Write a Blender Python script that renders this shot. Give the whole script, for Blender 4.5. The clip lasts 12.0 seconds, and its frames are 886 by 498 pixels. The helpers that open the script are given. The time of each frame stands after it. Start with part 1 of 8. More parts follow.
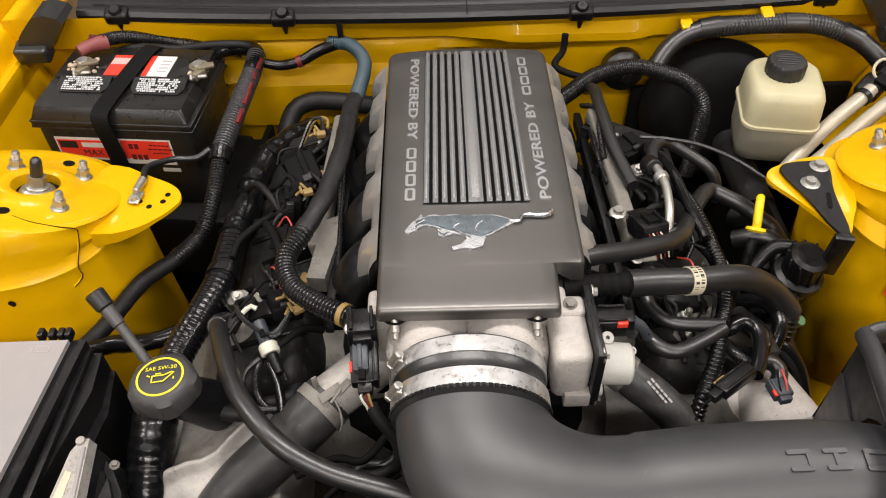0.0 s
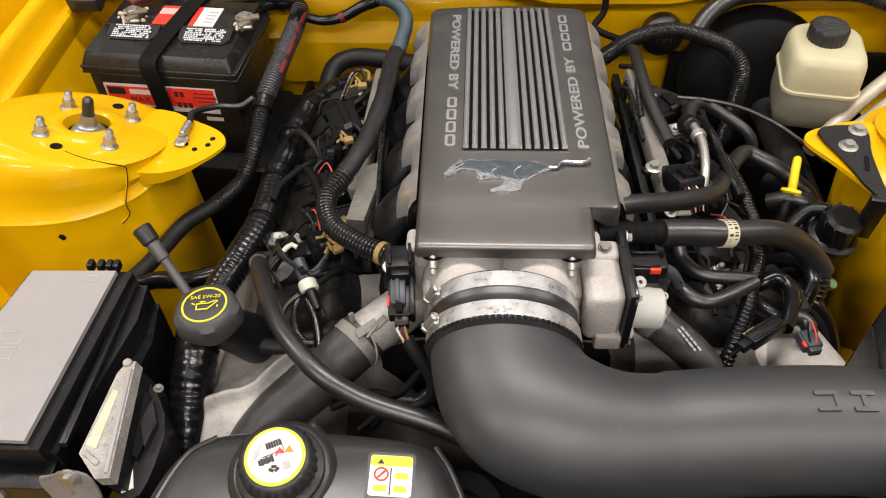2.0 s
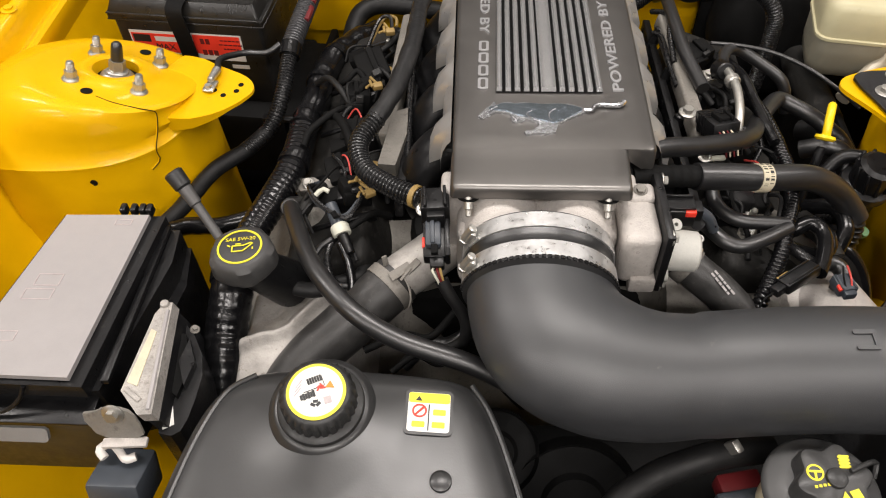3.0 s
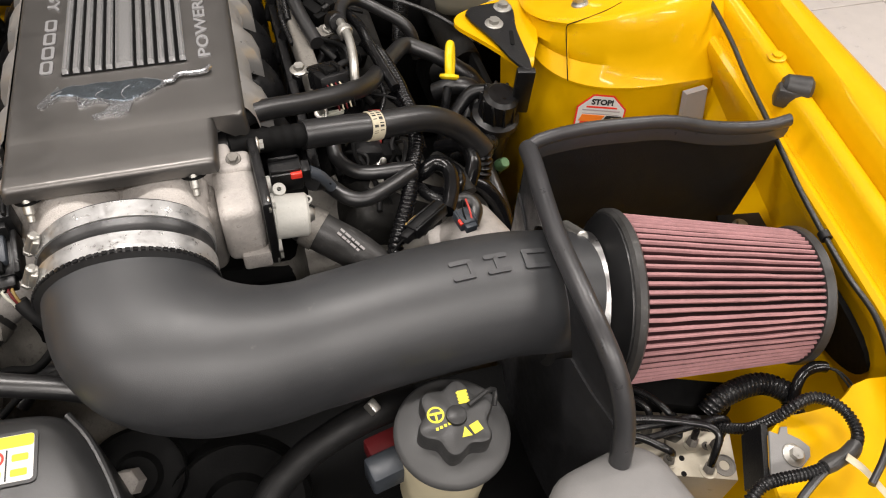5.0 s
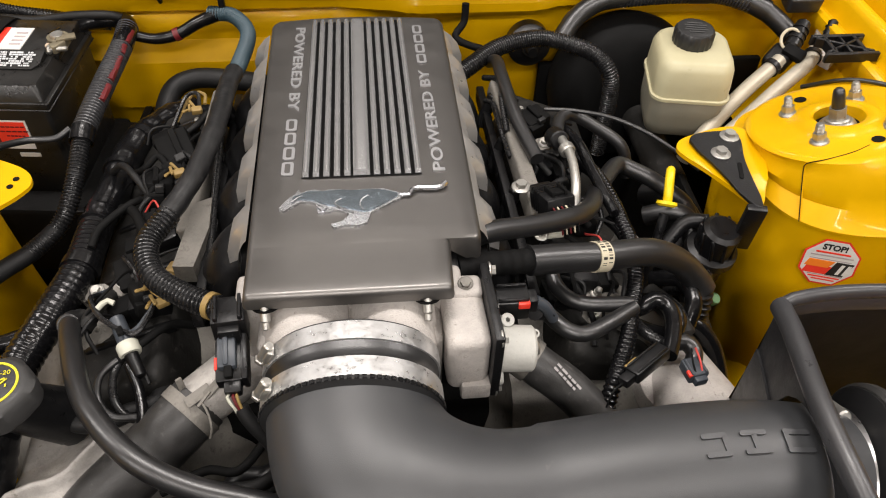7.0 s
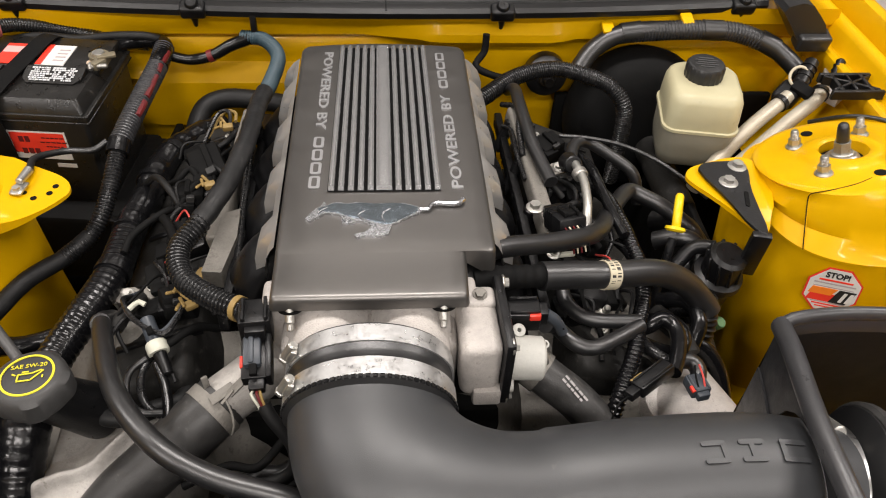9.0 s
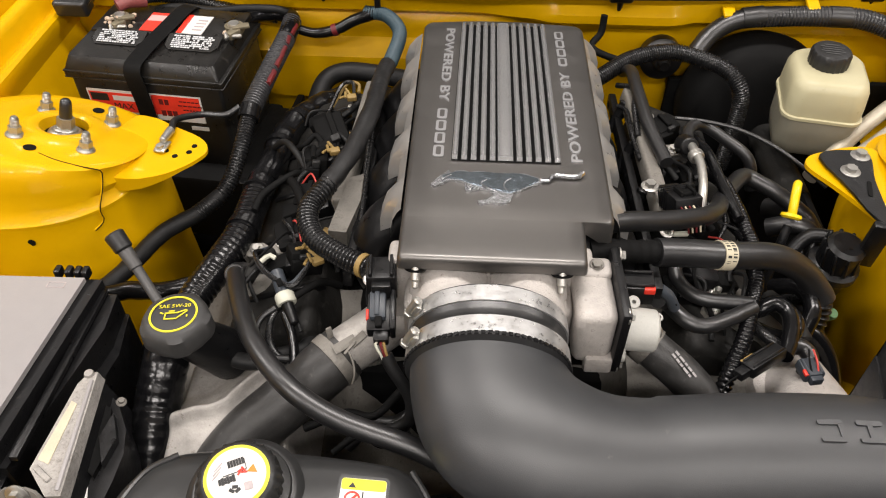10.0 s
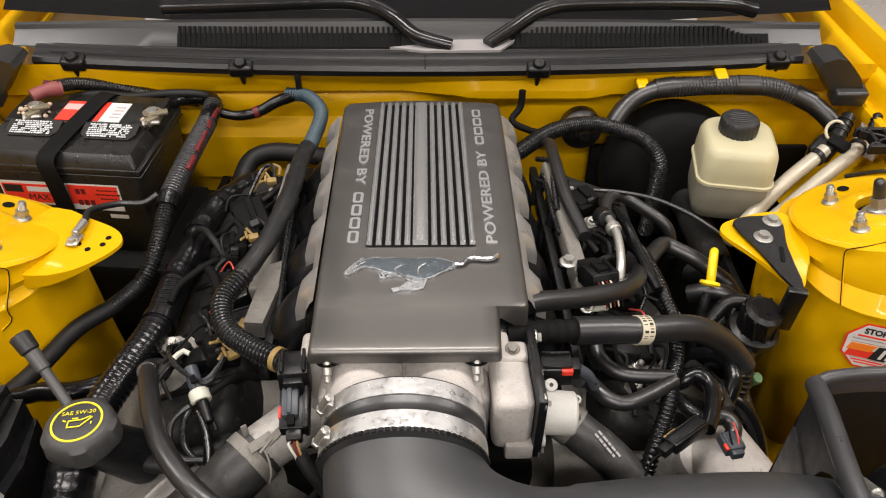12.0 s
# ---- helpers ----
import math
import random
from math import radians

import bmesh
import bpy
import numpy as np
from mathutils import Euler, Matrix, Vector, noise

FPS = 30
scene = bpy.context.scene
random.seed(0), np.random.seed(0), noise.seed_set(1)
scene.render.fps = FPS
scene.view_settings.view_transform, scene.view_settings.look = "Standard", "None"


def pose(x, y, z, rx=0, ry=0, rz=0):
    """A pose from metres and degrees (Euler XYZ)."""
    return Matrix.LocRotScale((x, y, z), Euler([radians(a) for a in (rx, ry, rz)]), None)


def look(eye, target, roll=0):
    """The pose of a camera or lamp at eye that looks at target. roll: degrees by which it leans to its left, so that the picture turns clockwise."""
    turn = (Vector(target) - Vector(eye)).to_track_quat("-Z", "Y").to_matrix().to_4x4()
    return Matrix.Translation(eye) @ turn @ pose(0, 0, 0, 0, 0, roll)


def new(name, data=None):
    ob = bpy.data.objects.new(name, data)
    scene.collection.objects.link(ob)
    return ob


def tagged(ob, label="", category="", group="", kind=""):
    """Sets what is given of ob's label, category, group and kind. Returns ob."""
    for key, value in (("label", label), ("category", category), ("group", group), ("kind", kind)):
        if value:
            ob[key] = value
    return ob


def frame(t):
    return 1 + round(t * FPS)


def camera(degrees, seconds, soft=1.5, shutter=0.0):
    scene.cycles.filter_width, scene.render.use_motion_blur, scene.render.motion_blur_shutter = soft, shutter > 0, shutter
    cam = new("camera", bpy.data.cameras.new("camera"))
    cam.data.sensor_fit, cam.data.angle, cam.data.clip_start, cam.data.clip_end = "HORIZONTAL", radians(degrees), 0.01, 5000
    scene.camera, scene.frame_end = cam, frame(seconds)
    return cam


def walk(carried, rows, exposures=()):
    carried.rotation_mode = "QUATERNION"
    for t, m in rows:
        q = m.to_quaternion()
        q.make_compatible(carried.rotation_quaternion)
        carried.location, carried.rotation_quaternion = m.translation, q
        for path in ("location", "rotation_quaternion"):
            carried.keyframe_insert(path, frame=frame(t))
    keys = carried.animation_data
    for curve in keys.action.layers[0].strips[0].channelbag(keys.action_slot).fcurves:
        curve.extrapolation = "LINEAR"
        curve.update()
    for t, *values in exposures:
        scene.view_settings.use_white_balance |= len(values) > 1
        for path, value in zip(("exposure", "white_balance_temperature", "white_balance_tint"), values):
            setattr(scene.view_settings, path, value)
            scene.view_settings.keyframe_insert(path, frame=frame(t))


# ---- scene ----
cam = camera(59.8, 12.0, soft=1.1)
PATH = [
    (0, (-0.031, 0.042, 1.58), (-0.044, 1.429, 0.139), -1.7),
    (0.5, (-0.023, 0.05, 1.579), (-0.029, 1.45, 0.151), -1.8),
    (1, (-0.024, 0.043, 1.58), (-0.034, 1.445, 0.154), -1.6),
    (1.5, (-0.029, 0.02, 1.576), (-0.067, 1.405, 0.134), -1.4),
    (2, (-0.043, -0.002, 1.564), (-0.122, 1.355, 0.097), -1.7),
    (2.5, (-0.065, -0.016, 1.557), (-0.182, 1.305, 0.059), -2.3),
    (2.7, (-0.073, -0.019, 1.556), (-0.197, 1.284, 0.044), -2.6),
    (4.3, (0.062, -0.005, 1.512), (0.32, 1.211, -0.054), 1.5),
    (4.5, (0.083, -0.004, 1.507), (0.414, 1.199, -0.056), 2.7),
    (5, (0.1, -0.005, 1.505), (0.53, 1.18, -0.047), 5.1),
    (5.5, (0.083, 0.002, 1.51), (0.475, 1.218, -0.029), 5.1),
    (6, (0.044, 0.039, 1.511), (0.327, 1.324, 0.005), 3.4),
    (6.5, (0.03, 0.072, 1.506), (0.244, 1.408, 0.034), 2.6),
    (7, (0.01, 0.081, 1.506), (0.181, 1.461, 0.068), 2.2),
    (7.2, (0.003, 0.078, 1.511), (0.169, 1.472, 0.087), 2.2),
    (8.8, (0.012, 0.046, 1.52), (0.213, 1.479, 0.14), 3.8),
    (9, (0.002, 0.044, 1.519), (0.145, 1.483, 0.139), 3.0),
    (9.5, (-0.021, 0.037, 1.517), (-0.004, 1.477, 0.129), 1.6),
    (10, (-0.034, 0.011, 1.524), (-0.102, 1.429, 0.115), 0.3),
    (10.5, (-0.032, 0.016, 1.52), (-0.126, 1.412, 0.09), -0.9),
    (11, (-0.009, 0.034, 1.522), (-0.055, 1.435, 0.095), -1.3),
    (11.5, (0.012, 0.031, 1.532), (0.021, 1.472, 0.145), -0.6),
    (12, (0.006, 0.037, 1.54), (0.048, 1.557, 0.24), 0.7),
]
walk(cam, [(t, look(eye, target, roll)) for t, eye, target, roll in PATH])

# ---- world, lamps and exposure ----
world = bpy.data.worlds.new("world")
scene.world = world
world.use_nodes = True
world.node_tree.nodes["Background"].inputs[0].default_value = (0.85, 0.92, 1.0, 1)
world.node_tree.nodes["Background"].inputs[1].default_value = 0.01
scene.view_settings.exposure = 0.0


def ceiling_lamp(x, y, w, d, power):
    data = bpy.data.lights.new("ceiling_lamp", "AREA")
    data.shape, data.size, data.size_y, data.energy = "RECTANGLE", w, d, power
    data.color = (1.0, 0.938, 0.895)
    ob = new("ceiling_lamp", data)
    ob.matrix_basis = pose(x, y, 3.12, 0, 0, 0)
    return ob


for lx in (-2.2, 0.0, 2.2):
    # the row at y -3.4 is unseen, added to brighten the firewall
    for ly, power in ((-3.4, 38), (-1.3, 45), (0.9, 42), (3.1, 11)):
        ceiling_lamp(lx, ly, 1.3, 0.25, power)


# ---- materials ----
def node(nt, kind, **values):
    n = nt.nodes.new(kind)
    for key, value in values.items():
        n.inputs[key].default_value = value
    return n


def material(name, base, rough=0.5, metal=0.0, var=0.12, scale=9.0, bump=0.15, grain=260.0, coat=0.0, rvar=0.12,
             stain=None, amount=0.0, emit=0.0, spec=0.4, depth=0.0006):
    """Base colour mottled at two scales, roughness that wanders, a fine relief, and stains of another colour."""
    m = bpy.data.materials.new(name)
    m.use_nodes = True
    nt = m.node_tree
    b = nt.nodes["Principled BSDF"]
    link = nt.links.new
    geo = nt.nodes.new("ShaderNodeNewGeometry")
    big = node(nt, "ShaderNodeTexNoise", Scale=scale, Detail=5.0, Roughness=0.6)
    fine = node(nt, "ShaderNodeTexNoise", Scale=grain, Detail=3.0, Roughness=0.55)
    mid = node(nt, "ShaderNodeTexNoise", Scale=scale * 6, Detail=6.0, Roughness=0.7)
    for n in (big, fine, mid):
        link(geo.outputs["Position"], n.inputs["Vector"])
    add = nt.nodes.new("ShaderNodeMath")
    add.operation = "ADD"
    link(big.outputs["Fac"], add.inputs[0]), link(mid.outputs["Fac"], add.inputs[1])
    span = node(nt, "ShaderNodeMapRange")
    span.inputs["From Min"].default_value, span.inputs["From Max"].default_value = 0.7, 1.3
    link(add.outputs[0], span.inputs["Value"])
    mix = nt.nodes.new("ShaderNodeMix")
    mix.data_type = "RGBA"
    lo = [c * (1 - var) for c in base]
    hi = [min(1.0, c * (1 + var)) for c in base]
    mix.inputs["A"].default_value, mix.inputs["B"].default_value = (*lo, 1), (*hi, 1)
    link(span.outputs[0], mix.inputs["Factor"])
    colour = mix.outputs["Result"]
    if stain:
        cut = node(nt, "ShaderNodeMapRange")
        cut.inputs["From Min"].default_value, cut.inputs["From Max"].default_value = 0.66 - amount, 0.78
        link(mid.outputs["Fac"], cut.inputs["Value"])
        over = nt.nodes.new("ShaderNodeMix")
        over.data_type = "RGBA"
        over.inputs["B"].default_value = (*stain, 1)
        link(cut.outputs[0], over.inputs["Factor"]), link(colour, over.inputs["A"])
        colour = over.outputs["Result"]
    link(colour, b.inputs["Base Color"])
    r = node(nt, "ShaderNodeMapRange")
    r.inputs["From Min"].default_value, r.inputs["From Max"].default_value = 0.3, 0.7
    r.inputs["To Min"].default_value, r.inputs["To Max"].default_value = max(0.03, rough - rvar), min(1.0, rough + rvar)
    link(mid.outputs["Fac"], r.inputs["Value"]), link(r.outputs[0], b.inputs["Roughness"])
    b.inputs["Metallic"].default_value = metal
    b.inputs["Specular IOR Level"].default_value = spec
    b.inputs["Coat Weight"].default_value = coat
    b.inputs["Coat Roughness"].default_value = 0.06
    if bump:
        bp = node(nt, "ShaderNodeBump", Strength=bump, Distance=depth)
        link(fine.outputs["Fac"], bp.inputs["Height"]), link(bp.outputs[0], b.inputs["Normal"])
    if emit:
        b.inputs["Emission Color"].default_value = (*base, 1)
        b.inputs["Emission Strength"].default_value = emit
    return m


yellow = material("yellow_paint", (0.65, 0.36, 0.0006), 0.4, 0, 0.05, 5, 0.03, 500, coat=0.3, rvar=0.05, spec=0.12)
black = material("black_plastic", (0.0055, 0.0055, 0.006), 0.36, 0, 0.25, 12, 0.3, 500, stain=(0.04, 0.037, 0.034), amount=0.03, spec=0.35)
dull_black = material("dull_black", (0.0045, 0.0045, 0.0045), 0.7, 0, 0.3, 12, 0.3, 300, stain=(0.012, 0.011, 0.01), amount=-0.03, spec=0.12)
rubber = material("rubber", (0.010, 0.010, 0.0105), 0.36, 0, 0.15, 14, 0.12, 700, rvar=0.03, spec=0.8)
worn_tape = material("worn_tape", (0.009, 0.009, 0.0094), 0.45, 0, 0.3, 20, 0.5, 120, stain=(0.05, 0.047, 0.044), amount=0.06, spec=0.4, depth=0.001)
old_hose = material("old_hose", (0.007, 0.007, 0.0072), 0.55, 0, 0.25, 12, 0.3, 300, stain=(0.02, 0.019, 0.018), amount=0.02, spec=0.3)
brake_black = material("line_coating", (0.008, 0.008, 0.0085), 0.22, 0, 0.15, 20, 0.05, 300)
crust = material("corrosion", (0.46, 0.36, 0.27), 0.85, 0, 0.3, 90, 0.8, 500, stain=(0.55, 0.22, 0.06), amount=0.06)
lever_white = material("lever_plastic", (0.55, 0.53, 0.5), 0.4, 0, 0.06, 20, 0.05)
cowl_black = material("cowl_lip", (0.009, 0.009, 0.0094), 0.34, 0, 0.1, 8, 0.1, 500, rvar=0.03, spec=0.4)
grey_conduit = material("grey_conduit", (0.032, 0.032, 0.034), 0.3, 0, 0.25, 20, 0.1, 500, stain=(0.09, 0.085, 0.08), amount=0.05)
conduit = material("conduit", (0.0105, 0.0105, 0.011), 0.28, 0, 0.25, 20, 0.1, 500, stain=(0.05, 0.047, 0.044), amount=0.03)
tape = material("tape", (0.0045, 0.0045, 0.005), 0.21, 0, 0.25, 25, 0.4, 70, rvar=0.06, depth=0.0016, spec=0.35)
cowl_grey = material("cowl_plastic", (0.015, 0.015, 0.0155), 0.36, 0, 0.1, 6, 0.15, 700, rvar=0.03, spec=0.6)
seal_black = material("seal_rubber", (0.007, 0.007, 0.0075), 0.2, 0, 0.1, 8, 0.05, 300, rvar=0.06)
cover_grey = material("cover_grey", (0.17, 0.163, 0.155), 0.38, 0.85, 0.05, 6, 0.12, 900, rvar=0.06)
rib_grey = material("rib_grey", (0.68, 0.683, 0.687), 0.24, 0.85, 0.02, 5, 0, 900, rvar=0.0)
groove = material("groove_shade", (0.006, 0.006, 0.006), 0.8, 0.0, 0.1, 9, 0.1, 900, spec=0.05)
side_metal = material("side_silver", (0.5, 0.49, 0.475), 0.36, 0.7, 0.08, 9, 0.1, 600)
letter_silver = material("letter_silver", (0.44, 0.44, 0.45), 0.3, 0.6, 0.04, 10, 0, 160, rvar=0.02)
chrome = material("chrome", (0.5, 0.51, 0.53), 0.24, 0.9, 0.08, 30, 0.05, 160, rvar=0.05)
emblem_edge = material("emblem_edge", (0.5, 0.51, 0.53), 0.25, 0.95, 0.1, 40, 0.1, 120, rvar=0.06)
emblem_blue = material("emblem_metal", (0.17, 0.2, 0.225), 0.24, 0.9, 0.25, 18, 0.12, 40, rvar=0.05, depth=0.001)
cast = material("cast_aluminium", (0.43, 0.402, 0.376), 0.6, 0.25, 0.22, 22, 0.8, 600, stain=(0.13, 0.115, 0.095), amount=0.08, depth=0.0008)
dull_cast = material("dull_cast", (0.34, 0.322, 0.3), 0.55, 0.4, 0.4, 20, 0.9, 400, stain=(0.07, 0.06, 0.05), amount=0.12, depth=0.001)
grey_cast = material("grey_cast", (0.34, 0.322, 0.3), 0.55, 0.35, 0.3, 20, 0.6, 400, stain=(0.09, 0.075, 0.06), amount=0.06, depth=0.0008)
dusty = material("dusty_black", (0.013, 0.0125, 0.0115), 0.6, 0, 0.4, 14, 0.6, 300, stain=(0.07, 0.064, 0.058), amount=0.08, spec=0.25)
dirty_cast = material("dirty_cast", (0.2, 0.188, 0.168), 0.62, 0.3, 0.3, 18, 0.7, 380, stain=(0.06, 0.052, 0.045), amount=0.12)
steel = material("stainless", (0.54, 0.54, 0.54), 0.3, 1.0, 0.05, 10, 0.0, 200, rvar=0.04)
clamp_steel = material("clamp_steel", (0.7, 0.7, 0.695), 0.36, 0.9, 0.14, 30, 0.15, 500, rvar=0.14)
motor_grey = material("motor_grey", (0.40, 0.395, 0.365), 0.5, 0, 0.12, 24, 0.25, 500, stain=(0.16, 0.14, 0.11), amount=0.05)
tube_grey = material("tube_grey", (0.085, 0.083, 0.082), 0.45, 0.3, 0.15, 30, 0.25, 500)
zinc = material("zinc", (0.43, 0.42, 0.39), 0.38, 0.85, 0.15, 60, 0.2, 400)
tube_black = material("tube_plastic", (0.025, 0.0262, 0.0285), 0.46, 0, 0.1, 6, 0.22, 1500, rvar=0.04, depth=0.0004, spec=0.8, stain=(0.07, 0.066, 0.062), amount=-0.03)
shield_black = material("shield_metal", (0.014, 0.014, 0.0145), 0.42, 0, 0.15, 8, 0.4, 700, stain=(0.03, 0.029, 0.028), amount=0.0)
sheet_grey = material("shield_sheet", (0.02, 0.02, 0.0215), 0.4, 0, 0.15, 8, 0.3, 700)
bottle_black = material("bottle_black", (0.021, 0.0212, 0.0216), 0.34, 0, 0.1, 7, 0.08, 500, rvar=0.035, spec=0.6)
trim_rubber = material("trim_rubber", (0.03, 0.03, 0.032), 0.36, 0, 0.1, 10, 0.15, 500, spec=0.6)
pleat = material("filter_cotton", (0.345, 0.178, 0.182), 0.85, 0, 0.18, 30, 0.7, 700)
cream = material("cream_plastic", (0.64, 0.57, 0.39), 0.38, 0, 0.06, 7, 0.05, 300, stain=(0.5, 0.4, 0.22), amount=0.02)
cream_tank = material("tank_plastic", (0.45, 0.415, 0.265), 0.38, 0, 0.06, 7, 0.05, 300, stain=(0.42, 0.36, 0.21), amount=0.02)
salmon = material("salmon_rubber", (0.2, 0.055, 0.052), 0.5, 0, 0.2, 30, 0.2)
cream_low = material("cream_full", (0.25, 0.236, 0.185), 0.38, 0, 0.06, 7, 0.05, 300)
bat_black = material("battery_black", (0.011, 0.0105, 0.0098), 0.34, 0, 0.25, 9, 0.3, 500, stain=(0.05, 0.046, 0.042), amount=0.05)
red = material("red_label", (0.72, 0.04, 0.022), 0.4, 0, 0.06, 20, 0.03)
pink = material("pink_print", (0.7, 0.35, 0.33), 0.45, 0, 0.05, 25, 0.03)
oiled_shade = material("oiled_shaded_cotton", (0.045, 0.014, 0.016), 0.7, 0, 0.2, 30, 0.3, 700)
shadow_red = material("pleat_gap_shade", (0.012, 0.006, 0.006), 0.9, 0, 0.2, 20, 0.1, spec=0.1)
dark_red = material("dark_red", (0.11, 0.01, 0.012), 0.45, 0, 0.1, 20, 0.1)
white = material("white_label", (0.62, 0.608, 0.58), 0.45, 0, 0.07, 25, 0.03)
pale_print = material("pale_print", (0.55, 0.56, 0.57), 0.5, 0, 0.2, 60, 0.03)
grey_text = material("grey_print", (0.38, 0.33, 0.33), 0.5, 0, 0.2, 60, 0.03)
label_black = material("black_print", (0.015, 0.015, 0.015), 0.45, 0, 0.1, 20, 0.03)
cap_black = material("cap_black", (0.02, 0.02, 0.02), 0.4, 0, 0.15, 14, 0.2, 600)
yellow_print = material("yellow_print", (0.68, 0.60, 0.03), 0.45, 0, 0.05, 25, 0.03)
yellow_plastic = material("yellow_plastic", (0.8, 0.56, 0.01), 0.35, 0, 0.04, 20, 0.03)
lid_grey = material("lid_grey", (0.29, 0.275, 0.273), 0.4, 0, 0.05, 10, 0.25, 700)
blue_loom = material("blue_conduit", (0.03, 0.055, 0.07), 0.45, 0, 0.15, 20, 0.1, 500)
tan = material("tan_plastic", (0.27, 0.18, 0.06), 0.5, 0, 0.15, 20, 0.1)
green = material("green_cap", (0.13, 0.26, 0.12), 0.45, 0, 0.1, 20, 0.1)
white_plastic = material("white_plastic", (0.5, 0.5, 0.42), 0.4, 0, 0.08, 20, 0.1)
dark_steel = material("dark_steel", (0.09, 0.085, 0.08), 0.42, 0.6, 0.1, 20, 0.2, 400)
slate = material("slate_plastic", (0.045, 0.052, 0.062), 0.4, 0, 0.1, 20, 0.1)
moulded_grey = material("moulded_grey", (0.2, 0.196, 0.192), 0.5, 0, 0.08, 10, 0.3, 600)
orange = material("orange_print", (0.8, 0.2, 0.02), 0.45, 0, 0.05, 25, 0.03)
corroded = material("corroded_lead", (0.2, 0.175, 0.12), 0.5, 0.5, 0.3, 60, 0.6, 300, stain=(0.25, 0.13, 0.06), amount=0.08)
cap_dusty = material("cap_dusty", (0.038, 0.0375, 0.037), 0.5, 0, 0.2, 14, 0.2, 600, stain=(0.11, 0.105, 0.1), amount=0.03)
cap_grey = material("cap_grey", (0.06, 0.06, 0.06), 0.5, 0, 0.1, 20, 0.1)
cap_faded = material("cap_faded", (0.034, 0.034, 0.034), 0.42, 0, 0.15, 14, 0.2, 600)
cast_pale = material("machined_aluminium", (0.44, 0.4, 0.32), 0.45, 0.4, 0.1, 14, 0.3, 500, stain=(0.3, 0.25, 0.17), amount=0.04)
copper = material("red_wire", (0.5, 0.06, 0.05), 0.4, 0, 0.1, 20, 0.1)
grey_rubber = material("grey_rubber", (0.036, 0.035, 0.034), 0.42, 0, 0.3, 14, 0.3, 500, stain=(0.12, 0.115, 0.11), amount=0.05)
paper = material("tan_paper", (0.5, 0.45, 0.33), 0.55, 0, 0.12, 40, 0.05)
glass_black = material("dark_glass", (0.006, 0.006, 0.007), 0.08, 0, 0.1, 5, 0, 100)
floor_mat = material("floor_tile", (0.72, 0.67, 0.63), 0.35, 0, 0.06, 3, 0.05, 90)
ceiling_mat = material("ceiling_paint", (0.5, 0.49, 0.475), 0.7, 0, 0.04, 2, 0.1, 120)
wall_mat = material("wall_paint", (0.17, 0.167, 0.163), 0.6, 0, 0.04, 2, 0.1, 120)


# ---- building blocks ----
def world_of(ob):
    up = world_of(ob.parent) @ ob.matrix_parent_inverse if ob.parent else Matrix()
    return up @ ob.matrix_basis


def thing(name, label, category, at=(0, 0, 0), group="", kind=""):
    ob = new(name)
    ob.empty_display_size = 0.02
    ob.matrix_basis = Matrix.Translation(at)
    return tagged(ob, label, category, group, kind)


def finish(bm, name, mat, angle=38):
    bmesh.ops.recalc_face_normals(bm, faces=bm.faces[:])
    me = bpy.data.meshes.new(name)
    bm.to_mesh(me)
    bm.free()
    me.polygons.foreach_set("use_smooth", [True] * len(me.polygons))
    me.set_sharp_from_angle(angle=radians(angle))
    me.materials.append(mat)
    return me


def hang(ob, parent):
    if parent:
        ob.parent = parent
        ob.matrix_parent_inverse = world_of(parent).inverted()
    return ob


def part(name, bm, mat, parent=None, label="", angle=38):
    ob = hang(new(name, finish(bm, name, mat, angle)), parent)
    return tagged(ob, label)


def piece(name, me, parent, m, label=""):
    """A further object on a mesh that is already there."""
    ob = new(name, me)
    ob.matrix_basis = m
    return tagged(hang(ob, parent), label)


def box(size, at=(0, 0, 0), turn=(0, 0, 0), bevel=0.002, seg=2, taper=1.0, bm=None):
    own = bmesh.new()
    bmesh.ops.create_cube(own, size=1.0)
    for v in own.verts:
        k = taper if v.co.z > 0 else 1.0
        v.co = Vector((v.co.x * size[0] * k, v.co.y * size[1] * k, v.co.z * size[2]))
    if bevel:
        bmesh.ops.bevel(own, geom=own.edges[:], offset=min(bevel, min(size) * 0.45), segments=seg, affect="EDGES", profile=0.5)
    bmesh.ops.transform(own, matrix=pose(*at, *turn), verts=own.verts[:])
    return merge(own, bm)


def merge(own, bm):
    if bm is None:
        return own
    me = bpy.data.meshes.new("tmp")
    own.to_mesh(me)
    own.free()
    bm.from_mesh(me)
    bpy.data.meshes.remove(me)
    return bm


def prism(outline, z0, z1, bevel=0.0, seg=2, m=None, bm=None, both=False):
    """An outline in x and y, from z0 up to z1, its top edges rounded."""
    own = bmesh.new()
    low = [own.verts.new((x, y, z0)) for x, y in outline]
    high = [own.verts.new((x, y, z1)) for x, y in outline]
    n = len(outline)
    own.faces.new(low[::-1]), own.faces.new(high)
    for i in range(n):
        own.faces.new((low[i], low[(i + 1) % n], high[(i + 1) % n], high[i]))
    if bevel:
        top = [e for e in own.edges if all(v.co.z == z1 for v in e.verts) or (both and all(v.co.z == z0 for v in e.verts))]
        bmesh.ops.bevel(own, geom=top, offset=bevel, segments=seg, affect="EDGES", profile=0.5)
    if m:
        bmesh.ops.transform(own, matrix=m, verts=own.verts[:])
    return merge(own, bm)


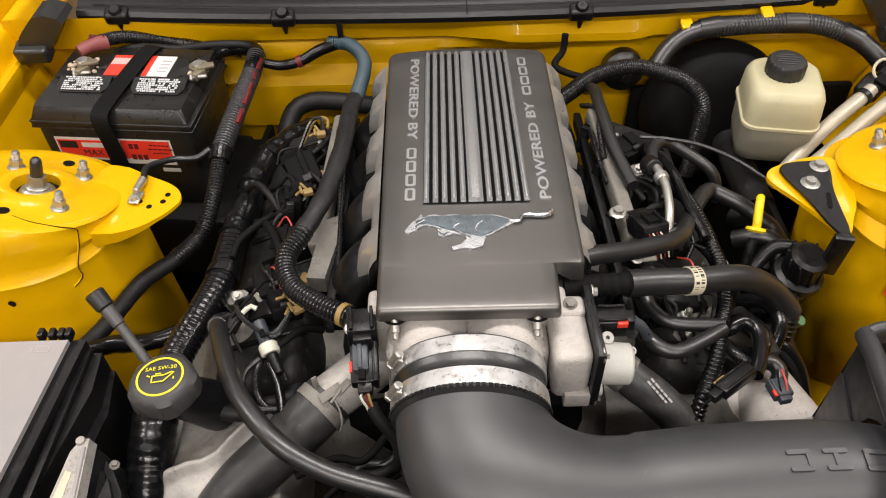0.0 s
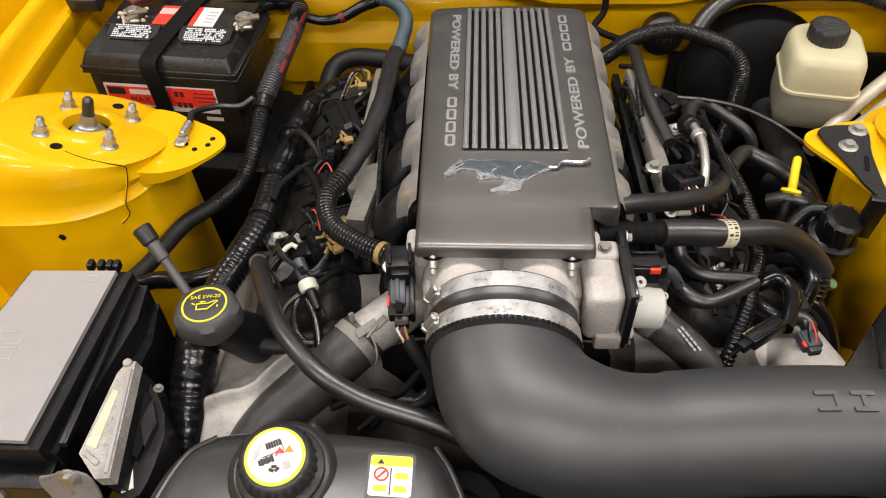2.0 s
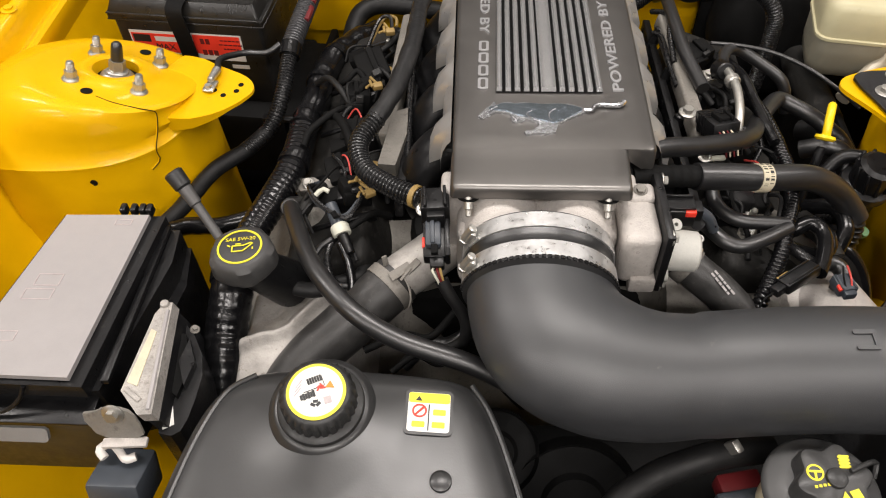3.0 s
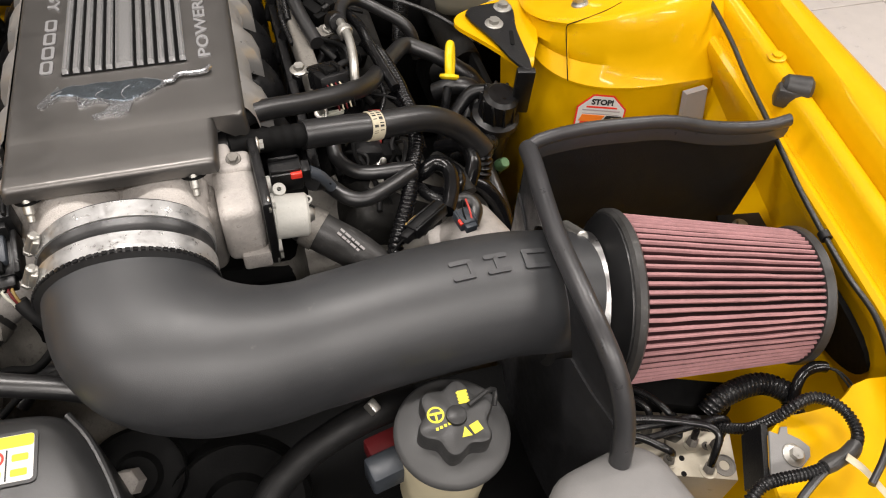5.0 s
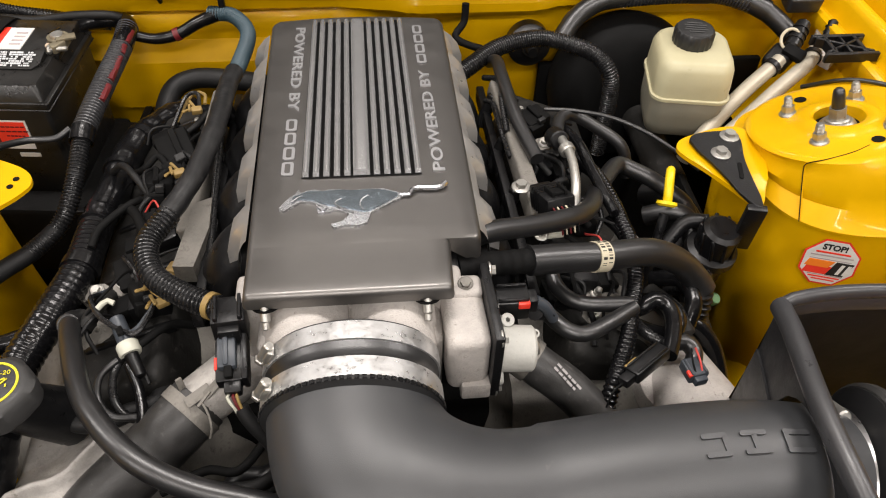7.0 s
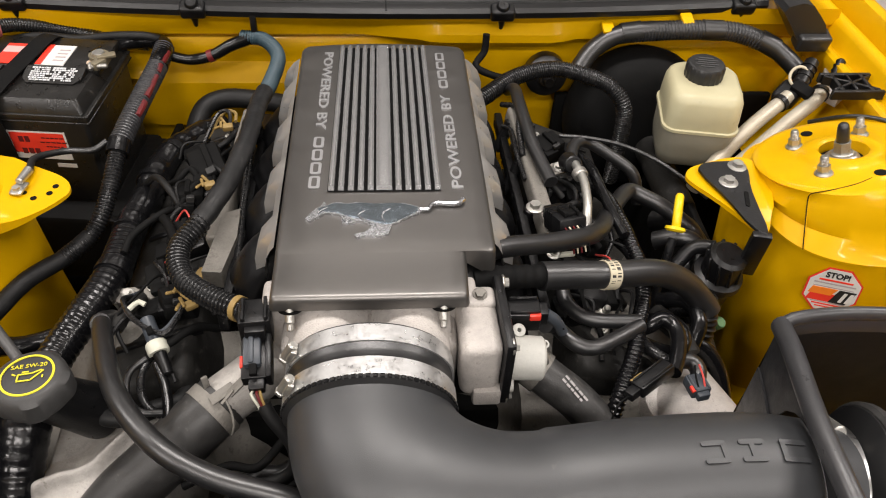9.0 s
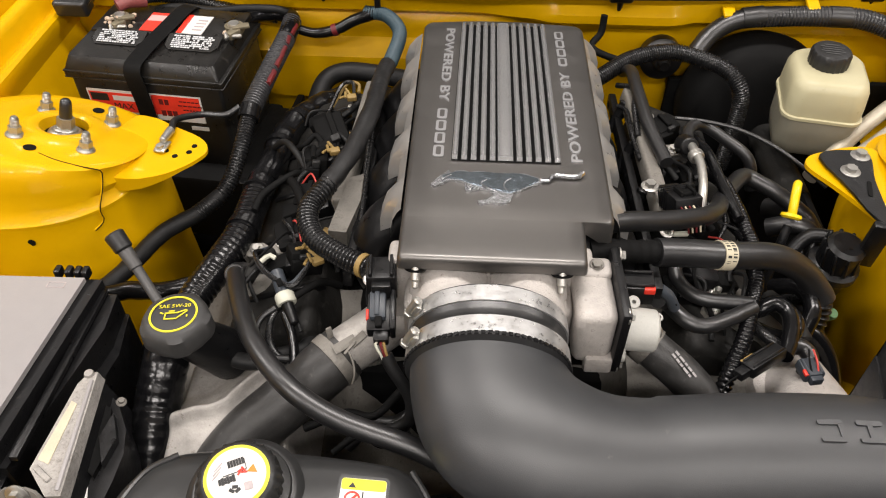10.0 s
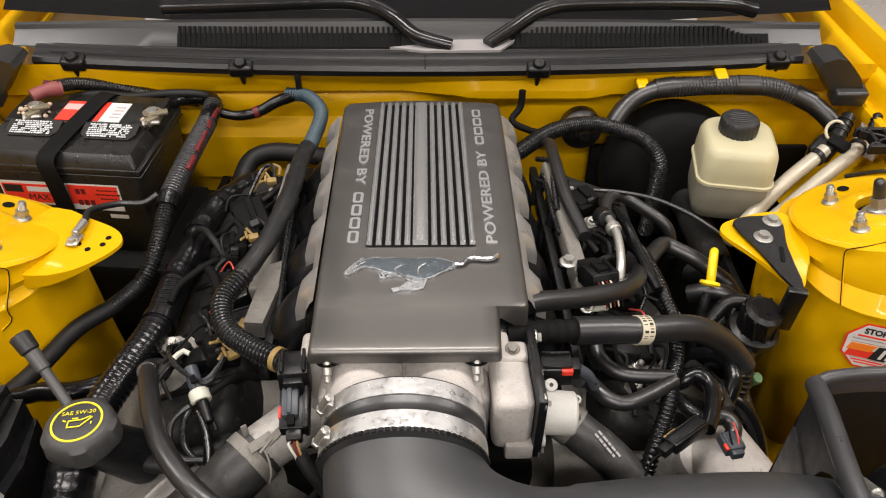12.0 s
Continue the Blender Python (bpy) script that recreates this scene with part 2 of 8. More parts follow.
def rounded(w, h, r, n=5, cx=0.0, cy=0.0):
    """The outline of a rectangle with round corners."""
    out = []
    for sx, sy, a0 in ((1, 1, 0), (-1, 1, 90), (-1, -1, 180), (1, -1, 270)):
        for i in range(n + 1):
            a = radians(a0 + 90 * i / n)
            out.append((cx + sx * (w / 2 - r) + r * math.cos(a), cy + sy * (h / 2 - r) + r * math.sin(a)))
    return out


def axis_frame(at, axis):
    """A pose at a place with its z along an axis."""
    return Matrix.Translation(at) @ Vector(axis).to_track_quat("Z", "Y").to_matrix().to_4x4()


def lathe(profile, at=(0, 0, 0), axis=(0, 0, 1), seg=32, bm=None, wave=None):
    """A profile of (radius, height) turned round an axis. wave(angle, radius, height) may shift the radius."""
    own = bmesh.new()
    rings = []
    for r, h in profile:
        if r < 1e-6:
            rings.append([own.verts.new((0, 0, h))])
            continue
        ring = []
        for i in range(seg):
            a = 2 * math.pi * i / seg
            q = r + (wave(a, r, h) if wave else 0)
            ring.append(own.verts.new((q * math.cos(a), q * math.sin(a), h)))
        rings.append(ring)
    for a, b in zip(rings, rings[1:]):
        for i in range(seg):
            j = (i + 1) % seg
            if len(a) == 1 and len(b) > 1:
                own.faces.new((a[0], b[i], b[j]))
            elif len(b) == 1 and len(a) > 1:
                own.faces.new((a[i], a[j], b[0]))
            elif len(a) > 1:
                own.faces.new((a[i], a[j], b[j], b[i]))
    bmesh.ops.transform(own, matrix=axis_frame(at, axis), verts=own.verts[:])
    return merge(own, bm)


def rod(a, b, r, r2=None, seg=20, edge=0.0015, bm=None):
    """A round bar from a to b with eased ends."""
    a, b = Vector(a), Vector(b)
    h, r2 = (b - a).length, r if r2 is None else r2
    e = min(edge, h * 0.3, r * 0.5, r2 * 0.5)
    return lathe([(0, 0), (r - e, 0), (r, e), (r2, h - e), (r2 - e, h), (0, h)], a, b - a, seg, bm)


def spline(points, step=0.006):
    """Points along a smooth curve through the given ones, even in length."""
    p = [Vector(q) for q in points]
    p = [p[0] * 2 - p[1], *p, p[-1] * 2 - p[-2]]
    raw = []
    for a, b, c, d in zip(p, p[1:], p[2:], p[3:]):
        for i in range(24):
            t = i / 24
            raw.append(0.5 * (2 * b + (c - a) * t + (2 * a - 5 * b + 4 * c - d) * t * t + (3 * b - a - 3 * c + d) * t ** 3))
    raw.append(p[-2])
    out, rest = [raw[0]], step
    for a, b in zip(raw, raw[1:]):
        length = (b - a).length
        while length > 0 and rest <= length:
            out.append(a.lerp(b, rest / length))
            rest += step
        rest -= length
    out.append(raw[-1])
    return out


def sweep(path, section, seg=20, bm=None, flat=False, cap=True):
    """A skin round a path; section(i, n, angle) gives across and up. flat keeps 'up' upright."""
    own = bmesh.new()
    n, rings, up = len(path), [], None
    for i, c in enumerate(path):
        d = (path[min(i + 1, n - 1)] - path[max(i - 1, 0)]).normalized()
        if up is None or flat:
            up = Vector((0, 0, 1)) if abs(d.z) < 0.95 else Vector((0, 1, 0))
        side = d.cross(up).normalized()
        up = side.cross(d).normalized()
        ring = []
        for k in range(seg):
            u, v = section(i, n, 2 * math.pi * k / seg)
            ring.append(own.verts.new(c + side * u + up * v))
        rings.append(ring)
    for a, b in zip(rings, rings[1:]):
        for k in range(seg):
            own.faces.new((a[k], a[(k + 1) % seg], b[(k + 1) % seg], b[k]))
    if cap:
        own.faces.new(rings[0][::-1]), own.faces.new(rings[-1])
    return merge(own, bm)


def hose(points, r, seg=16, step=0.006, r2=None, bm=None, lumps=0.0):
    path = spline(points, step)
    end = r if r2 is None else r2

    def section(i, n, a):
        q = r + (end - r) * i / max(1, n - 1)
        if lumps:
            q *= 1 + lumps * noise.noise(path[i] * 60 + Vector((math.cos(a), math.sin(a), 0)) * 0.6)
        return q * math.cos(a), q * math.sin(a)
    return sweep(path, section, seg, bm)


def corrugated(points, r, pitch=0.0042, depth=0.0016, seg=16, bm=None):
    path = spline(points, pitch / 4)

    def section(i, n, a):
        q = r - depth * (0, 0.15, 1, 0.85)[i % 4]
        return q * math.cos(a), q * math.sin(a)
    return sweep(path, section, seg, bm)


def text_mesh(words, size, depth, m, mat, parent, name="lettering", label="", spacing=1.0, align="LEFT", width=0.0, tall=0.0, bold=0.0):
    data = bpy.data.curves.new(name, "FONT")
    data.body, data.size, data.extrude, data.space_character, data.align_x = words, size, depth, spacing, align
    data.resolution_u = 3
    data.offset = bold
    ob = bpy.data.objects.new(name, data)
    me = bpy.data.meshes.new_from_object(ob)
    bpy.data.objects.remove(ob)
    if width:
        xs, ys = [v.co.x for v in me.vertices], [v.co.y for v in me.vertices]
        fit_to = Matrix.Diagonal((width / (max(xs) - min(xs)), tall / (max(ys) - min(ys)), 1, 1)) @ Matrix.Translation((-min(xs), -min(ys), 0))
        me.transform(fit_to)
    me.materials.clear()
    me.materials.append(mat)
    return piece(name, me, parent, m, label)


def frame_of(at, across, up):
    """A pose whose x runs across and whose y runs up."""
    x = Vector(across).normalized()
    z = x.cross(Vector(up)).normalized()
    y = z.cross(x)
    m = Matrix((x, y, z)).transposed().to_4x4()
    return Matrix.Translation(at) @ m


def hex_bolt(r=0.006, h=0.005, mat=None, washer=1.7):
    bm = lathe([(0, 0), (r * washer, 0), (r * washer, 0.0012), (r * 1.35, 0.0022), (0, 0.0022)], seg=20)
    hexa = [(r * math.cos(radians(60 * i)), r * math.sin(radians(60 * i))) for i in range(6)]
    prism(hexa, 0.002, 0.002 + h, 0.0006, 1, bm=bm)
    return finish(bm, "bolt", mat or zinc, 30)


BOLT = hex_bolt()
SMALL_BOLT = hex_bolt(0.0045, 0.004)


def slab(outline, thick, m, bevel=0.0008, bm=None, seg=2):
    return prism(outline, 0, thick, bevel, seg, m, bm)


# ---- the room ----
def room():
    bm = box((9.0, 9.0, 0.1), (0, 0, -0.054), bevel=0)
    ground = tagged(part("floor", bm, dull_black), "dark grout bed under pale floor tiles", "floor", kind="structure")
    for name, size, at in (("wall_north", (9.2, 0.1, 3.3), (0, 4.55, 1.6)), ("wall_south", (9.2, 0.1, 3.3), (0, -4.55, 1.6)),
                           ("wall_east", (0.1, 9.0, 3.3), (4.55, 0, 1.6)), ("wall_west", (0.1, 9.0, 3.3), (-4.55, 0, 1.6))):
        tagged(part(name, box(size, at, bevel=0), wall_mat), "plain pale painted garage wall", "wall", kind="structure")
    tagged(part("ceiling", box((9.2, 9.2, 0.1), (0, 0, 3.3), bevel=0), ceiling_mat), "plain white ceiling", "ceiling", kind="structure")
    tile = finish(box((0.446, 0.446, 0.01), bevel=0.002, seg=1), "tile", floor_mat)
    for i in range(7):
        for j in range(10):
            piece("tile", tile, ground, Matrix.Translation((1.25 + i * 0.45, -0.6 + j * 0.45, 0.001)))
    rest = bmesh.new()
    for size, at in (((1.9 + 3.65, 9.0, 0.008), (-1.7, 0, 0)), ((3.4, 3.66, 0.008), (2.78, -2.66, 0)), ((3.4, 0.81, 0.008), (2.78, 4.085, 0)), ((0.32, 4.60, 0.008), (4.34, 1.42, 0.0))):
        box(size, at, bevel=0, bm=rest)
    tagged(part("tile_field", rest, floor_mat, ground), "pale floor tiles further off", kind="stuff")


room()


# ---- the car's body ----
def rim_shift(y):
    """How far the fender rail swings out towards the rear."""
    return 0.1 * (min(y, 0.75) - 0.55) if y > 0.1 else 0.1 * (0.1 - 0.55)


def skin(rows, bm=None, closed=False):
    own = bmesh.new()
    vs = [[own.verts.new(p) for p in row] for row in rows]
    for a, b in zip(vs, vs[1:]):
        for i in range(len(a) - (0 if closed else 1)):
            j = (i + 1) % len(a)
            own.faces.new((a[i], a[j], b[j], b[i]))
    return merge(own, bm)


TOP = (0.535, 0.75, 0.966)          # middle of a strut tower's top
LEAN_IN, LEAN_BACK = 0.24, 0.24     # its fall inwards and rearwards


def tower_z(x, y):
    """Height of the tower's top plane at |x|, y."""
    return TOP[2] + LEAN_IN * (x - TOP[0]) - LEAN_BACK * (y - TOP[1])


STICKER = []


def soften(plan, times=2):
    """An outline with its corners cut off twice, so that it runs smoothly."""
    for _ in range(times):
        out = []
        for (ax, ay), (bx, by) in zip(plan, plan[1:] + plan[:1]):
            out += [(ax * 0.75 + bx * 0.25, ay * 0.75 + by * 0.25), (ax * 0.25 + bx * 0.75, ay * 0.25 + by * 0.75)]
        plan = out
    return plan


def plate_z(y):
    """Height of the bracket plate beside the right tower, which droops at its front end."""
    return 0.9475 - 0.02 * max(0.0, 0.735 - y)


def strut_tower(side, body):
    off = (0.014, 0.007) if side > 0 else (-0.006, 0.003)
    rise = Vector((0.004, 0.009, 0.010)) if side > 0 else Vector()     # the right top sits higher and further back

    def at(x, y, z):
        return Vector((side * (x + off[0]), y + off[1], z))

    def ring(cx, cy, rx, ry, power, z, w, seg=64):
        out = []
        for i in range(seg):
            a = 2 * math.pi * i / seg
            c, s = math.cos(a), math.sin(a)
            x = cx + rx * math.copysign(abs(c) ** (2 / power), c)
            y = cy + ry * math.copysign(abs(s) ** (2 / power), s)
            out.append(at(x, y, z + w * (LEAN_IN * (x - TOP[0]) - LEAN_BACK * (y - TOP[1]))) + rise * w)
        return out
    t = TOP[2]
    foot = [ring(0.615, 0.71, 0.185, 0.24, 2.6, 0.45, 0), ring(0.613, 0.735, 0.175, 0.165, 2.5, 0.72, 0)] if side < 0 else [ring(0.65, 0.735, 0.175, 0.18, 2.8, 0.45, 0), ring(0.622, 0.742, 0.17, 0.145, 3.0, 0.72, 0)]
    square = 2.35 if side < 0 else 3.0
    rows = foot + [ ring(0.611, 0.747, 0.171, 0.138, square, 0.83, 0), ring(0.61, 0.75, 0.166, 0.128, square, 0.90, 0), ring(0.61, 0.75, 0.1655, 0.1275, square, 0.9135, 0),
            ring(0.61, 0.75, 0.167, 0.129, square, 0.9145, 0), ring(0.61, 0.75, 0.167, 0.129, square, 0.9175, 0), ring(0.609, 0.75, 0.1635, 0.1262, square, 0.9195, 0.02), ring(0.594, 0.75, 0.145, 0.117, 2.3, 0.930, 0.2),
            ring(0.575, 0.75, 0.132, 0.1135, 2.25, 0.940, 0.5), ring(0.563, 0.75, 0.117, 0.109, 2.15, 0.950, 0.8), ring(0.552, 0.75, 0.1065, 0.104, 2.1, t - 0.0085, 0.95),
            ring(0.542, 0.75, 0.101, 0.0985, 2.05, t - 0.0035, 1), ring(0.537, 0.75, 0.0935, 0.0925, 2, t - 0.001, 1), ring(TOP[0], TOP[1], 0.087, 0.087, 2, t, 1),
            ring(TOP[0], TOP[1], 0.051, 0.051, 2, t, 1), ring(TOP[0], TOP[1], 0.045, 0.045, 2, t + 0.004, 1), ring(TOP[0], TOP[1], 0.038, 0.038, 2, t + 0.0085, 1),
            ring(TOP[0], TOP[1], 0.030, 0.030, 2, t + 0.009, 1), ring(TOP[0], TOP[1], 0.0262, 0.0262, 2, t + 0.006, 1), ring(TOP[0], TOP[1], 0.025, 0.025, 2, t - 0.02, 1)]
    tower = part("strut_tower", skin(rows, closed=True), yellow, body, "yellow painted strut tower with a domed top")
    n = Vector((-side * LEAN_IN, LEAN_BACK, 1)).normalized()

    def on_top(dx, dy, up=0.0):
        x, y = TOP[0] + dx, TOP[1] + dy
        return at(x, y, tower_z(x, y)) + rise + n * up
    part("mount_plate", lathe([(0.0, 0), (0.027, 0), (0.027, 0.003), (0, 0.003)], on_top(0, 0, -0.010), n), dull_black, tower, "black strut mount inside the opening")
    part("strut_cup", lathe([(0.022, 0), (0.0195, 0.005), (0.016, 0.008), (0.0, 0.008)], on_top(0, 0, -0.008), n), zinc, tower, "zinc plated strut cup")
    part("strut_rod", lathe([(0, -0.01), (0.0074, -0.01), (0.0074, 0.022), (0.0068, 0.034), (0.006, 0.038), (0.0035, 0.0405), (0, 0.041)], on_top(0, 0), n, 24), rubber, tower, "dark capped strut rod end")
    hexa = [(0.0102 * math.cos(radians(60 * i + 12)), 0.0102 * math.sin(radians(60 * i + 12))) for i in range(6)]
    part("nut_washer", lathe([(0, 0), (0.0135, 0), (0.0135, 0.002), (0.0122, 0.0032), (0, 0.0032)], on_top(0, 0, 0.0), n, 28), zinc, tower, "zinc washer")
    part("strut_nut", prism(hexa, 0.002, 0.0165, 0.0018, 2, axis_frame(on_top(0, 0), n)), zinc, tower, "large zinc hexagon nut", 30)
    for dx, dy in ((-0.0395, -0.0385), (-0.0375, 0.0385), (0.0395, 0.0375), (0.0385, -0.0385)):
        m = axis_frame(on_top(dx, dy), n)
        bm = lathe([(0, 0), (0.0106, 0), (0.0106, 0.0012), (0.009, 0.0035), (0, 0.0035)], seg=20)
        prism([(0.0074 * math.cos(radians(60 * i)), 0.0074 * math.sin(radians(60 * i))) for i in range(6)], 0.003, 0.0120, 0.001, 1, bm=bm)
        lathe([(0.0, 0.0115), (0.0047, 0.0115), (0.0047, 0.0215), (0.0036, 0.0235), (0, 0.0235)], seg=14, bm=bm)
        for k in range(4):
            lathe([(0.0045, 0), (0.0051, 0.0006), (0.0045, 0.0012)], (0, 0, 0.0135 + 0.0018 * k), seg=14, bm=bm)
        bmesh.ops.transform(bm, matrix=m, verts=bm.verts[:])
        part("stud_nut", bm, zinc, tower, "zinc plated stud and nut", 30)
    for dx, dy in ((0.012, -0.06), (-0.01, 0.066)):
        part("drain_hole", lathe([(0, 0), (0.007, 0), (0.007, 0.0008), (0, 0.0008)], on_top(dx, dy, 0.0005), n, 16), dull_black, tower, "small dark hole")
    part("drain_hole", lathe([(0, 0), (0.0045, 0), (0.0045, 0.001), (0, 0.001)], at(0.55, 0.6262, 0.894), (0, -1, 0.03), 14), dull_black, tower, "small dark hole")
    # pressed seams of the overlapping sheets
    seam = [rows[14][48].lerp(rows[15][48], 0.6) + n * 0.0003, rows[14][45].lerp(rows[15][45], 0.3) + n * 0.0003, rows[13][42].lerp(rows[14][42], 0.5), rows[12][40]] + [rows[11][39], rows[9][39], rows[6][39], rows[3][39], rows[3][40].lerp(rows[2][40], 0.12)]
    seam = seam if side < 0 else seam[:-2]
    part("sheet_seam", hose(seam, 0.0012, 6, 0.006), yellow, tower, "painted lip of the sheet seam")
    # thin black strand laid along the lip as its painted shadow
    part("seam_shade", hose([p + Vector((-0.0012 * side, -0.0012, 0.0)) for p in seam], 0.0006, 6, 0.006), dull_black, tower, "dark line for the shade beside the sheet seam")
    if side > 0:
        k = next(k for k in range(32, 50) if rows[3][k].x > 0.515)
        mid, across, up = rows[3][k].lerp(rows[2][k], 0.35), rows[3][k + 1] - rows[3][k - 1], rows[3][k] - rows[2][k]
        STICKER.append(frame_of(mid, across, up))
    # gusset plate that reaches in towards the engine
    plan = [(0.46, 0.69), (0.425, 0.698), (0.400, 0.708), (0.379, 0.727), (0.368, 0.743), (0.362, 0.757), (0.367, 0.773), (0.382, 0.788), (0.41, 0.803), (0.45, 0.825), (0.48, 0.82), (0.48, 0.70)]
    if side > 0:
        plan = [(0.464, 0.72), (0.447, 0.692), (0.438, 0.669), (0.430, 0.663), (0.421, 0.674), (0.405, 0.7035), (0.3885, 0.730), (0.372, 0.753), (0.367, 0.768), (0.375, 0.782), (0.397, 0.792), (0.44, 0.806), (0.47, 0.80)]
    plan = [(side * x, y) for x, y in soften(plan)]
    if side < 0:
        plan = plan[::-1]
    bm = prism(plan, -0.03, 0, 0.003, 3)
    for v in bm.verts:
        x = abs(v.co.x)
        top = 0.9375 + 0.2 * max(0.0, x - 0.43) - 0.03 * (v.co.y - 0.75) if side < 0 else plate_z(v.co.y) - 0.0045
        v.co.z = top + v.co.z * (0.16 + 0.55 * max(0.0, min(1.0, (x - 0.385) / 0.07)) if side < 0 else 0.18)
    gusset = part("gusset", bm, yellow, body, "yellow gusset plate with small holes")
    for x, y in ((0.387, 0.763), (0.390, 0.750), (0.405, 0.741), (0.419, 0.751), (0.4225, 0.7515)) if side < 0 else ():
        part("hole", lathe([(0, 0), (0.0036, 0), (0.0036, 0.0006), (0, 0.0006)], at(x, y, 0.9377 - 0.03 * (y - 0.75)), (0, 0, 1), 12), dull_black, gusset, "small dark hole")
    return tower


def car_body():
    body = thing("car_body", "bright yellow car body round an open engine bay", "car body", (0, 0.6, 0.2))
    for side in (1, -1):
        section = [(0.70, 0.40), (0.68, 0.70), (0.67, 0.86), (0.653, 0.925), (0.645, 0.944), (0.6465, 0.954), (0.651, 0.9575), (0.656, 0.957), (0.662, 0.952), (0.667, 0.952), (0.6715, 0.960), (0.6745, 0.975), (0.678, 0.982), (0.683, 0.9845),
                   (0.693, 0.984), (0.6975, 0.981), (0.7, 0.973), (0.703, 0.966), (0.707, 0.968), (0.7105, 0.985), (0.713, 1.0), (0.718, 1.0065), (0.73, 1.009), (0.745, 1.008), (0.756, 1.0025), (0.763, 0.993), (0.769, 0.97), (0.777, 0.90), (0.782, 0.7), (0.782, 0.3)]
        rows = []
        for i in range(54):
            y = -0.15 + 2.05 * i / 53
            k = rim_shift(y)
            rows.append([Vector((side * (x + k * max(0.1, min(1.0, 1 - (x - 0.713) / 0.05))), y, z + 0.012 * math.sin((min(y, 1.2) + 0.15) * 2.0) - 0.01)) for x, z in section])
        part("fender", skin(rows), yellow, body, "glossy yellow fender and inner rail")
        tower = strut_tower(side, body)
        # shelf between tower and rail
        rows = [[Vector((side * x, y, z)) for x, z in ((0.60, 0.76), (0.63, 0.79), (0.655, 0.85), (0.69, 0.945))] for y in (0.67, 0.75, 0.85, 0.95, 1.12)]
        rows.insert(0, [Vector((side * x, 0.665, 0.6)) for x in (0.60, 0.63, 0.66, 0.70)])
        part("apron_shelf", skin(rows), yellow, body)
        # sloping inner panel ahead of the tower
        rows = []
        for i in range(16):
            y = -0.1 + 0.78 * i / 15
            rows.append([Vector((side * (x + (0.12 * max(0.0, 0.62 - x) if side > 0 else 0)), y, z + 0.006 * math.sin(9 * y + 20 * x))) for x, z in ((0.41, 0.42), (0.425, 0.52), (0.435, 0.60), (0.47, 0.66), (0.53, 0.70), (0.61, 0.76), (0.655, 0.84), (0.672, 0.93))])
        part("inner_panel", skin(rows), yellow, body, "sloping yellow inner panel")
        for y in (0.571, 0.86):
            m = axis_frame((side * (0.686 + rim_shift(y)), y, 0.985 + 0.012 * math.sin((y + 0.15) * 2) - 0.01), (side * -0.1, 0, 1))
            piece("rail_bolt", hex_bolt(0.006, 0.003, yellow), body, m)
    # firewall with pressed swages
    rows = []
    for j in range(46):
        z = 0.42 + 0.575 * j / 45
        row = []
        for i in range(70):
            x = -0.70 + 1.40 * i / 69
            y = 1.125 - 0.02 * (z > 0.93) * min(1, (z - 0.93) / 0.01)
            for cx, cz, w, h, d in ((-0.22, 0.83, 0.17, 0.05, 0.022), (-0.2, 0.94, 0.2, 0.018, -0.012), (0.17, 0.945, 0.11, 0.02, 0.014), (0.55, 0.94, 0.16, 0.018, -0.016), (0.05, 0.86, 0.08, 0.05, -0.02), (-0.42, 0.9, 0.07, 0.03, 0.02)):
                q = max(abs(x - cx) / w, abs(z - cz) / h)
                y -= d * max(0.0, min(1.0, (1.15 - q) / 0.3))
            row.append(Vector((x, y, z)))
        rows.append(row)
    part("firewall", skin(rows), yellow, body, "yellow painted firewall with pressed ridges")
    part("sound_pad", box((0.36, 0.012, 0.41), (0.455, 1.102, 0.645), bevel=0.004), dull_black, body, "black pad low on the firewall")
    part("side_pad", box((0.012, 0.36, 0.20), (0.425, 0.90, 0.72), (0, 6, 0), bevel=0.004), dull_black, body, "black pad beside the tower")
    opening = frame_of((0.6285, 0.29, 0.88), (0, 1, 0), (-0.24, 0, 1))
    part("headlamp_opening", slab(soften([(-0.06, 0.012), (-0.05, -0.03), (0.0, -0.055), (0.06, -0.04), (0.055, 0.03), (0.01, 0.04)]), 0.006, opening, 0), dull_black, body, "dark opening behind the headlamp")
    part("bay_floor", box((1.4, 1.5, 0.03), (0, 0.5, 0.42), bevel=0), dull_black, body, "dark bottom of the engine bay")
    part("front_wall", box((1.5, 0.04, 0.62), (0, -0.12, 0.60), bevel=0.005), dull_black, body, "dark radiator support")
    for x in (-0.76, 0.76):
        part("sill", box((0.04, 1.5, 0.3), (x, 0.55, 0.151), bevel=0.005), dull_black, body)
    return body


car_body()


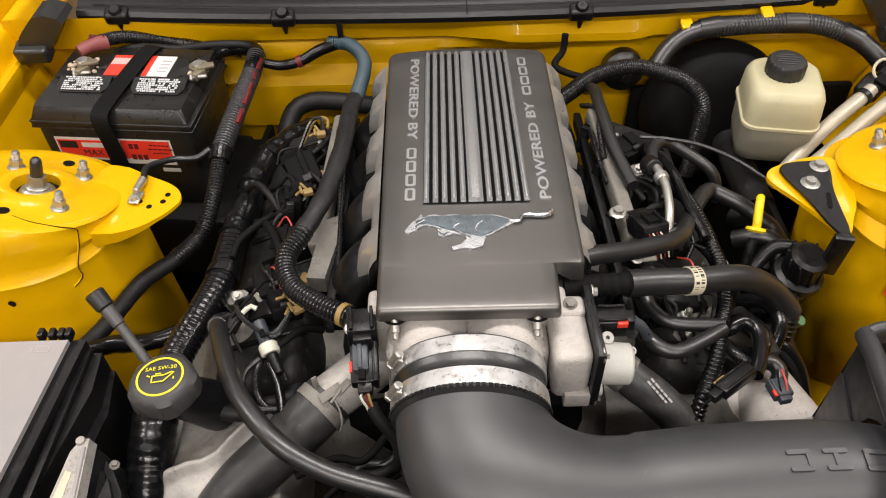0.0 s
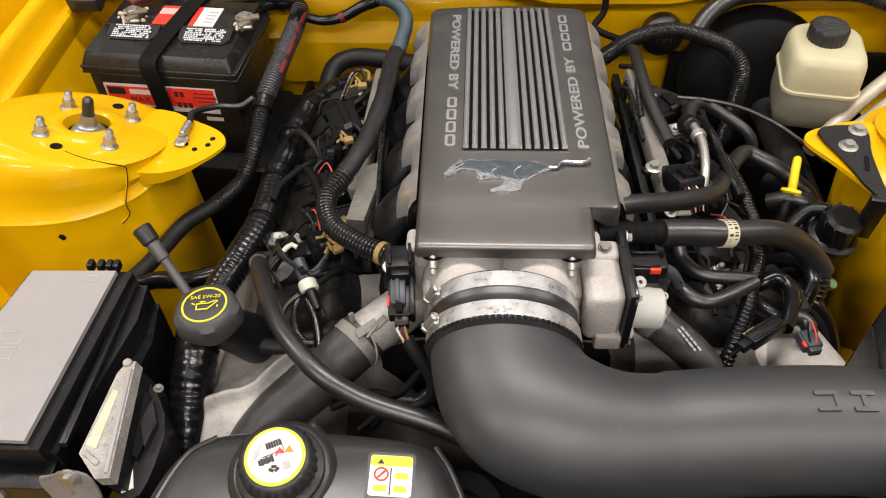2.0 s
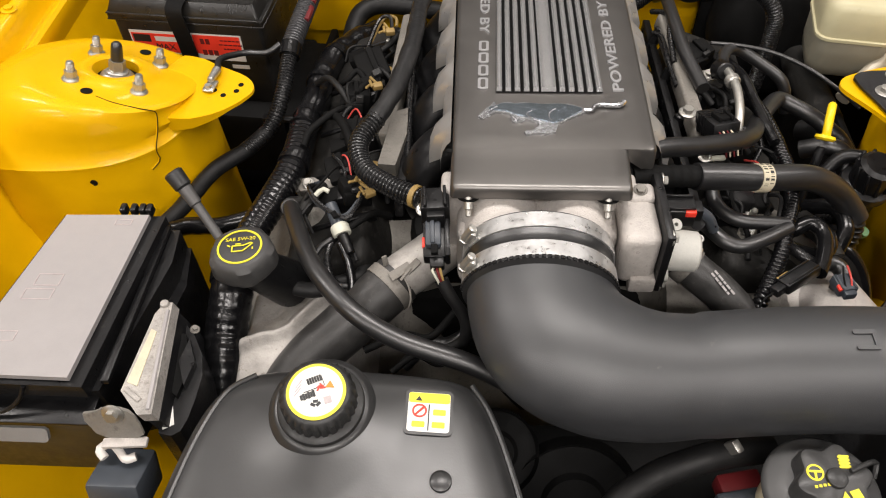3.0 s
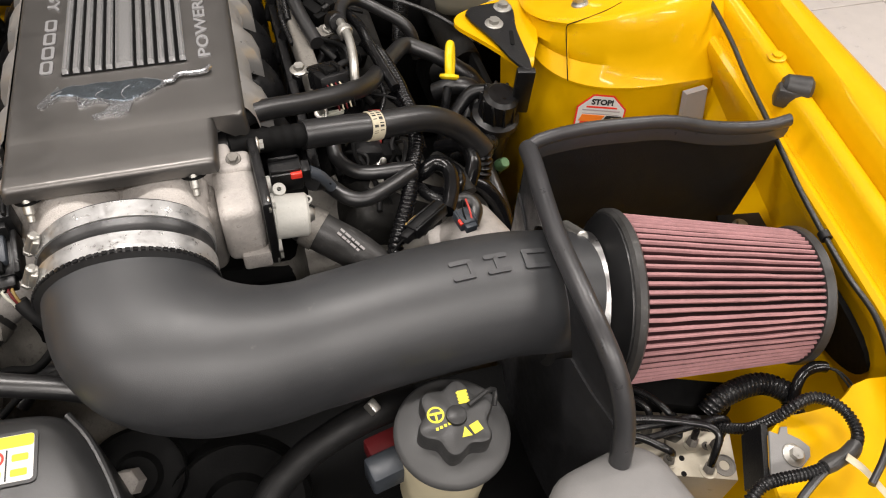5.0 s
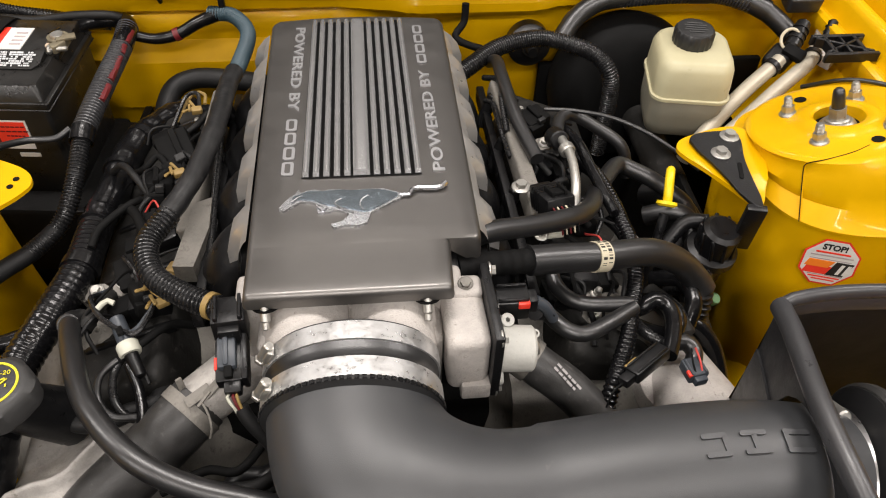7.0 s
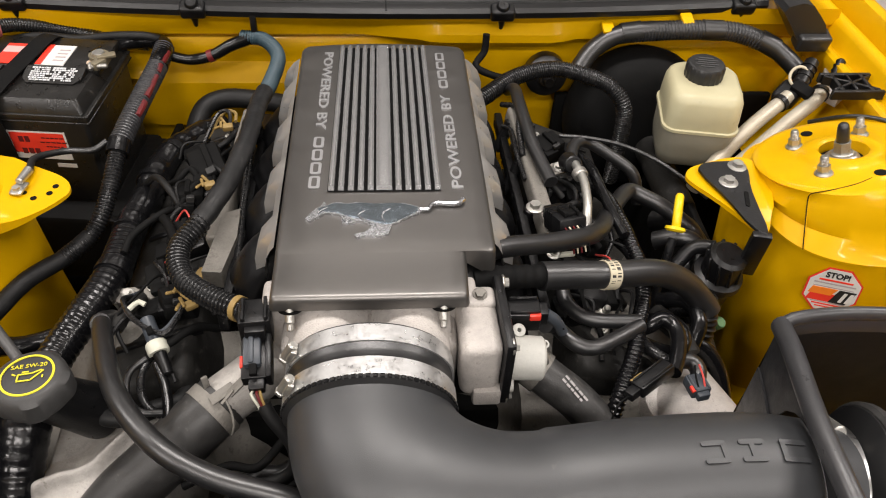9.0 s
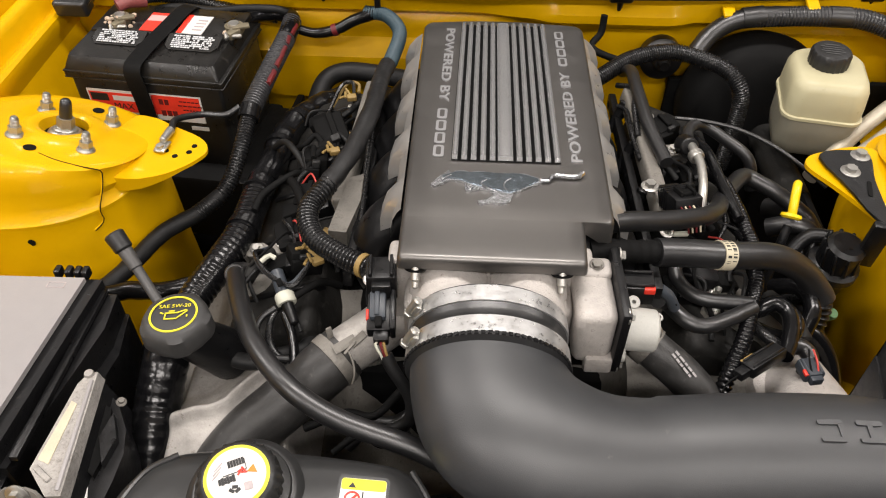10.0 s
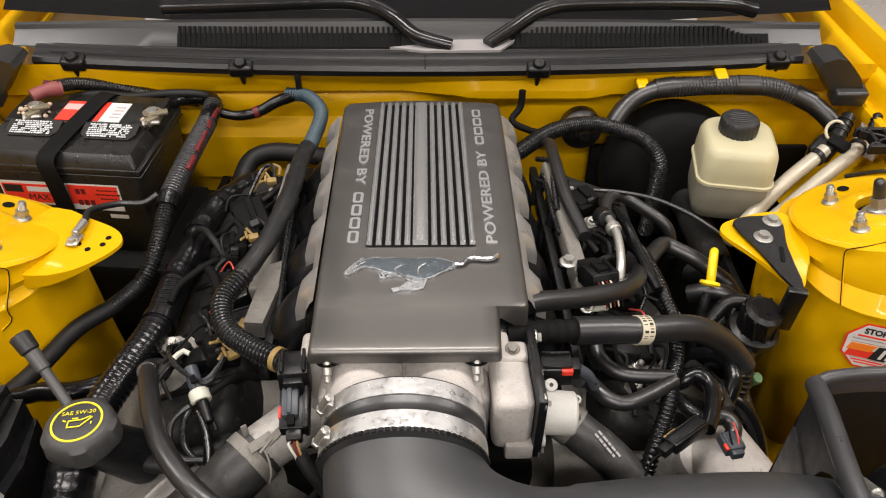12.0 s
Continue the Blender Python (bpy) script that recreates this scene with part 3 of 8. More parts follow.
def warning_sticker():
    octo = [(0.0385 * math.cos(radians(22.5 + 45 * i)), 0.0385 * math.sin(radians(22.5 + 45 * i))) for i in range(8)]  # before scaling
    inner = [(x * 0.93, y * 0.93) for x, y in octo]
    m = STICKER[0] @ pose(0, 0, 0.0014) @ Matrix.Scale(0.86, 4)
    at = thing("warning_sticker", "white octagonal sticker with a red rim on a yellow tower", "sticker", m.translation)
    part("red_rim", slab(octo, 0.0006, m, 0), red, at)
    part("paper", slab(inner, 0.001, m, 0), white, at)
    text_mesh("STOP!", 0.0118, 0.0002, m @ pose(0, 0.0202, 0.0012), label_black, at, align="CENTER", bold=0.0005)
    for y, w, h in ((0.0145, 0.044, 0.0026), (0.0095, 0.054, 0.0024), (-0.0245, 0.04, 0.0022), (-0.0285, 0.03, 0.002)):
        part("print_bar", slab([(-w / 2, y), (w / 2, y), (w / 2, y + h), (-w / 2, y + h)], 0.0014, m, 0), grey_text if y == 0.0095 else red, at)
    for y, w in ((-0.0212, 0.044), (0.0042, 0.053)):
        part("print_bar", slab([(-w / 2, y), (w / 2, y), (w / 2, y + 0.0014), (-w / 2, y + 0.0014)], 0.0012, m, 0), grey_text, at)
    for x in (0.0115, 0.02):
        part("badge_mark", slab([(x, -0.016), (x + 0.0045, -0.016), (x + 0.009, 0.0), (x + 0.0045, 0.0)], 0.0021, m, 0), white, at)
    part("badge_red", slab([(-0.03, -0.019), (0.0, -0.019), (0.008, -0.006), (-0.026, -0.006)], 0.0014, m, 0), red, at)
    part("badge_orange", slab([(-0.03, -0.008), (0.0, -0.008), (0.007, 0.003), (-0.026, 0.003)], 0.0016, m, 0), orange, at)
    part("badge_black", slab([(0.0, -0.019), (0.022, -0.019), (0.031, 0.003), (0.009, 0.003)], 0.0018, m, 0), label_black, at)


warning_sticker()


# ---- cowl below the windscreen ----
def cowl_panel():
    at = thing("cowl_panel", "black plastic cowl panel with slatted air grilles", "cowl", (0, 1.1, 0.98))

    def bow(x):
        return 0.03 * (x / 0.55) ** 2 - 0.004

    def sag(x):
        return -0.018 * (x / 0.55) ** 2

    def run(section, x0, x1, n=40):
        xs = [x0 + (x1 - x0) * i / n for i in range(n + 1)]
        return [[Vector((x, y + bow(x), z + sag(x) * max(0.0, min(1.0, (y - 1.11) / 0.05)))) for y, z in section] for x in xs]
    lip = [(1.118, 0.980), (1.092, 0.983), (1.083, 0.988), (1.081, 0.997), (1.085, 1.003), (1.095, 1.0045), (1.1005, 1.009), (1.112, 1.0125), (1.120, 1.009), (1.126, 1.004), (1.134, 1.004)]
    part("lip", skin(run(lip, -0.585, 0.585)), cowl_black, at, "black front lip with a moulded step")
    for y, z in ((1.0975, 1.0055), (1.1165, 1.0115)):
        part("lip_bead", skin(run([(y - 0.002, z), (y - 0.001, z + 0.0022), (y + 0.001, z + 0.0022), (y + 0.002, z)], -0.56, 0.56)), cowl_black, at)
    deck = [(1.132, 1.004), (1.138, 1.006), (1.158, 1.030), (1.161, 1.034)]
    part("deck", skin(run(deck, -0.64, 0.64)), cowl_grey, at, "satin black sloping deck")
    part("deck_edge", skin(run([(1.160, 1.033), (1.163, 1.039), (1.169, 1.041), (1.175, 1.038), (1.178, 1.030), (1.20, 1.022)], -0.64, 0.64)), cowl_grey, at, "rounded upper edge of the deck")
    screen = [[Vector((x, 1.19 + 0.9 * q + 0.05 * (x / 0.6) ** 2, 1.016 + 0.46 * q)) for q in (0, 0.5, 1)] for x in (-0.68, -0.3, 0, 0.3, 0.68)]
    part("windscreen_foot", skin(screen), glass_black, at, "dark lower windscreen glass")
    for x0, x1 in ((-0.372, -0.035), (0.115, 0.545)):
        bm = bmesh.new()
        n = int((x1 - x0) / 0.0078)
        part("grille_recess", skin(run([(1.1365, 1.0075), (1.1515, 1.0255)], x0 - 0.004, x1 + 0.004, 20)), dull_black, at, "dark gap behind the slats")
        for i in range(n):
            x = x0 + (x1 - x0) * i / n
            rise = 0.024 * (min(1.0, (x - 0.11) / 0.07) if x0 > 0 and x < 0.18 else min(1.0, (0.56 - x) / 0.09) if x > 0.47 else 1.0)
            m = Matrix.Translation((x, 1.1385 + 0.42 * rise + bow(x), 1.0075 + 0.5 * rise + sag(x) * 0.6)) @ Matrix.Rotation(radians(-40), 4, "X")
            own = box((0.0034, 0.006, rise * 1.28), bevel=0)
            bmesh.ops.transform(own, matrix=m, verts=own.verts[:])
            merge(own, bm)
        tagged(part("grille_slats", bm, dull_black, at), "row of narrow black slats", kind="stuff")
    part("center_fillet", prism([(-0.048, 1.118), (0.005, 1.105), (0.118, 1.108), (0.165, 1.172), (0.175, 1.20), (0.035, 1.20), (0.004, 1.128)], 1.0125, 1.0165, 0.001, 1), lid_grey, at, "pale grey middle fillet")
    part("seam", box((0.0016, 0.034, 0.002), (0.005, 1.094, 1.0075), (20, 0, 0), bevel=0), dull_black, at, "split between the cowl halves")
    part("wiper_arm", hose([(-0.40, 1.195, 1.046), (-0.16, 1.19, 1.056), (-0.09, 1.18, 1.057), (-0.045, 1.155, 1.048), (-0.008, 1.128, 1.030), (0.045, 1.118, 1.018)], 0.012, r2=0.011), seal_black, at, "black wiper arm")
    part("wiper_arm", hose([(0.10, 1.122, 1.018), (0.14, 1.15, 1.032), (0.19, 1.178, 1.05), (0.26, 1.19, 1.054), (0.46, 1.20, 1.05), (0.53, 1.205, 1.036)], 0.0115), seal_black, at, "black wiper arm")
    for x in (-0.521, -0.268, 0.174, 0.544):
        bm = box((0.036, 0.022, 0.02), (x, 1.084 + bow(x), 0.997), (18, 0, 0), bevel=0.005, seg=3)
        lathe([(0, 0.008), (0.007, 0.008), (0.010, 0.004), (0.010, 0.0), (0, 0.0)], (x, 1.083 + bow(x), 1.004), (0, -0.5, 1), 16, bm)
        rod((x, 1.084 + bow(x), 0.988), (x, 1.086 + bow(x), 0.970), 0.006, 0.003, bm=bm)
        part("clip", bm, black, at, "black push clip")
    for s in (-1, 1):
        face = frame_of((0, 1.15, 0), (s, 0, 0), (0, 0, 1))
        leg = [(0.577, 1.019), (0.597, 0.996), (0.615, 0.972), (0.632, 0.950), (0.666, 0.953), (0.656, 0.99), (0.643, 1.005), (0.616, 1.031)]
        part("end_leg", prism(soften(leg[::-1], 1), -0.095 if s < 0 else 0.045, -0.045 if s < 0 else 0.095, 0.004, 2, face, both=True), cowl_grey, at, "moulded leg at the end of the cowl")
        part("end_step", box((0.050, 0.03, 0.026), (s * 0.642, 1.060, 0.968), (12, 0, 0), bevel=0.005, seg=3), cowl_grey, at, "stepped foot of the cowl end")
    return at


cowl_panel()


# ---- engine ----
def cover_z(y):
    return 1.042 - 0.09 * (y - 0.537) - (0.9 * (y - 0.955) ** 2 / 0.03 * 0.2 if y > 0.955 else 0)


def engine_cover():
    at = thing("engine_cover", "satin grey engine cover with bright ribs and chrome lettering", "engine cover", (0, 0.7, 0.98))

    def blend(table, y):
        for (y0, v0), (y1, v1) in zip(table, table[1:]):
            if y <= y1:
                return v0 + (v1 - v0) * (y - y0) / (y1 - y0)
        return table[-1][1]
    left = [(0.4, -0.094), (0.4805, -0.094), (0.483, -0.0972), (0.55, -0.0985), (0.965, -0.1065), (0.978, -0.1035), (0.984, -0.097), (0.987, -0.088)]
    slim = [(0.4, 0.067), (0.4805, 0.067), (0.483, 0.0702), (0.5396, 0.0727)]
    wide = [(0.5396, 0.096), (0.5415, 0.099), (0.545, 0.1003), (0.965, 0.108), (0.978, 0.105), (0.984, 0.0985), (0.987, 0.09)]
    drop = [(0.4805, 0.0075), (0.4808, 0.0048), (0.482, 0.0024), (0.4855, 0.0010), (0.539, 0.0010), (0.546, 0.0), (0.979, 0.0), (0.984, 0.0014), (0.9865, 0.004), (0.987, 0.0062)]
    stops = [0.4805, 0.4808, 0.482, 0.4855, 0.50, 0.52, 0.539, 0.5396, 0.5397, 0.5415, 0.546] + [0.56 + 0.06 * i for i in range(7)] + [0.94, 0.955, 0.965, 0.972, 0.979, 0.984, 0.9865, 0.987]
    rows, r = [], 0.006
    for y in stops:
        ear = y > 0.53965
        xl, xr = blend(left, y), blend(wide if ear else slim, y)
        deep = 0.034 if ear else 0.016
        z = cover_z(y) - blend(drop, y)
        low = cover_z(y) - deep
        row = [(xl * 1.014, low), (xl, z - r), (xl + 0.12 * r, z - 0.55 * r), (xl + 0.45 * r, z - 0.15 * r), (xl + r, z), (-0.06, z), (-0.03, z), (0, z), (0.03, z), (xr - r - 0.012, z), (xr - r, z), (xr - 0.45 * r, z - 0.15 * r), (xr - 0.12 * r, z - 0.55 * r), (xr, z - r), (xr * 1.014, low)]
        rows.append([Vector((x, y + 0.011 * max(0.0, (y - 0.94) / 0.047) * (1 - (x / 0.105) ** 2), q)) for x, q in row])
    for end in (rows[0], rows[-1]):
        flat = [Vector((p.x, p.y, min(q.z for q in end))) for p in end]
        rows.insert(0, flat) if end is rows[0] else rows.append(flat)
    front = part("top", skin(rows), cover_grey, at, angle=50)
    for x in (-0.081, 0.049):
        part("recess", lathe([(0, 0), (0.011, 0), (0.011, 0.002), (0, 0.002)], (x, 0.488, 1.0285), (0, -0.3, -1), 20), dull_black, front, "dark stud recess")
        bm = rod((x, 0.490, 1.038), (x, 0.475, 1.021), 0.0042, bm=None)
        rod((x, 0.476, 1.022), (x, 0.471, 1.016), 0.003, bm=bm)
        part("stud", bm, zinc, front, "zinc stud")
    # silver skirt with tabs between the runners
    for s in (-1, 1):
        rows = []
        for i in range(61):
            y = 0.555 + 0.394 * i / 60
            ph = ((y - 0.575) / 0.0925) % 1.0
            drop = 0.052 if ph < 0.42 else 0.040
            drop = drop if y < 0.95 else 0.02
            e = 0.1 + 0.018 * (y - 0.54)
            wide = 0.011 + 0.013 * (drop - 0.04) / 0.012
            rows.append([Vector((s * (e + 0.0005 + u * wide), y, cover_z(y) - 0.006 - v * drop)) for u, v in ((0, 0), (0.35, 0.12), (0.75, 0.35), (1.0, 0.7), (1.02, 1.0))])
        part("skirt", skin(rows), side_metal, at, "silver side skirt with scalloped tabs")
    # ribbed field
    # sheet just above the cover; its black stands for shade in deeper grooves
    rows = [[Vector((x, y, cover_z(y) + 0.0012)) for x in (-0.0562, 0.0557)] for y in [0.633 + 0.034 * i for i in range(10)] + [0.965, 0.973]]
    panel = part("rib_panel", skin(rows), groove, at, "near-black field between the ribs, groove shade as colour")
    for cx, w in [(-0.0005, 0.0155)] + [(s * (0.0138 + 0.0097 * i), 0.0056) for s in (-1, 1) for i in range(5)]:
        own = bmesh.new()
        h = 0.0056
        sec = [(-w / 2 - 0.0004, 0), (-w / 2 - 0.0001, h - 0.0022), (-w / 2 + 0.0005, h - 0.0009), (-w / 2 + 0.0014, h - 0.0002), (-w * 0.15, h), (w * 0.15, h), (w / 2 - 0.0014, h - 0.0002), (w / 2 - 0.0005, h - 0.0009), (w / 2 + 0.0001, h - 0.0022), (w / 2 + 0.0004, 0)]
        ys = [0.6345, 0.6365] + [0.65 + 0.05 * i for i in range(7)] + [0.966, 0.971]
        k = [0.15] + [1] * 9 + [0.15]
        rows = [[Vector((cx + u, y, cover_z(y) + v * q + 0.0005)) for u, v in sec] for y, q in zip(ys, k)]
        part("rib", skin(rows, own), rib_grey, panel)
    # lettering; the maker's name stays plain blocks
    tilt = Vector((0, 1, -0.09)).normalized()
    for s in (-1, 1):
        if s < 0:
            m = frame_of((-0.0755, 0.952, cover_z(0.952) + 0.0004), -tilt, (1, 0, 0))
        else:
            m = frame_of((0.0785, 0.637, cover_z(0.637) + 0.0004), tilt, (-1, 0, 0))
        text_mesh("POWERED BY", 0.0152, 0.0012, m, letter_silver, at, label="raised chrome lettering", spacing=1.06, width=0.198, tall=0.0118, bold=0.0003)
        for i in range(4):
            x = 0.2165 + 0.0258 * i
            outer = rounded(0.0215, 0.0112, 0.003, 3, x + 0.01, 0.0056)
            bm = slab(outer, 0.0012, m, 0.0004)
            b = part("name_block", bm, letter_silver, at, "plain chrome block")
            part("infill", slab(rounded(0.0145, 0.0052, 0.0018, 3, x + 0.01, 0.0056), 0.0016, m, 0), cover_grey, b)
    # badge as a plain running shape
    k = [(-0.0755, 0.003), (-0.0715, 0.010), (-0.066, 0.0185), (-0.0615, 0.0225), (-0.0585, 0.029), (-0.0555, 0.0235), (-0.050, 0.0275), (-0.043, 0.0285), (-0.037, 0.025), (-0.030, 0.0275), (-0.022, 0.0265),
         (-0.013, 0.0235), (0.004, 0.0245), (0.018, 0.0235), (0.028, 0.0185), (0.036, 0.0135), (0.0345, 0.009), (0.029, 0.0055), (0.017, -0.002), (0.008, -0.0085), (0.0055, -0.0085), (0.004, -0.014),
         (0.001, -0.024), (-0.008, -0.0275), (-0.018, -0.0255), (-0.028, -0.0285), (-0.030, -0.0235), (-0.020, -0.020), (-0.014, -0.012), (-0.016, -0.0075), (-0.027, -0.003), (-0.031, -0.006), (-0.041, -0.0065), (-0.042, 0.001), (-0.0385, 0.0045), (-0.046, 0.009), (-0.056, 0.011), (-0.064, 0.005), (-0.071, -0.001)]
    m = frame_of((0.0012, 0.5865, cover_z(0.5865)), (1, 0.03, 0), tilt)
    badge = part("badge", slab(k, 0.0026, m, 0.0010), emblem_edge, at, "chrome badge of a plain running shape")
    part("badge_inlay", slab(soften([(-0.066, 0.0165), (-0.057, 0.0205), (-0.049, 0.0255), (-0.037, 0.0232), (-0.022, 0.0248), (-0.008, 0.0220), (0.010, 0.0228), (0.022, 0.019), (0.033, 0.0130), (0.022, 0.004), (0.010, -0.0045), (0.0005, -0.010), (-0.008, -0.006), (-0.022, 0.000), (-0.034, 0.004), (-0.046, 0.0125), (-0.056, 0.0135)], 1), 0.0036, m, 0.0014, None, 3), emblem_blue, badge, "blue-grey polished inlay")
    for pts in ([(-0.064, 0.010), (-0.060, 0.0145), (-0.055, 0.0185)], [(-0.020, 0.011), (-0.026, 0.005), (-0.021, -0.002), (-0.010, -0.0095)], [(0.004, 0.013), (-0.002, 0.008), (-0.004, 0.000), (-0.001, -0.007)], [(-0.042, 0.003), (-0.037, -0.004), (-0.033, -0.001)]):
        part("badge_line", hose([m @ Vector((x, y, 0.0032)) for x, y in pts], 0.0009, 6, 0.002), emblem_edge, badge)
    tail = [m @ Vector(p) for p in ((0.033, 0.0125, 0.0022), (0.0405, 0.0115, 0.0026), (0.044, 0.018, 0.003), (0.051, 0.0205, 0.003), (0.062, 0.0185, 0.003), (0.071, 0.020, 0.003), (0.0755, 0.0255, 0.003))]
    part("badge_tail", hose(tail, 0.0018, 8, 0.003, r2=0.0028), emblem_edge, badge)
    return at


engine_cover()


def intake_manifold():
    at = thing("intake_manifold", "black plastic intake manifold with curved runners", "intake manifold", (0, 0.7, 0.9))
    part("plenum", box((0.19, 0.44, 0.06), (0, 0.75, 0.967), (-5, 0, 0), bevel=0.015, seg=3), black, at)
    for s in (-1, 1):
        for i in range(4):
            y = 0.612 + 0.0925 * i
            z = cover_z(y) - 0.02
            o = 0.0 if s < 0 else 0.014
            pts = [(s * 0.075, y + 0.012, z - 0.034), (s * (0.112 - o), y + 0.004, z - 0.042), (s * (0.136 - o), y - 0.006, z - 0.068), (s * (0.142 - o), y - 0.014, z - 0.10), (s * 0.12, y - 0.02, z - 0.15)]
            path = spline(pts, 0.008)
            part("runner", sweep(path, lambda i, n, a: (0.028 * math.cos(a), 0.021 * math.sin(a)), 22), black, at, "curved black runner")
        part("rail_edge", box((0.01, 0.40, 0.02), (s * 0.158, 0.745, 0.925), (-5, 0, 0), bevel=0.002), black, at)
        for i in range(9):
            part("rib_clip", box((0.012, 0.006, 0.012), (s * 0.158, 0.57 + 0.045 * i, 0.94 - 0.004 * i), bevel=0.001, seg=1), black, at)
    part("valley", box((0.30, 0.42, 0.1), (0, 0.75, 0.86), bevel=0.02), dull_black, at)
    return at


intake_manifold()


def throttle_body():
    at = thing("throttle_housing", "cast aluminium twin-bore throttle housing", "throttle housing", (0, 0.48, 0.93))
    part("flange", box((0.19, 0.03, 0.10), (-0.014, 0.517, 0.969), bevel=0.006, seg=3), cast, at)
    part("body", box((0.155, 0.045, 0.085), (-0.015, 0.487, 0.958), bevel=0.012, seg=4), cast, at)
    for x in (-0.051, 0.021):
        part("bore", lathe([(0.0, 0), (0.037, 0), (0.037, 0.03), (0.0345, 0.034), (0.0345, 0.058), (0, 0.058)], (x, 0.511, 0.991), (0, -1, 0), 36), cast, at, "round cast bore")
    part("rib", box((0.016, 0.03, 0.02), (-0.014, 0.488, 0.993), bevel=0.004), cast, at)
    part("actuator", box((0.036, 0.066, 0.066), (0.0805, 0.481, 0.980), (0, 0, 2), bevel=0.009, seg=4), cast, at, "rounded cast actuator housing")
    part("actuator_boss", box((0.030, 0.024, 0.03), (0.0825, 0.508, 1.003), bevel=0.006, seg=3), cast, at)
    part("actuator_foot", box((0.026, 0.014, 0.02), (0.088, 0.450, 0.950), bevel=0.003, seg=2), cast, at)
    part("end_plate", box((0.009, 0.086, 0.080), (0.1025, 0.486, 0.982), (0, 0, 2), bevel=0.003, seg=2), black, at, "black cover plate")
    cap = part("motor", rod((0.104, 0.469, 0.977), (0.139, 0.4675, 0.975), 0.0205, 0.0198, 32, 0.002), motor_grey, at, "pale grey motor can")
    part("motor_ring", lathe([(0.020, 0), (0.0222, 0.001), (0.0222, 0.005), (0.020, 0.006)], (0.1045, 0.469, 0.977), (1, -0.04, -0.05), 32), motor_grey, cap)
    for y, z in ((0.4935, 0.994), (0.452, 0.9605), (0.491, 0.960)):
        part("motor_ear", lathe([(0.0026, 0), (0.0026, 0.006), (0.0075, 0.006), (0.008, 0.005), (0.008, 0)], (0.105, y, z), (1, 0, 0), 20), motor_grey, cap, "drilled mounting ear")
    for x, y, z, r in ((0.1165, 0.483, 0.9955, 0.0062), (0.1400, 0.475, 0.985, 0.0040)):
        part("motor_tab", lathe([(0.002, 0), (0.002, 0.004), (r * 0.9, 0.004), (r, 0.003), (r, -0.004), (0.002, -0.004)], (x, y, z), (0.15, -0.45, 0.88), 24), motor_grey, cap, "round drilled tab")
    part("motor_end", rod((0.138, 0.468, 0.974), (0.1445, 0.4675, 0.974), 0.008, 0.006, 16), zinc, cap)
    for y, z in ((0.523, 1.016), (0.523, 0.948), (0.450, 0.947), (0.450, 1.015), (0.473, 0.944)):
        piece("bolt", SMALL_BOLT, at, axis_frame((0.105, y, z), (1, 0, 0)))
    piece("bolt", hex_bolt(0.0045, 0.005, dirty_cast, 1.5), at, axis_frame((0.083, 0.507, 1.018), (-0.05, -0.4, 1)))
    return at


throttle_body()


def oval(a, b, y, cx=-0.0145, cz=0.988, seg=48):
    return [Vector((cx + a * math.cos(2 * math.pi * i / seg), y, cz + b * math.sin(2 * math.pi * i / seg))) for i in range(seg)]


def band(y0, y1, a, b, t, e=0.001):
    return skin([oval(a, b, y0), oval(a + t, b + t, y0), oval(a + t + e * 0.3, b + t + e * 0.3, (y0 + y1) / 2), oval(a + t, b + t, y1), oval(a, b, y1)], closed=True)


def intake_coupler():
    at = thing("intake_coupler", "black rubber coupler held by two wide steel clamps", "coupler", (0, 0.42, 0.93))
    a, b = 0.0695, 0.0515
    part("sleeve", skin([oval(a + da, b + da, y + 0.006) for da, y in ((-0.006, 0.453), (0, 0.453), (0, 0.432), (-0.0015, 0.429), (-0.0015, 0.421), (0, 0.418), (0.001, 0.397), (-0.004, 0.395))], closed=True), rubber, at, "black rubber sleeve")
    for y0, y1, top in ((0.4565, 0.4395, 0), (0.4235, 0.4065, 1)):
        clamp = part("clamp", band(y0, y1, a, b, 0.0016), clamp_steel, at, "wide polished steel band clamp")
        ym = (y0 + y1) / 2
        t = radians(149)
        p = Vector((-0.0145 + (a + 0.002) * math.cos(t), ym, 0.988 + (b + 0.002) * math.sin(t)))
        m = frame_of(p, (-0.45, 0, -0.89), (0, 1, 0))
        bm = box((0.014, 0.0125, 0.006), (0, 0, -0.0025), bevel=0.002)
        rod((-0.011, 0, -0.005), (0.008, 0, -0.005), 0.0042, seg=14, bm=bm)
        rod((0.008, 0, -0.005), (0.0125, 0, -0.005), 0.0052, 0.005, 6, 0.0008, bm=bm)
        bmesh.ops.transform(bm, matrix=m, verts=bm.verts[:])
        part("clamp_screw", bm, zinc, clamp, "clamp screw in its housing")
    bead = finish(box((0.0035, 0.003, 0.002), bevel=0), "bead", conduit)
    for i in range(40):
        t = 2 * math.pi * i / 80
        piece("bead", bead, at, pose(-0.0145 + (a + 0.0016) * math.cos(t), 0.4045, 0.988 + (b + 0.0016) * math.sin(t), 0, 90 - math.degrees(t), 0))
    return at


intake_coupler()


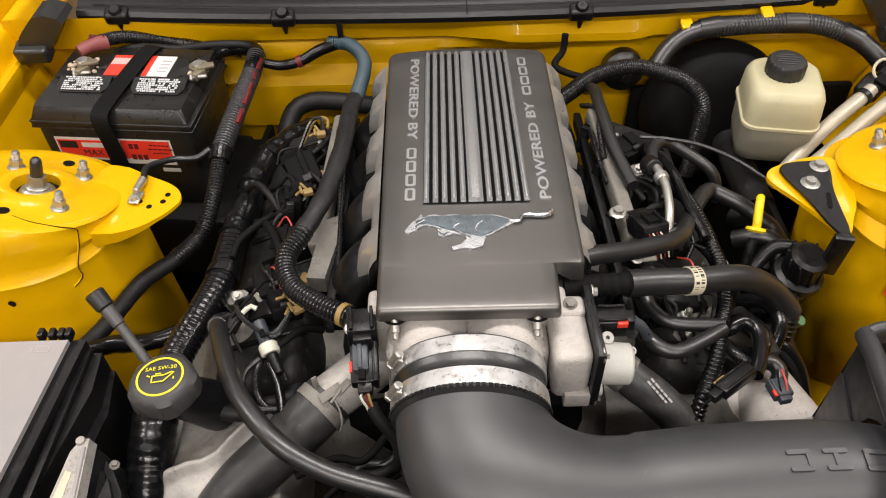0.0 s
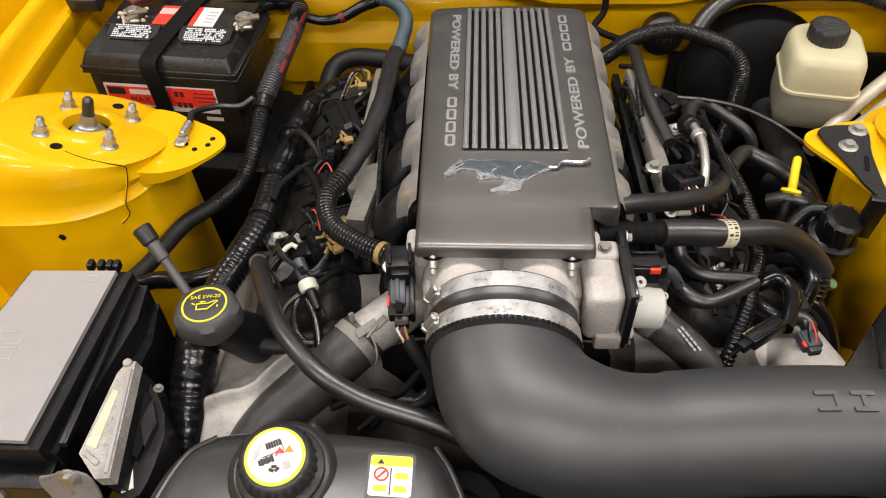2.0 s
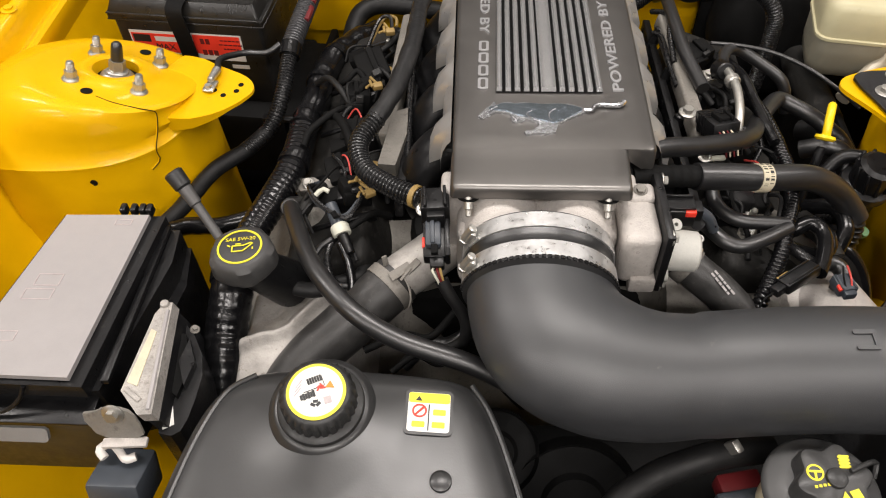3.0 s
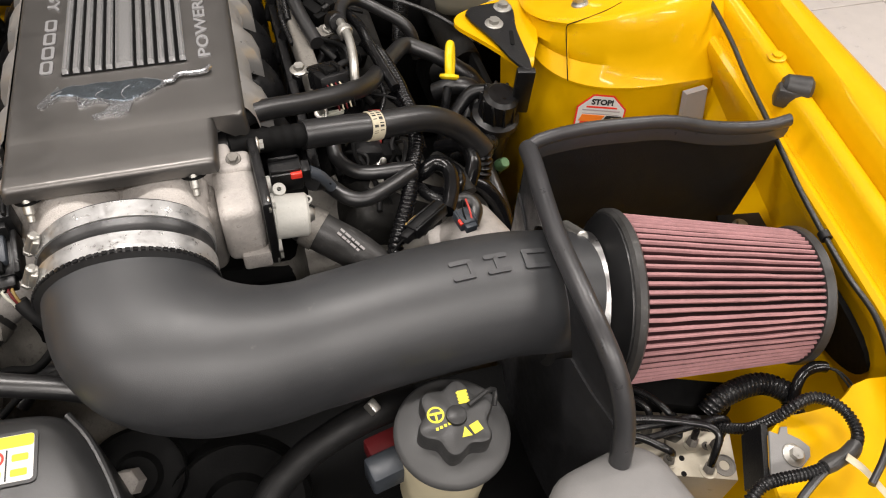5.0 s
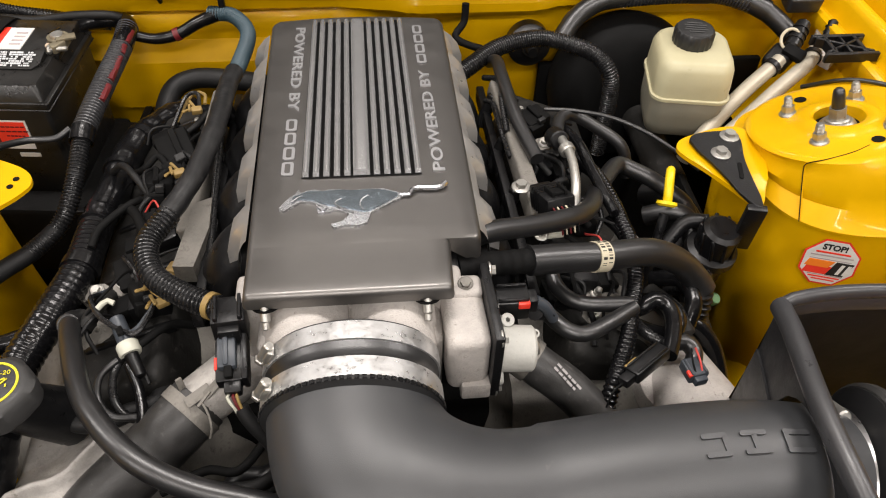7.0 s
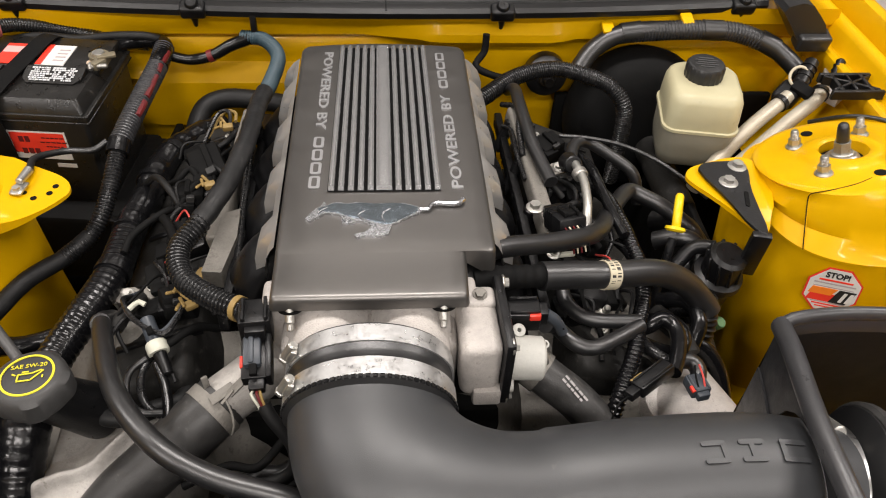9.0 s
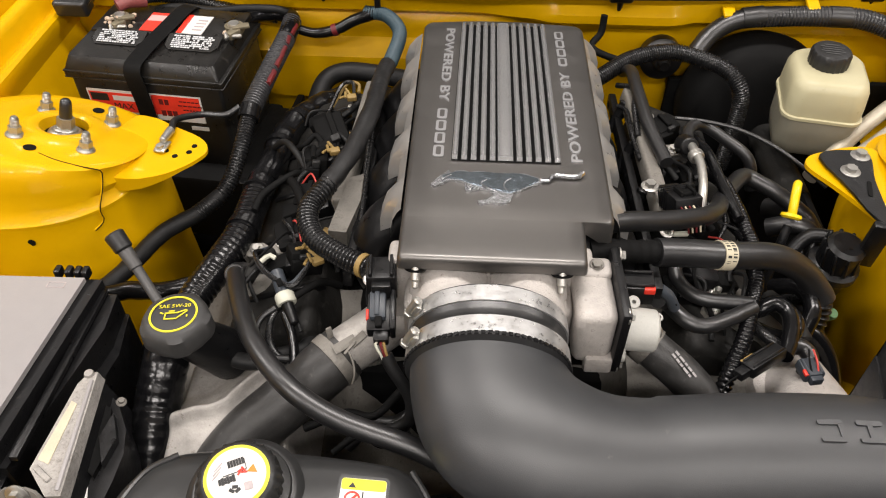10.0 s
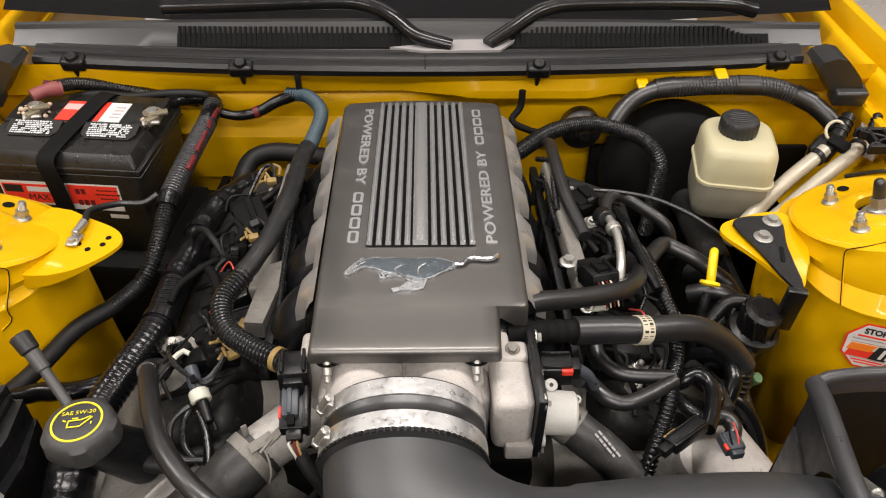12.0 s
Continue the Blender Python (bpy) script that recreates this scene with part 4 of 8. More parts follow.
def intake_tube():
    at = thing("intake_tube", "textured black plastic cold air intake tube", "intake tube", (0.1, 0.35, 0.91))
    pts = [(-0.0145, 0.424, 0.988), (-0.0145, 0.402, 0.987), (-0.0115, 0.373, 0.981), (0.005, 0.350, 0.975), (0.035, 0.338, 0.968), (0.075, 0.335, 0.964), (0.12, 0.338, 0.963), (0.20, 0.343, 0.967), (0.27, 0.346, 0.966), (0.31, 0.346, 0.961), (0.352, 0.346, 0.948)]
    path = spline(pts, 0.007)
    # the bend turns about a point on its inner side: angle, inner and outer reach, height, half depth
    pivot = Vector((0.12, 0.424, 0))
    turn = [(0, 0.0685, 0.2005, 0.988, 0.0485), (14, 0.068, 0.2035, 0.985, 0.0495), (25, 0.065, 0.2045, 0.982, 0.0515), (37, 0.0575, 0.1985, 0.978, 0.0538), (51, 0.048, 0.181, 0.972, 0.0555), (70, 0.038, 0.1565, 0.9665, 0.0553), (90, 0.0335, 0.1405, 0.9635, 0.0545)]
    rows = []

    def loop(c, side, up, u, v):
        rows.append([c + side * (u * math.cos(q)) + up * (v * math.sin(q)) for q in [2 * math.pi * i / 48 for i in range(48)]])
    loop(Vector((-0.0145, 0.43, 0.9885)), Vector((-1, 0, 0)), Vector((0, 0, 1)), 0.066, 0.0482)
    for step in range(31):
        q = 3.0 * step
        i = max(i for i in range(len(turn) - 1) if turn[i][0] <= q)
        lo, hi = turn[max(i - 1, 0)], turn[min(i + 2, len(turn) - 1)]
        k = (q - turn[i][0]) / (turn[i + 1][0] - turn[i][0])
        near, far, high, deep = [0.5 * (2 * b + (c - a) * k + (2 * a - 5 * b + 4 * c - d) * k * k + (3 * b - a - 3 * c + d) * k ** 3) for a, b, c, d in zip(lo[1:], turn[i][1:], turn[i + 1][1:], hi[1:])]
        side = Vector((-math.cos(radians(q)), -math.sin(radians(q)), 0))
        loop(pivot + side * (near + far) / 2 + Vector((0, 0, high)), side, Vector((0, 0, 1)), (far - near) / 2, deep)
    for a, b in zip(path, path[1:]):
        if a.x > 0.128:
            d = (b - a).normalized()
            side = Vector((d.y, -d.x, 0)).normalized()
            loop(a, side, side.cross(d), 0.0545, 0.0545)
    part("pipe", skin(rows, closed=True), tube_black, at, "smooth bent pipe")
    # maker's mark as three plain raised bars
    for i, (w, h) in enumerate(((0.019, 0.02), (0.02, 0.02), (0.022, 0.02))):
        x = 0.241 + 0.029 * i
        j = min(range(len(path)), key=lambda j: abs(path[j].x - x))
        d = (path[j + 1] - path[j - 1]).normalized()
        n = Vector((0, -0.10, 1))
        n = (n - d * n.dot(d)).normalized()
        m = frame_of(path[j] + n * 0.0541, d, n.cross(d))
        bars = bmesh.new()
        slab(rounded(w, 0.004, 0.0015, 3, 0, -0.007), 0.0016, m, 0.0004, bars)
        slab(rounded(w, 0.004, 0.0015, 3, 0, 0.007), 0.0016, m, 0.0004, bars)
        slab(rounded(0.004, 0.013, 0.0015, 3, (0.4 - 0.4 * i) * w, 0), 0.0016, m, 0.0004, bars)
        part("mark", bars, tube_black, at, "raised plain mark")
    return at


intake_tube()

F0, F1 = Vector((0.386, 0.345, 0.927)), Vector((0.575, 0.311, 0.917))


def air_filter():
    at = thing("air_filter", "conical air filter with dusty red pleated cotton", "air filter", F0)
    ax = (F1 - F0).normalized()
    length = (F1 - F0).length
    part("neck", lathe([(0.05, -0.055), (0.06, -0.055), (0.06, -0.0115), (0.0625, -0.0105), (0.067, -0.008), (0.074, -0.004), (0.08, 0.0), (0.08, 0.004), (0.05, 0.004)], F0, ax, 48), rubber, at, "black rubber filter neck")
    part("rim", lathe([(0.06, 0.002), (0.0815, 0.002), (0.0845, 0.005), (0.0845, 0.011), (0.081, 0.014), (0.06, 0.014)], F0, ax, 48), grey_rubber, at, "black rubber rim")
    clamp = part("clamp", lathe([(0.0602, -0.031), (0.0632, -0.031), (0.0636, -0.0215), (0.0632, -0.0125), (0.0602, -0.0125)], F0, ax, 48), steel, at, "slotted steel hose clamp")
    bm = box((0.014, 0.03, 0.012), bevel=0.003)
    rod((0, -0.022, 0.002), (0, 0.018, 0.002), 0.006, bm=bm)
    bmesh.ops.transform(bm, matrix=axis_frame(F0 - ax * 0.0215 + Vector((0, 0.034, 0.054)), (0, 0.55, 0.83)), verts=bm.verts[:])
    part("clamp_screw", bm, zinc, clamp)
    m = axis_frame(F0, ax)
    n = 62
    for i in range(n):
        a = 2 * math.pi * i / n
        own = bmesh.new()
        rows = []
        for k in range(9):
            t = k / 8
            h = 0.012 + (length - 0.016) * t
            r = 0.0805 + (0.064 - 0.0805) * t
            w = math.pi * r / n * 0.52
            jig = 0.0008 * noise.noise(Vector((i * 3.1, t * 6, 0)))
            rows.append([Vector((rr * math.cos(a) - (off + jig) * math.sin(a), rr * math.sin(a) + (off + jig) * math.cos(a), h))
                         for rr, off in ((r - 0.014, -w), (r - 0.0022, -w), (r, -w * 0.45), (r, w * 0.45), (r - 0.0022, w), (r - 0.014, w))])
        bmesh.ops.transform(skin(rows, own), matrix=m, verts=own.verts[:])
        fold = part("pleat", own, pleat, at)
        # flanks take a darker cotton: oil plus the shade between folds, as colour
        fold.data.materials.append(oiled_shade)
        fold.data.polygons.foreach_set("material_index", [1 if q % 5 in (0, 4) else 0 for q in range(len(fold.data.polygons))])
    # near-black core, the depth shade behind the pleats put into its colour
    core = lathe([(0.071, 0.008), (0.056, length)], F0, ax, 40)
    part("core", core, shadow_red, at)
    e = length
    part("end_cap", lathe([(0.05, e - 0.006), (0.0662, e - 0.006), (0.0672, e - 0.003), (0.0672, e + 0.002), (0.064, e + 0.005), (0, e + 0.005)], F0, ax, 48), grey_rubber, at, "black rubber end cap")
    return at


air_filter()


def heat_shield():
    at = thing("heat_shield", "black sheet metal heat shield edged with rubber trim", "heat shield", (0.45, 0.45, 0.8))
    edge = [(0.345, 0.466, 1.015), (0.339, 0.435, 1.023), (0.333, 0.407, 1.028), (0.327, 0.37, 1.031), (0.324, 0.337, 1.032), (0.324, 0.288, 1.030), (0.328, 0.247, 1.019), (0.333, 0.223, 1.0), (0.336, 0.204, 0.970), (0.336, 0.190, 0.925), (0.336, 0.182, 0.87), (0.336, 0.18, 0.80)]
    path = spline(edge, 0.012)
    bm = bmesh.new()
    hole_y, hole_z, hole_r = 0.346, 0.955, 0.060
    # side sheet in columns above and below the round opening for the tube
    for a, b in zip(path, path[1:]):
        if b.z < 0.84:
            break
        for k in (0, 1):
            own = bmesh.new()
            quad = []
            for p in (a, b):
                d = hole_r ** 2 - (p.y - hole_y) ** 2
                h = math.sqrt(d) if d > 0 else 0
                hi, lo = (p.z, max(hole_z + h, hole_z)) if k == 0 else (min(hole_z - h, p.z), 0.70)
                quad.append((Vector((p.x + 0.001, p.y, hi)), Vector((p.x + 0.003, p.y, min(lo, hi - 0.002)))))
            vs = [own.verts.new(q) for q in (quad[0][0], quad[1][0], quad[1][1], quad[0][1])]
            own.faces.new(vs)
            merge(own, bm)
    bmesh.ops.remove_doubles(bm, verts=bm.verts[:], dist=1e-5)
    geom = bmesh.ops.solidify(bm, geom=bm.faces[:], thickness=0.002)
    part("side_sheet", bm, sheet_grey, at, "black painted side sheet with a round opening")
    top = [(0.345, 0.466, 1.015), (0.36, 0.468, 1.022), (0.40, 0.469, 1.025), (0.45, 0.469, 1.022), (0.495, 0.469, 1.016), (0.54, 0.466, 1.003), (0.58, 0.464, 0.996), (0.61, 0.463, 0.9945), (0.632, 0.463, 0.998)]
    tp = spline(top, 0.012)
    rows = [[p, p.lerp(Vector((p.x * 0.985 + 0.004, p.y + 0.002, 0.82)), 0.5), Vector((p.x * 0.97 + 0.008, p.y + 0.004, 0.80))] for p in tp]
    bm = skin(rows)
    bmesh.ops.solidify(bm, geom=bm.faces[:], thickness=0.002)
    part("back_sheet", bm, shield_black, at, "black painted back sheet")
    part("edge_trim", sweep(path, lambda i, n, a: (0.0085 * math.cos(a), 0.0095 * math.sin(a)), 14), trim_rubber, at, "grey-black bulb trim along the edge")
    part("edge_trim", sweep(tp, lambda i, n, a: (0.0058 * math.cos(a), 0.0075 * math.sin(a)), 14), trim_rubber, at, "grey-black bulb trim along the edge")
    grip = [[p + Vector((0, -0.0035, -0.003)), p + Vector((0, -0.0042, -0.012)), p + Vector((0, -0.003, -0.021))] for p in tp]
    part("trim_lip", skin(grip), trim_rubber, at, "flat lip of the trim")
    part("foot", slab([(0.575, 0.40), (0.645, 0.405), (0.65, 0.455), (0.60, 0.462)], 0.003, Matrix.Translation((0, 0, 0.857)), 0.001), shield_black, at, "black fixing foot")
    piece("bolt", BOLT, at, axis_frame((0.617, 0.44, 0.860), (0, -0.2, 1)))
    return at


heat_shield()


# ---- left of the engine: battery, boxes, caps ----
def battery():
    at = thing("battery", "dusty black car battery with red labels under a strap", "battery", (-0.49, 0.98, 0.79))
    m = pose(-0.4975, 0.911, -0.014, 0, 0, -5.5)      # x along the front, y to the rear, z up

    def put(bm):
        bmesh.ops.transform(bm, matrix=m, verts=bm.verts[:])
        return bm
    part("case", put(box((0.222, 0.162, 0.15), (0, 0.088, 0.868), bevel=0.006, seg=3)), bat_black, at, "black plastic case")
    part("ledge", put(box((0.232, 0.170, 0.012), (0, 0.088, 0.948), bevel=0.003)), bat_black, at)
    low, high = rounded(0.226, 0.166, 0.005, 3, -0.002, 0.088), rounded(0.214, 0.156, 0.006, 3, -0.004, 0.092)
    rows = [[Vector((x, y, z)) for x, y in o] for o, z in ((low, 0.951), (low, 0.955), (high, 0.9685), ([(x * 0.985, 0.092 + (y - 0.092) * 0.98) for x, y in high], 0.9708))]
    bm = skin(rows, closed=True)
    bmesh.ops.holes_fill(bm, edges=[e for e in bm.edges if e.is_boundary], sides=0)
    part("lid", put(bm), bat_black, at, "black plastic lid")
    part("lid_step", put(box((0.216, 0.082, 0.012), (0, 0.124, 0.969), bevel=0.003)), bat_black, at)
    for x, w in ((-0.055, 0.076), (0.055, 0.078)):
        vent = part("vent_cover", put(prism([(-w / 2, -0.006), (-w / 2 + 0.008, -0.016), (w / 2 - 0.008, -0.016), (w / 2, -0.006), (w / 2, 0.016), (-w / 2, 0.016)], -0.006, 0.005, 0.002, 2, pose(x, 0.066, 0.9710, 12, 0, 0))), bat_black, at, "black vent cover")
        bm = bmesh.new()
        random.seed(3 if x < 0 else 8)
        for r in range(7):
            px = -w / 2 + 0.009
            while px < w / 2 - 0.012:
                q = random.uniform(0.001, 0.0045)
                if random.random() < 0.88:
                    box((q, random.uniform(0.0018, 0.0030), 0.0006), (x + px + q / 2, 0.0540 + r * 0.0037, 0.9744 + r * 0.00079), (12, 0, 0), bevel=0, bm=bm)
                px += q + random.uniform(0.0005, 0.0014)
        tagged(part("fine_print", put(bm), pale_print, vent), "unreadable white print", kind="stuff")
    for x, c in ((-0.034, 0), (0.022, 1)):
        lab = part("top_label", put(box((0.038, 0.052, 0.0012), (x + 0.018, 0.114, 0.9758), bevel=0)), red if c == 0 else white, at, "small label on the lid")
        bm = bmesh.new()
        if c:
            for i in range(4):
                box((0.014, 0.003, 0.0006), (x + 0.026, 0.100 + 0.009 * i, 0.9766), bevel=0, bm=bm)
        else:
            box((0.036, 0.016, 0.0006), (x + 0.018, 0.124, 0.9766), bevel=0, bm=bm)
        part("label_print", put(bm), pink if c == 0 else grey_text, lab)
        if c:
            part("label_edge", put(box((0.008, 0.052, 0.0008), (x + 0.003, 0.114, 0.9766), bevel=0)), red, lab)
    # front labels
    for x0, x1, z0, z1 in ((-0.093, -0.009, 0.886, 0.925), (0.001, 0.077, 0.881, 0.925)):
        lab = part("front_label", put(box((x1 - x0, 0.0012, z1 - z0), ((x0 + x1) / 2, 0.0066, (z0 + z1) / 2), bevel=0)), white, at, "red and white paper label")
        part("red_field", put(box((x1 - x0 - 0.005, 0.0008, z1 - z0 - (0.012 if x0 > 0 else 0.008)), ((x0 + x1) / 2, 0.0058, (z0 + z1) / 2 + (0.004 if x0 > 0 else 0)), bevel=0)), red, lab)
        bm = bmesh.new()
        if x0 < 0:
            box((0.026, 0.0006, 0.012), (x0 + 0.018, 0.0052, z1 - 0.012), bevel=0, bm=bm)
            part("black_field", put(bm), label_black, lab)
            part("pale_bar", put(box((0.044, 0.0006, 0.008), (x0 + 0.06, 0.0052, z1 - 0.012), bevel=0)), white, lab)
            text_mesh("MAX", 0.014, 0.0002, m @ frame_of((x0 + 0.036, 0.005, z0 + 0.009), (1, 0, 0), (0, 0, 1)), label_black, lab)
        else:
            for i, w in enumerate((0.03, 0.036, 0.024)):
                for k in range(5):
                    box((w / 5 - 0.0012, 0.0006, 0.0018), (x0 + 0.058 - w / 2 + w * (k + 0.5) / 5, 0.0052, z1 - 0.009 - 0.007 * i), bevel=0, bm=bm)
            for k in range(2):
                box((0.006, 0.0006, 0.009), (x0 + 0.016 + 0.008 * k, 0.0052, z1 - 0.012), bevel=0, bm=bm)
            for k in range(3):
                box((0.0065, 0.0006, 0.009), (x0 + 0.016 + 0.0085 * k, 0.0052, z1 - 0.031), bevel=0, bm=bm)
            tagged(part("fine_print", put(bm), dark_red, lab), "unreadable dark print", kind="stuff")
    part("small_label", put(box((0.026, 0.0012, 0.006), (0.066, 0.0066, 0.871), bevel=0)), white, at)
    # strap across
    pts = [(-0.004, 0.0, 0.86), (-0.005, -0.003, 0.92), (-0.006, -0.006, 0.952), (-0.007, -0.001, 0.971), (-0.004, 0.03, 0.976), (0.003, 0.08, 0.979), (0.014, 0.16, 0.979), (0.016, 0.182, 0.95)]
    part("strap", put(sweep(spline(pts, 0.008), lambda i, n, a: (0.0125 * max(-1, min(1, 1.5 * math.cos(a))), 0.0016 * math.sin(a)), 12)), dull_black, at, "black hold-down strap")
    # posts and clamps
    for x in (-0.07, 0.103):
        post = part("terminal", put(lathe([(0, 0), (0.0095, 0), (0.0085, 0.017), (0.0075, 0.019), (0, 0.019)], (x, 0.107, 0.97), seg=20)), zinc, at, "lead post with a corroded clamp")
        bm = lathe([(0.009, 0.0), (0.0135, 0.0), (0.0135, 0.010), (0.009, 0.010)], (x, 0.107, 0.975), seg=20)
        box((0.012, 0.02, 0.011), (x + 0.004, 0.091, 0.980), (0, 0, -30), bevel=0.002, bm=bm)
        box((0.024, 0.012, 0.004), (x + 0.012, 0.103, 0.986), (0, 0, 25), bevel=0.001, bm=bm)
        part("clamp", put(bm), corroded, post)
        bm = rod((x - 0.004, 0.083, 0.980), (x + 0.018, 0.087, 0.980), 0.0032, seg=12)
        rod((x - 0.006, 0.0825, 0.980), (x - 0.001, 0.0835, 0.980), 0.006, seg=6, bm=bm)
        part("clamp_bolt", put(bm), zinc, post)
        random.seed(11 if x < 0 else 12)
        for _ in range(16 if x < 0 else 3):
            q = Vector((x + random.uniform(-0.016, 0.020), 0.100 + random.uniform(-0.016, 0.012), 0.980 + random.uniform(-0.004, 0.008)))
            r = random.uniform(0.0018, 0.0046)
            part("crust", put(lathe([(0, -r), (r * 0.8, -r * 0.6), (r, 0), (r * 0.6, r * 0.5), (0, r * 0.7)], q, (random.uniform(-0.5, 0.5), random.uniform(-0.5, 0.5), 1), 12)), crust, post, "pale orange corrosion")
    for z in (0.9435, 0.9530):
        part("ledge_lip", put(box((0.2335, 0.1715, 0.0022), (0, 0.088, z), bevel=0.001, seg=1)), bat_black, at, "thin moulded lip")
    return at


battery()
tray = thing("battery_tray", "black plastic battery tray with a raised edge", "battery tray", (-0.48, 0.97, 0.6))
part("tray", box((0.27, 0.21, 0.12), (-0.495, 0.985, 0.733), (0, 0, -5.5), bevel=0.008), dull_black, tray)
part("side_ledge", box((0.05, 0.19, 0.012), (-0.352, 0.965, 0.79), (0, 0, -5.5), bevel=0.003), dull_black, tray)
part("side_wall", box((0.012, 0.2, 0.3), (-0.33, 0.98, 0.66), (0, 0, -5.5), bevel=0.003), dull_black, tray)
part("latch_bar", box((0.05, 0.012, 0.006), (-0.375, 0.862, 0.80), (0, 0, -5), bevel=0.001), black, tray)


def fuse_box():
    at = thing("fuse_box", "black fuse box with a plain grey lid", "fuse box", (-0.5, 0.44, 0.74))
    zl = Matrix(((1, 0, 0, 0), (0, 1, 0, 0), (0, -0.11, 1, 0.976), (0, 0, 0, 1)))
    lid = part("lid", prism([(-0.538, 0.551), (-0.560, 0.330), (-0.445, 0.328), (-0.443, 0.553)], 0, 0.006, 0.002, 2, zl), lid_grey, at, "flat grey plastic lid")
    part("lid_rim", prism([(-0.545, 0.556), (-0.568, 0.324), (-0.432, 0.322), (-0.428, 0.558)], -0.02, -0.001, 0.002, 2, zl), black, at)
    part("case", prism([(-0.54, 0.552), (-0.565, 0.331), (-0.425, 0.329), (-0.408, 0.50), (-0.415, 0.553)], -0.14, -0.019, 0.002, 2, zl), black, at, "black plastic case")
    part("side_step", prism([(-0.43, 0.556), (-0.435, 0.36), (-0.408, 0.37), (-0.398, 0.49), (-0.41, 0.551)], -0.16, -0.05, 0.006, 3, zl), black, at)
    part("side_rail", box((0.008, 0.22, 0.006), (-0.424, 0.445, 0.913), (-6.3, 0, 2), bevel=0.001), black, at)
    bm = bmesh.new()
    for x in (-0.476, -0.464, -0.454, -0.446):
        box((0.007, 0.012, 0.012), (x, 0.563, 0.918), bevel=0.002, bm=bm)
    part("hinge", bm, black, at, "black hinge knuckles")
    # front latch
    part("latch_loop", hose([(-0.56, 0.322, 0.94), (-0.548, 0.31, 0.918), (-0.515, 0.308, 0.914), (-0.495, 0.315, 0.925), (-0.488, 0.322, 0.938)], 0.0022, 8), black, at)
    part("front_ledge", box((0.17, 0.03, 0.004), (-0.515, 0.316, 0.905), bevel=0.001), black, at)
    part("front_case", box((0.175, 0.06, 0.13), (-0.52, 0.345, 0.84), bevel=0.004), cap_black, at)
    part("front_tab", prism(rounded(0.06, 0.016, 0.005), 0, 0.004, 0.001, 1, pose(-0.515, 0.308, 0.872, 60, 0, 0)), moulded_grey, at)
    bm = bmesh.new()
    for x, y, w, h in ((-0.515, 0.45, 0.026, 0.016), (-0.518, 0.43, 0.03, 0.014), (-0.53, 0.375, 0.028, 0.012), (-0.468, 0.54, 0.018, 0.008)):
        for dx, dy, ww, hh in ((0, h / 2, w, 0.001), (0, -h / 2, w, 0.001), (w / 2, 0, 0.001, h), (-w / 2, 0, 0.001, h)):
            box((ww, hh, 0.0006), (x + dx, y + dy, 0.9822 - 0.11 * (y + dy)), (-6.3, 0, 0), bevel=0, bm=bm)
    tagged(part("moulded_mark", bm, grey_text, lid), "faint moulded mark", kind="stuff")
    return at


fuse_box()


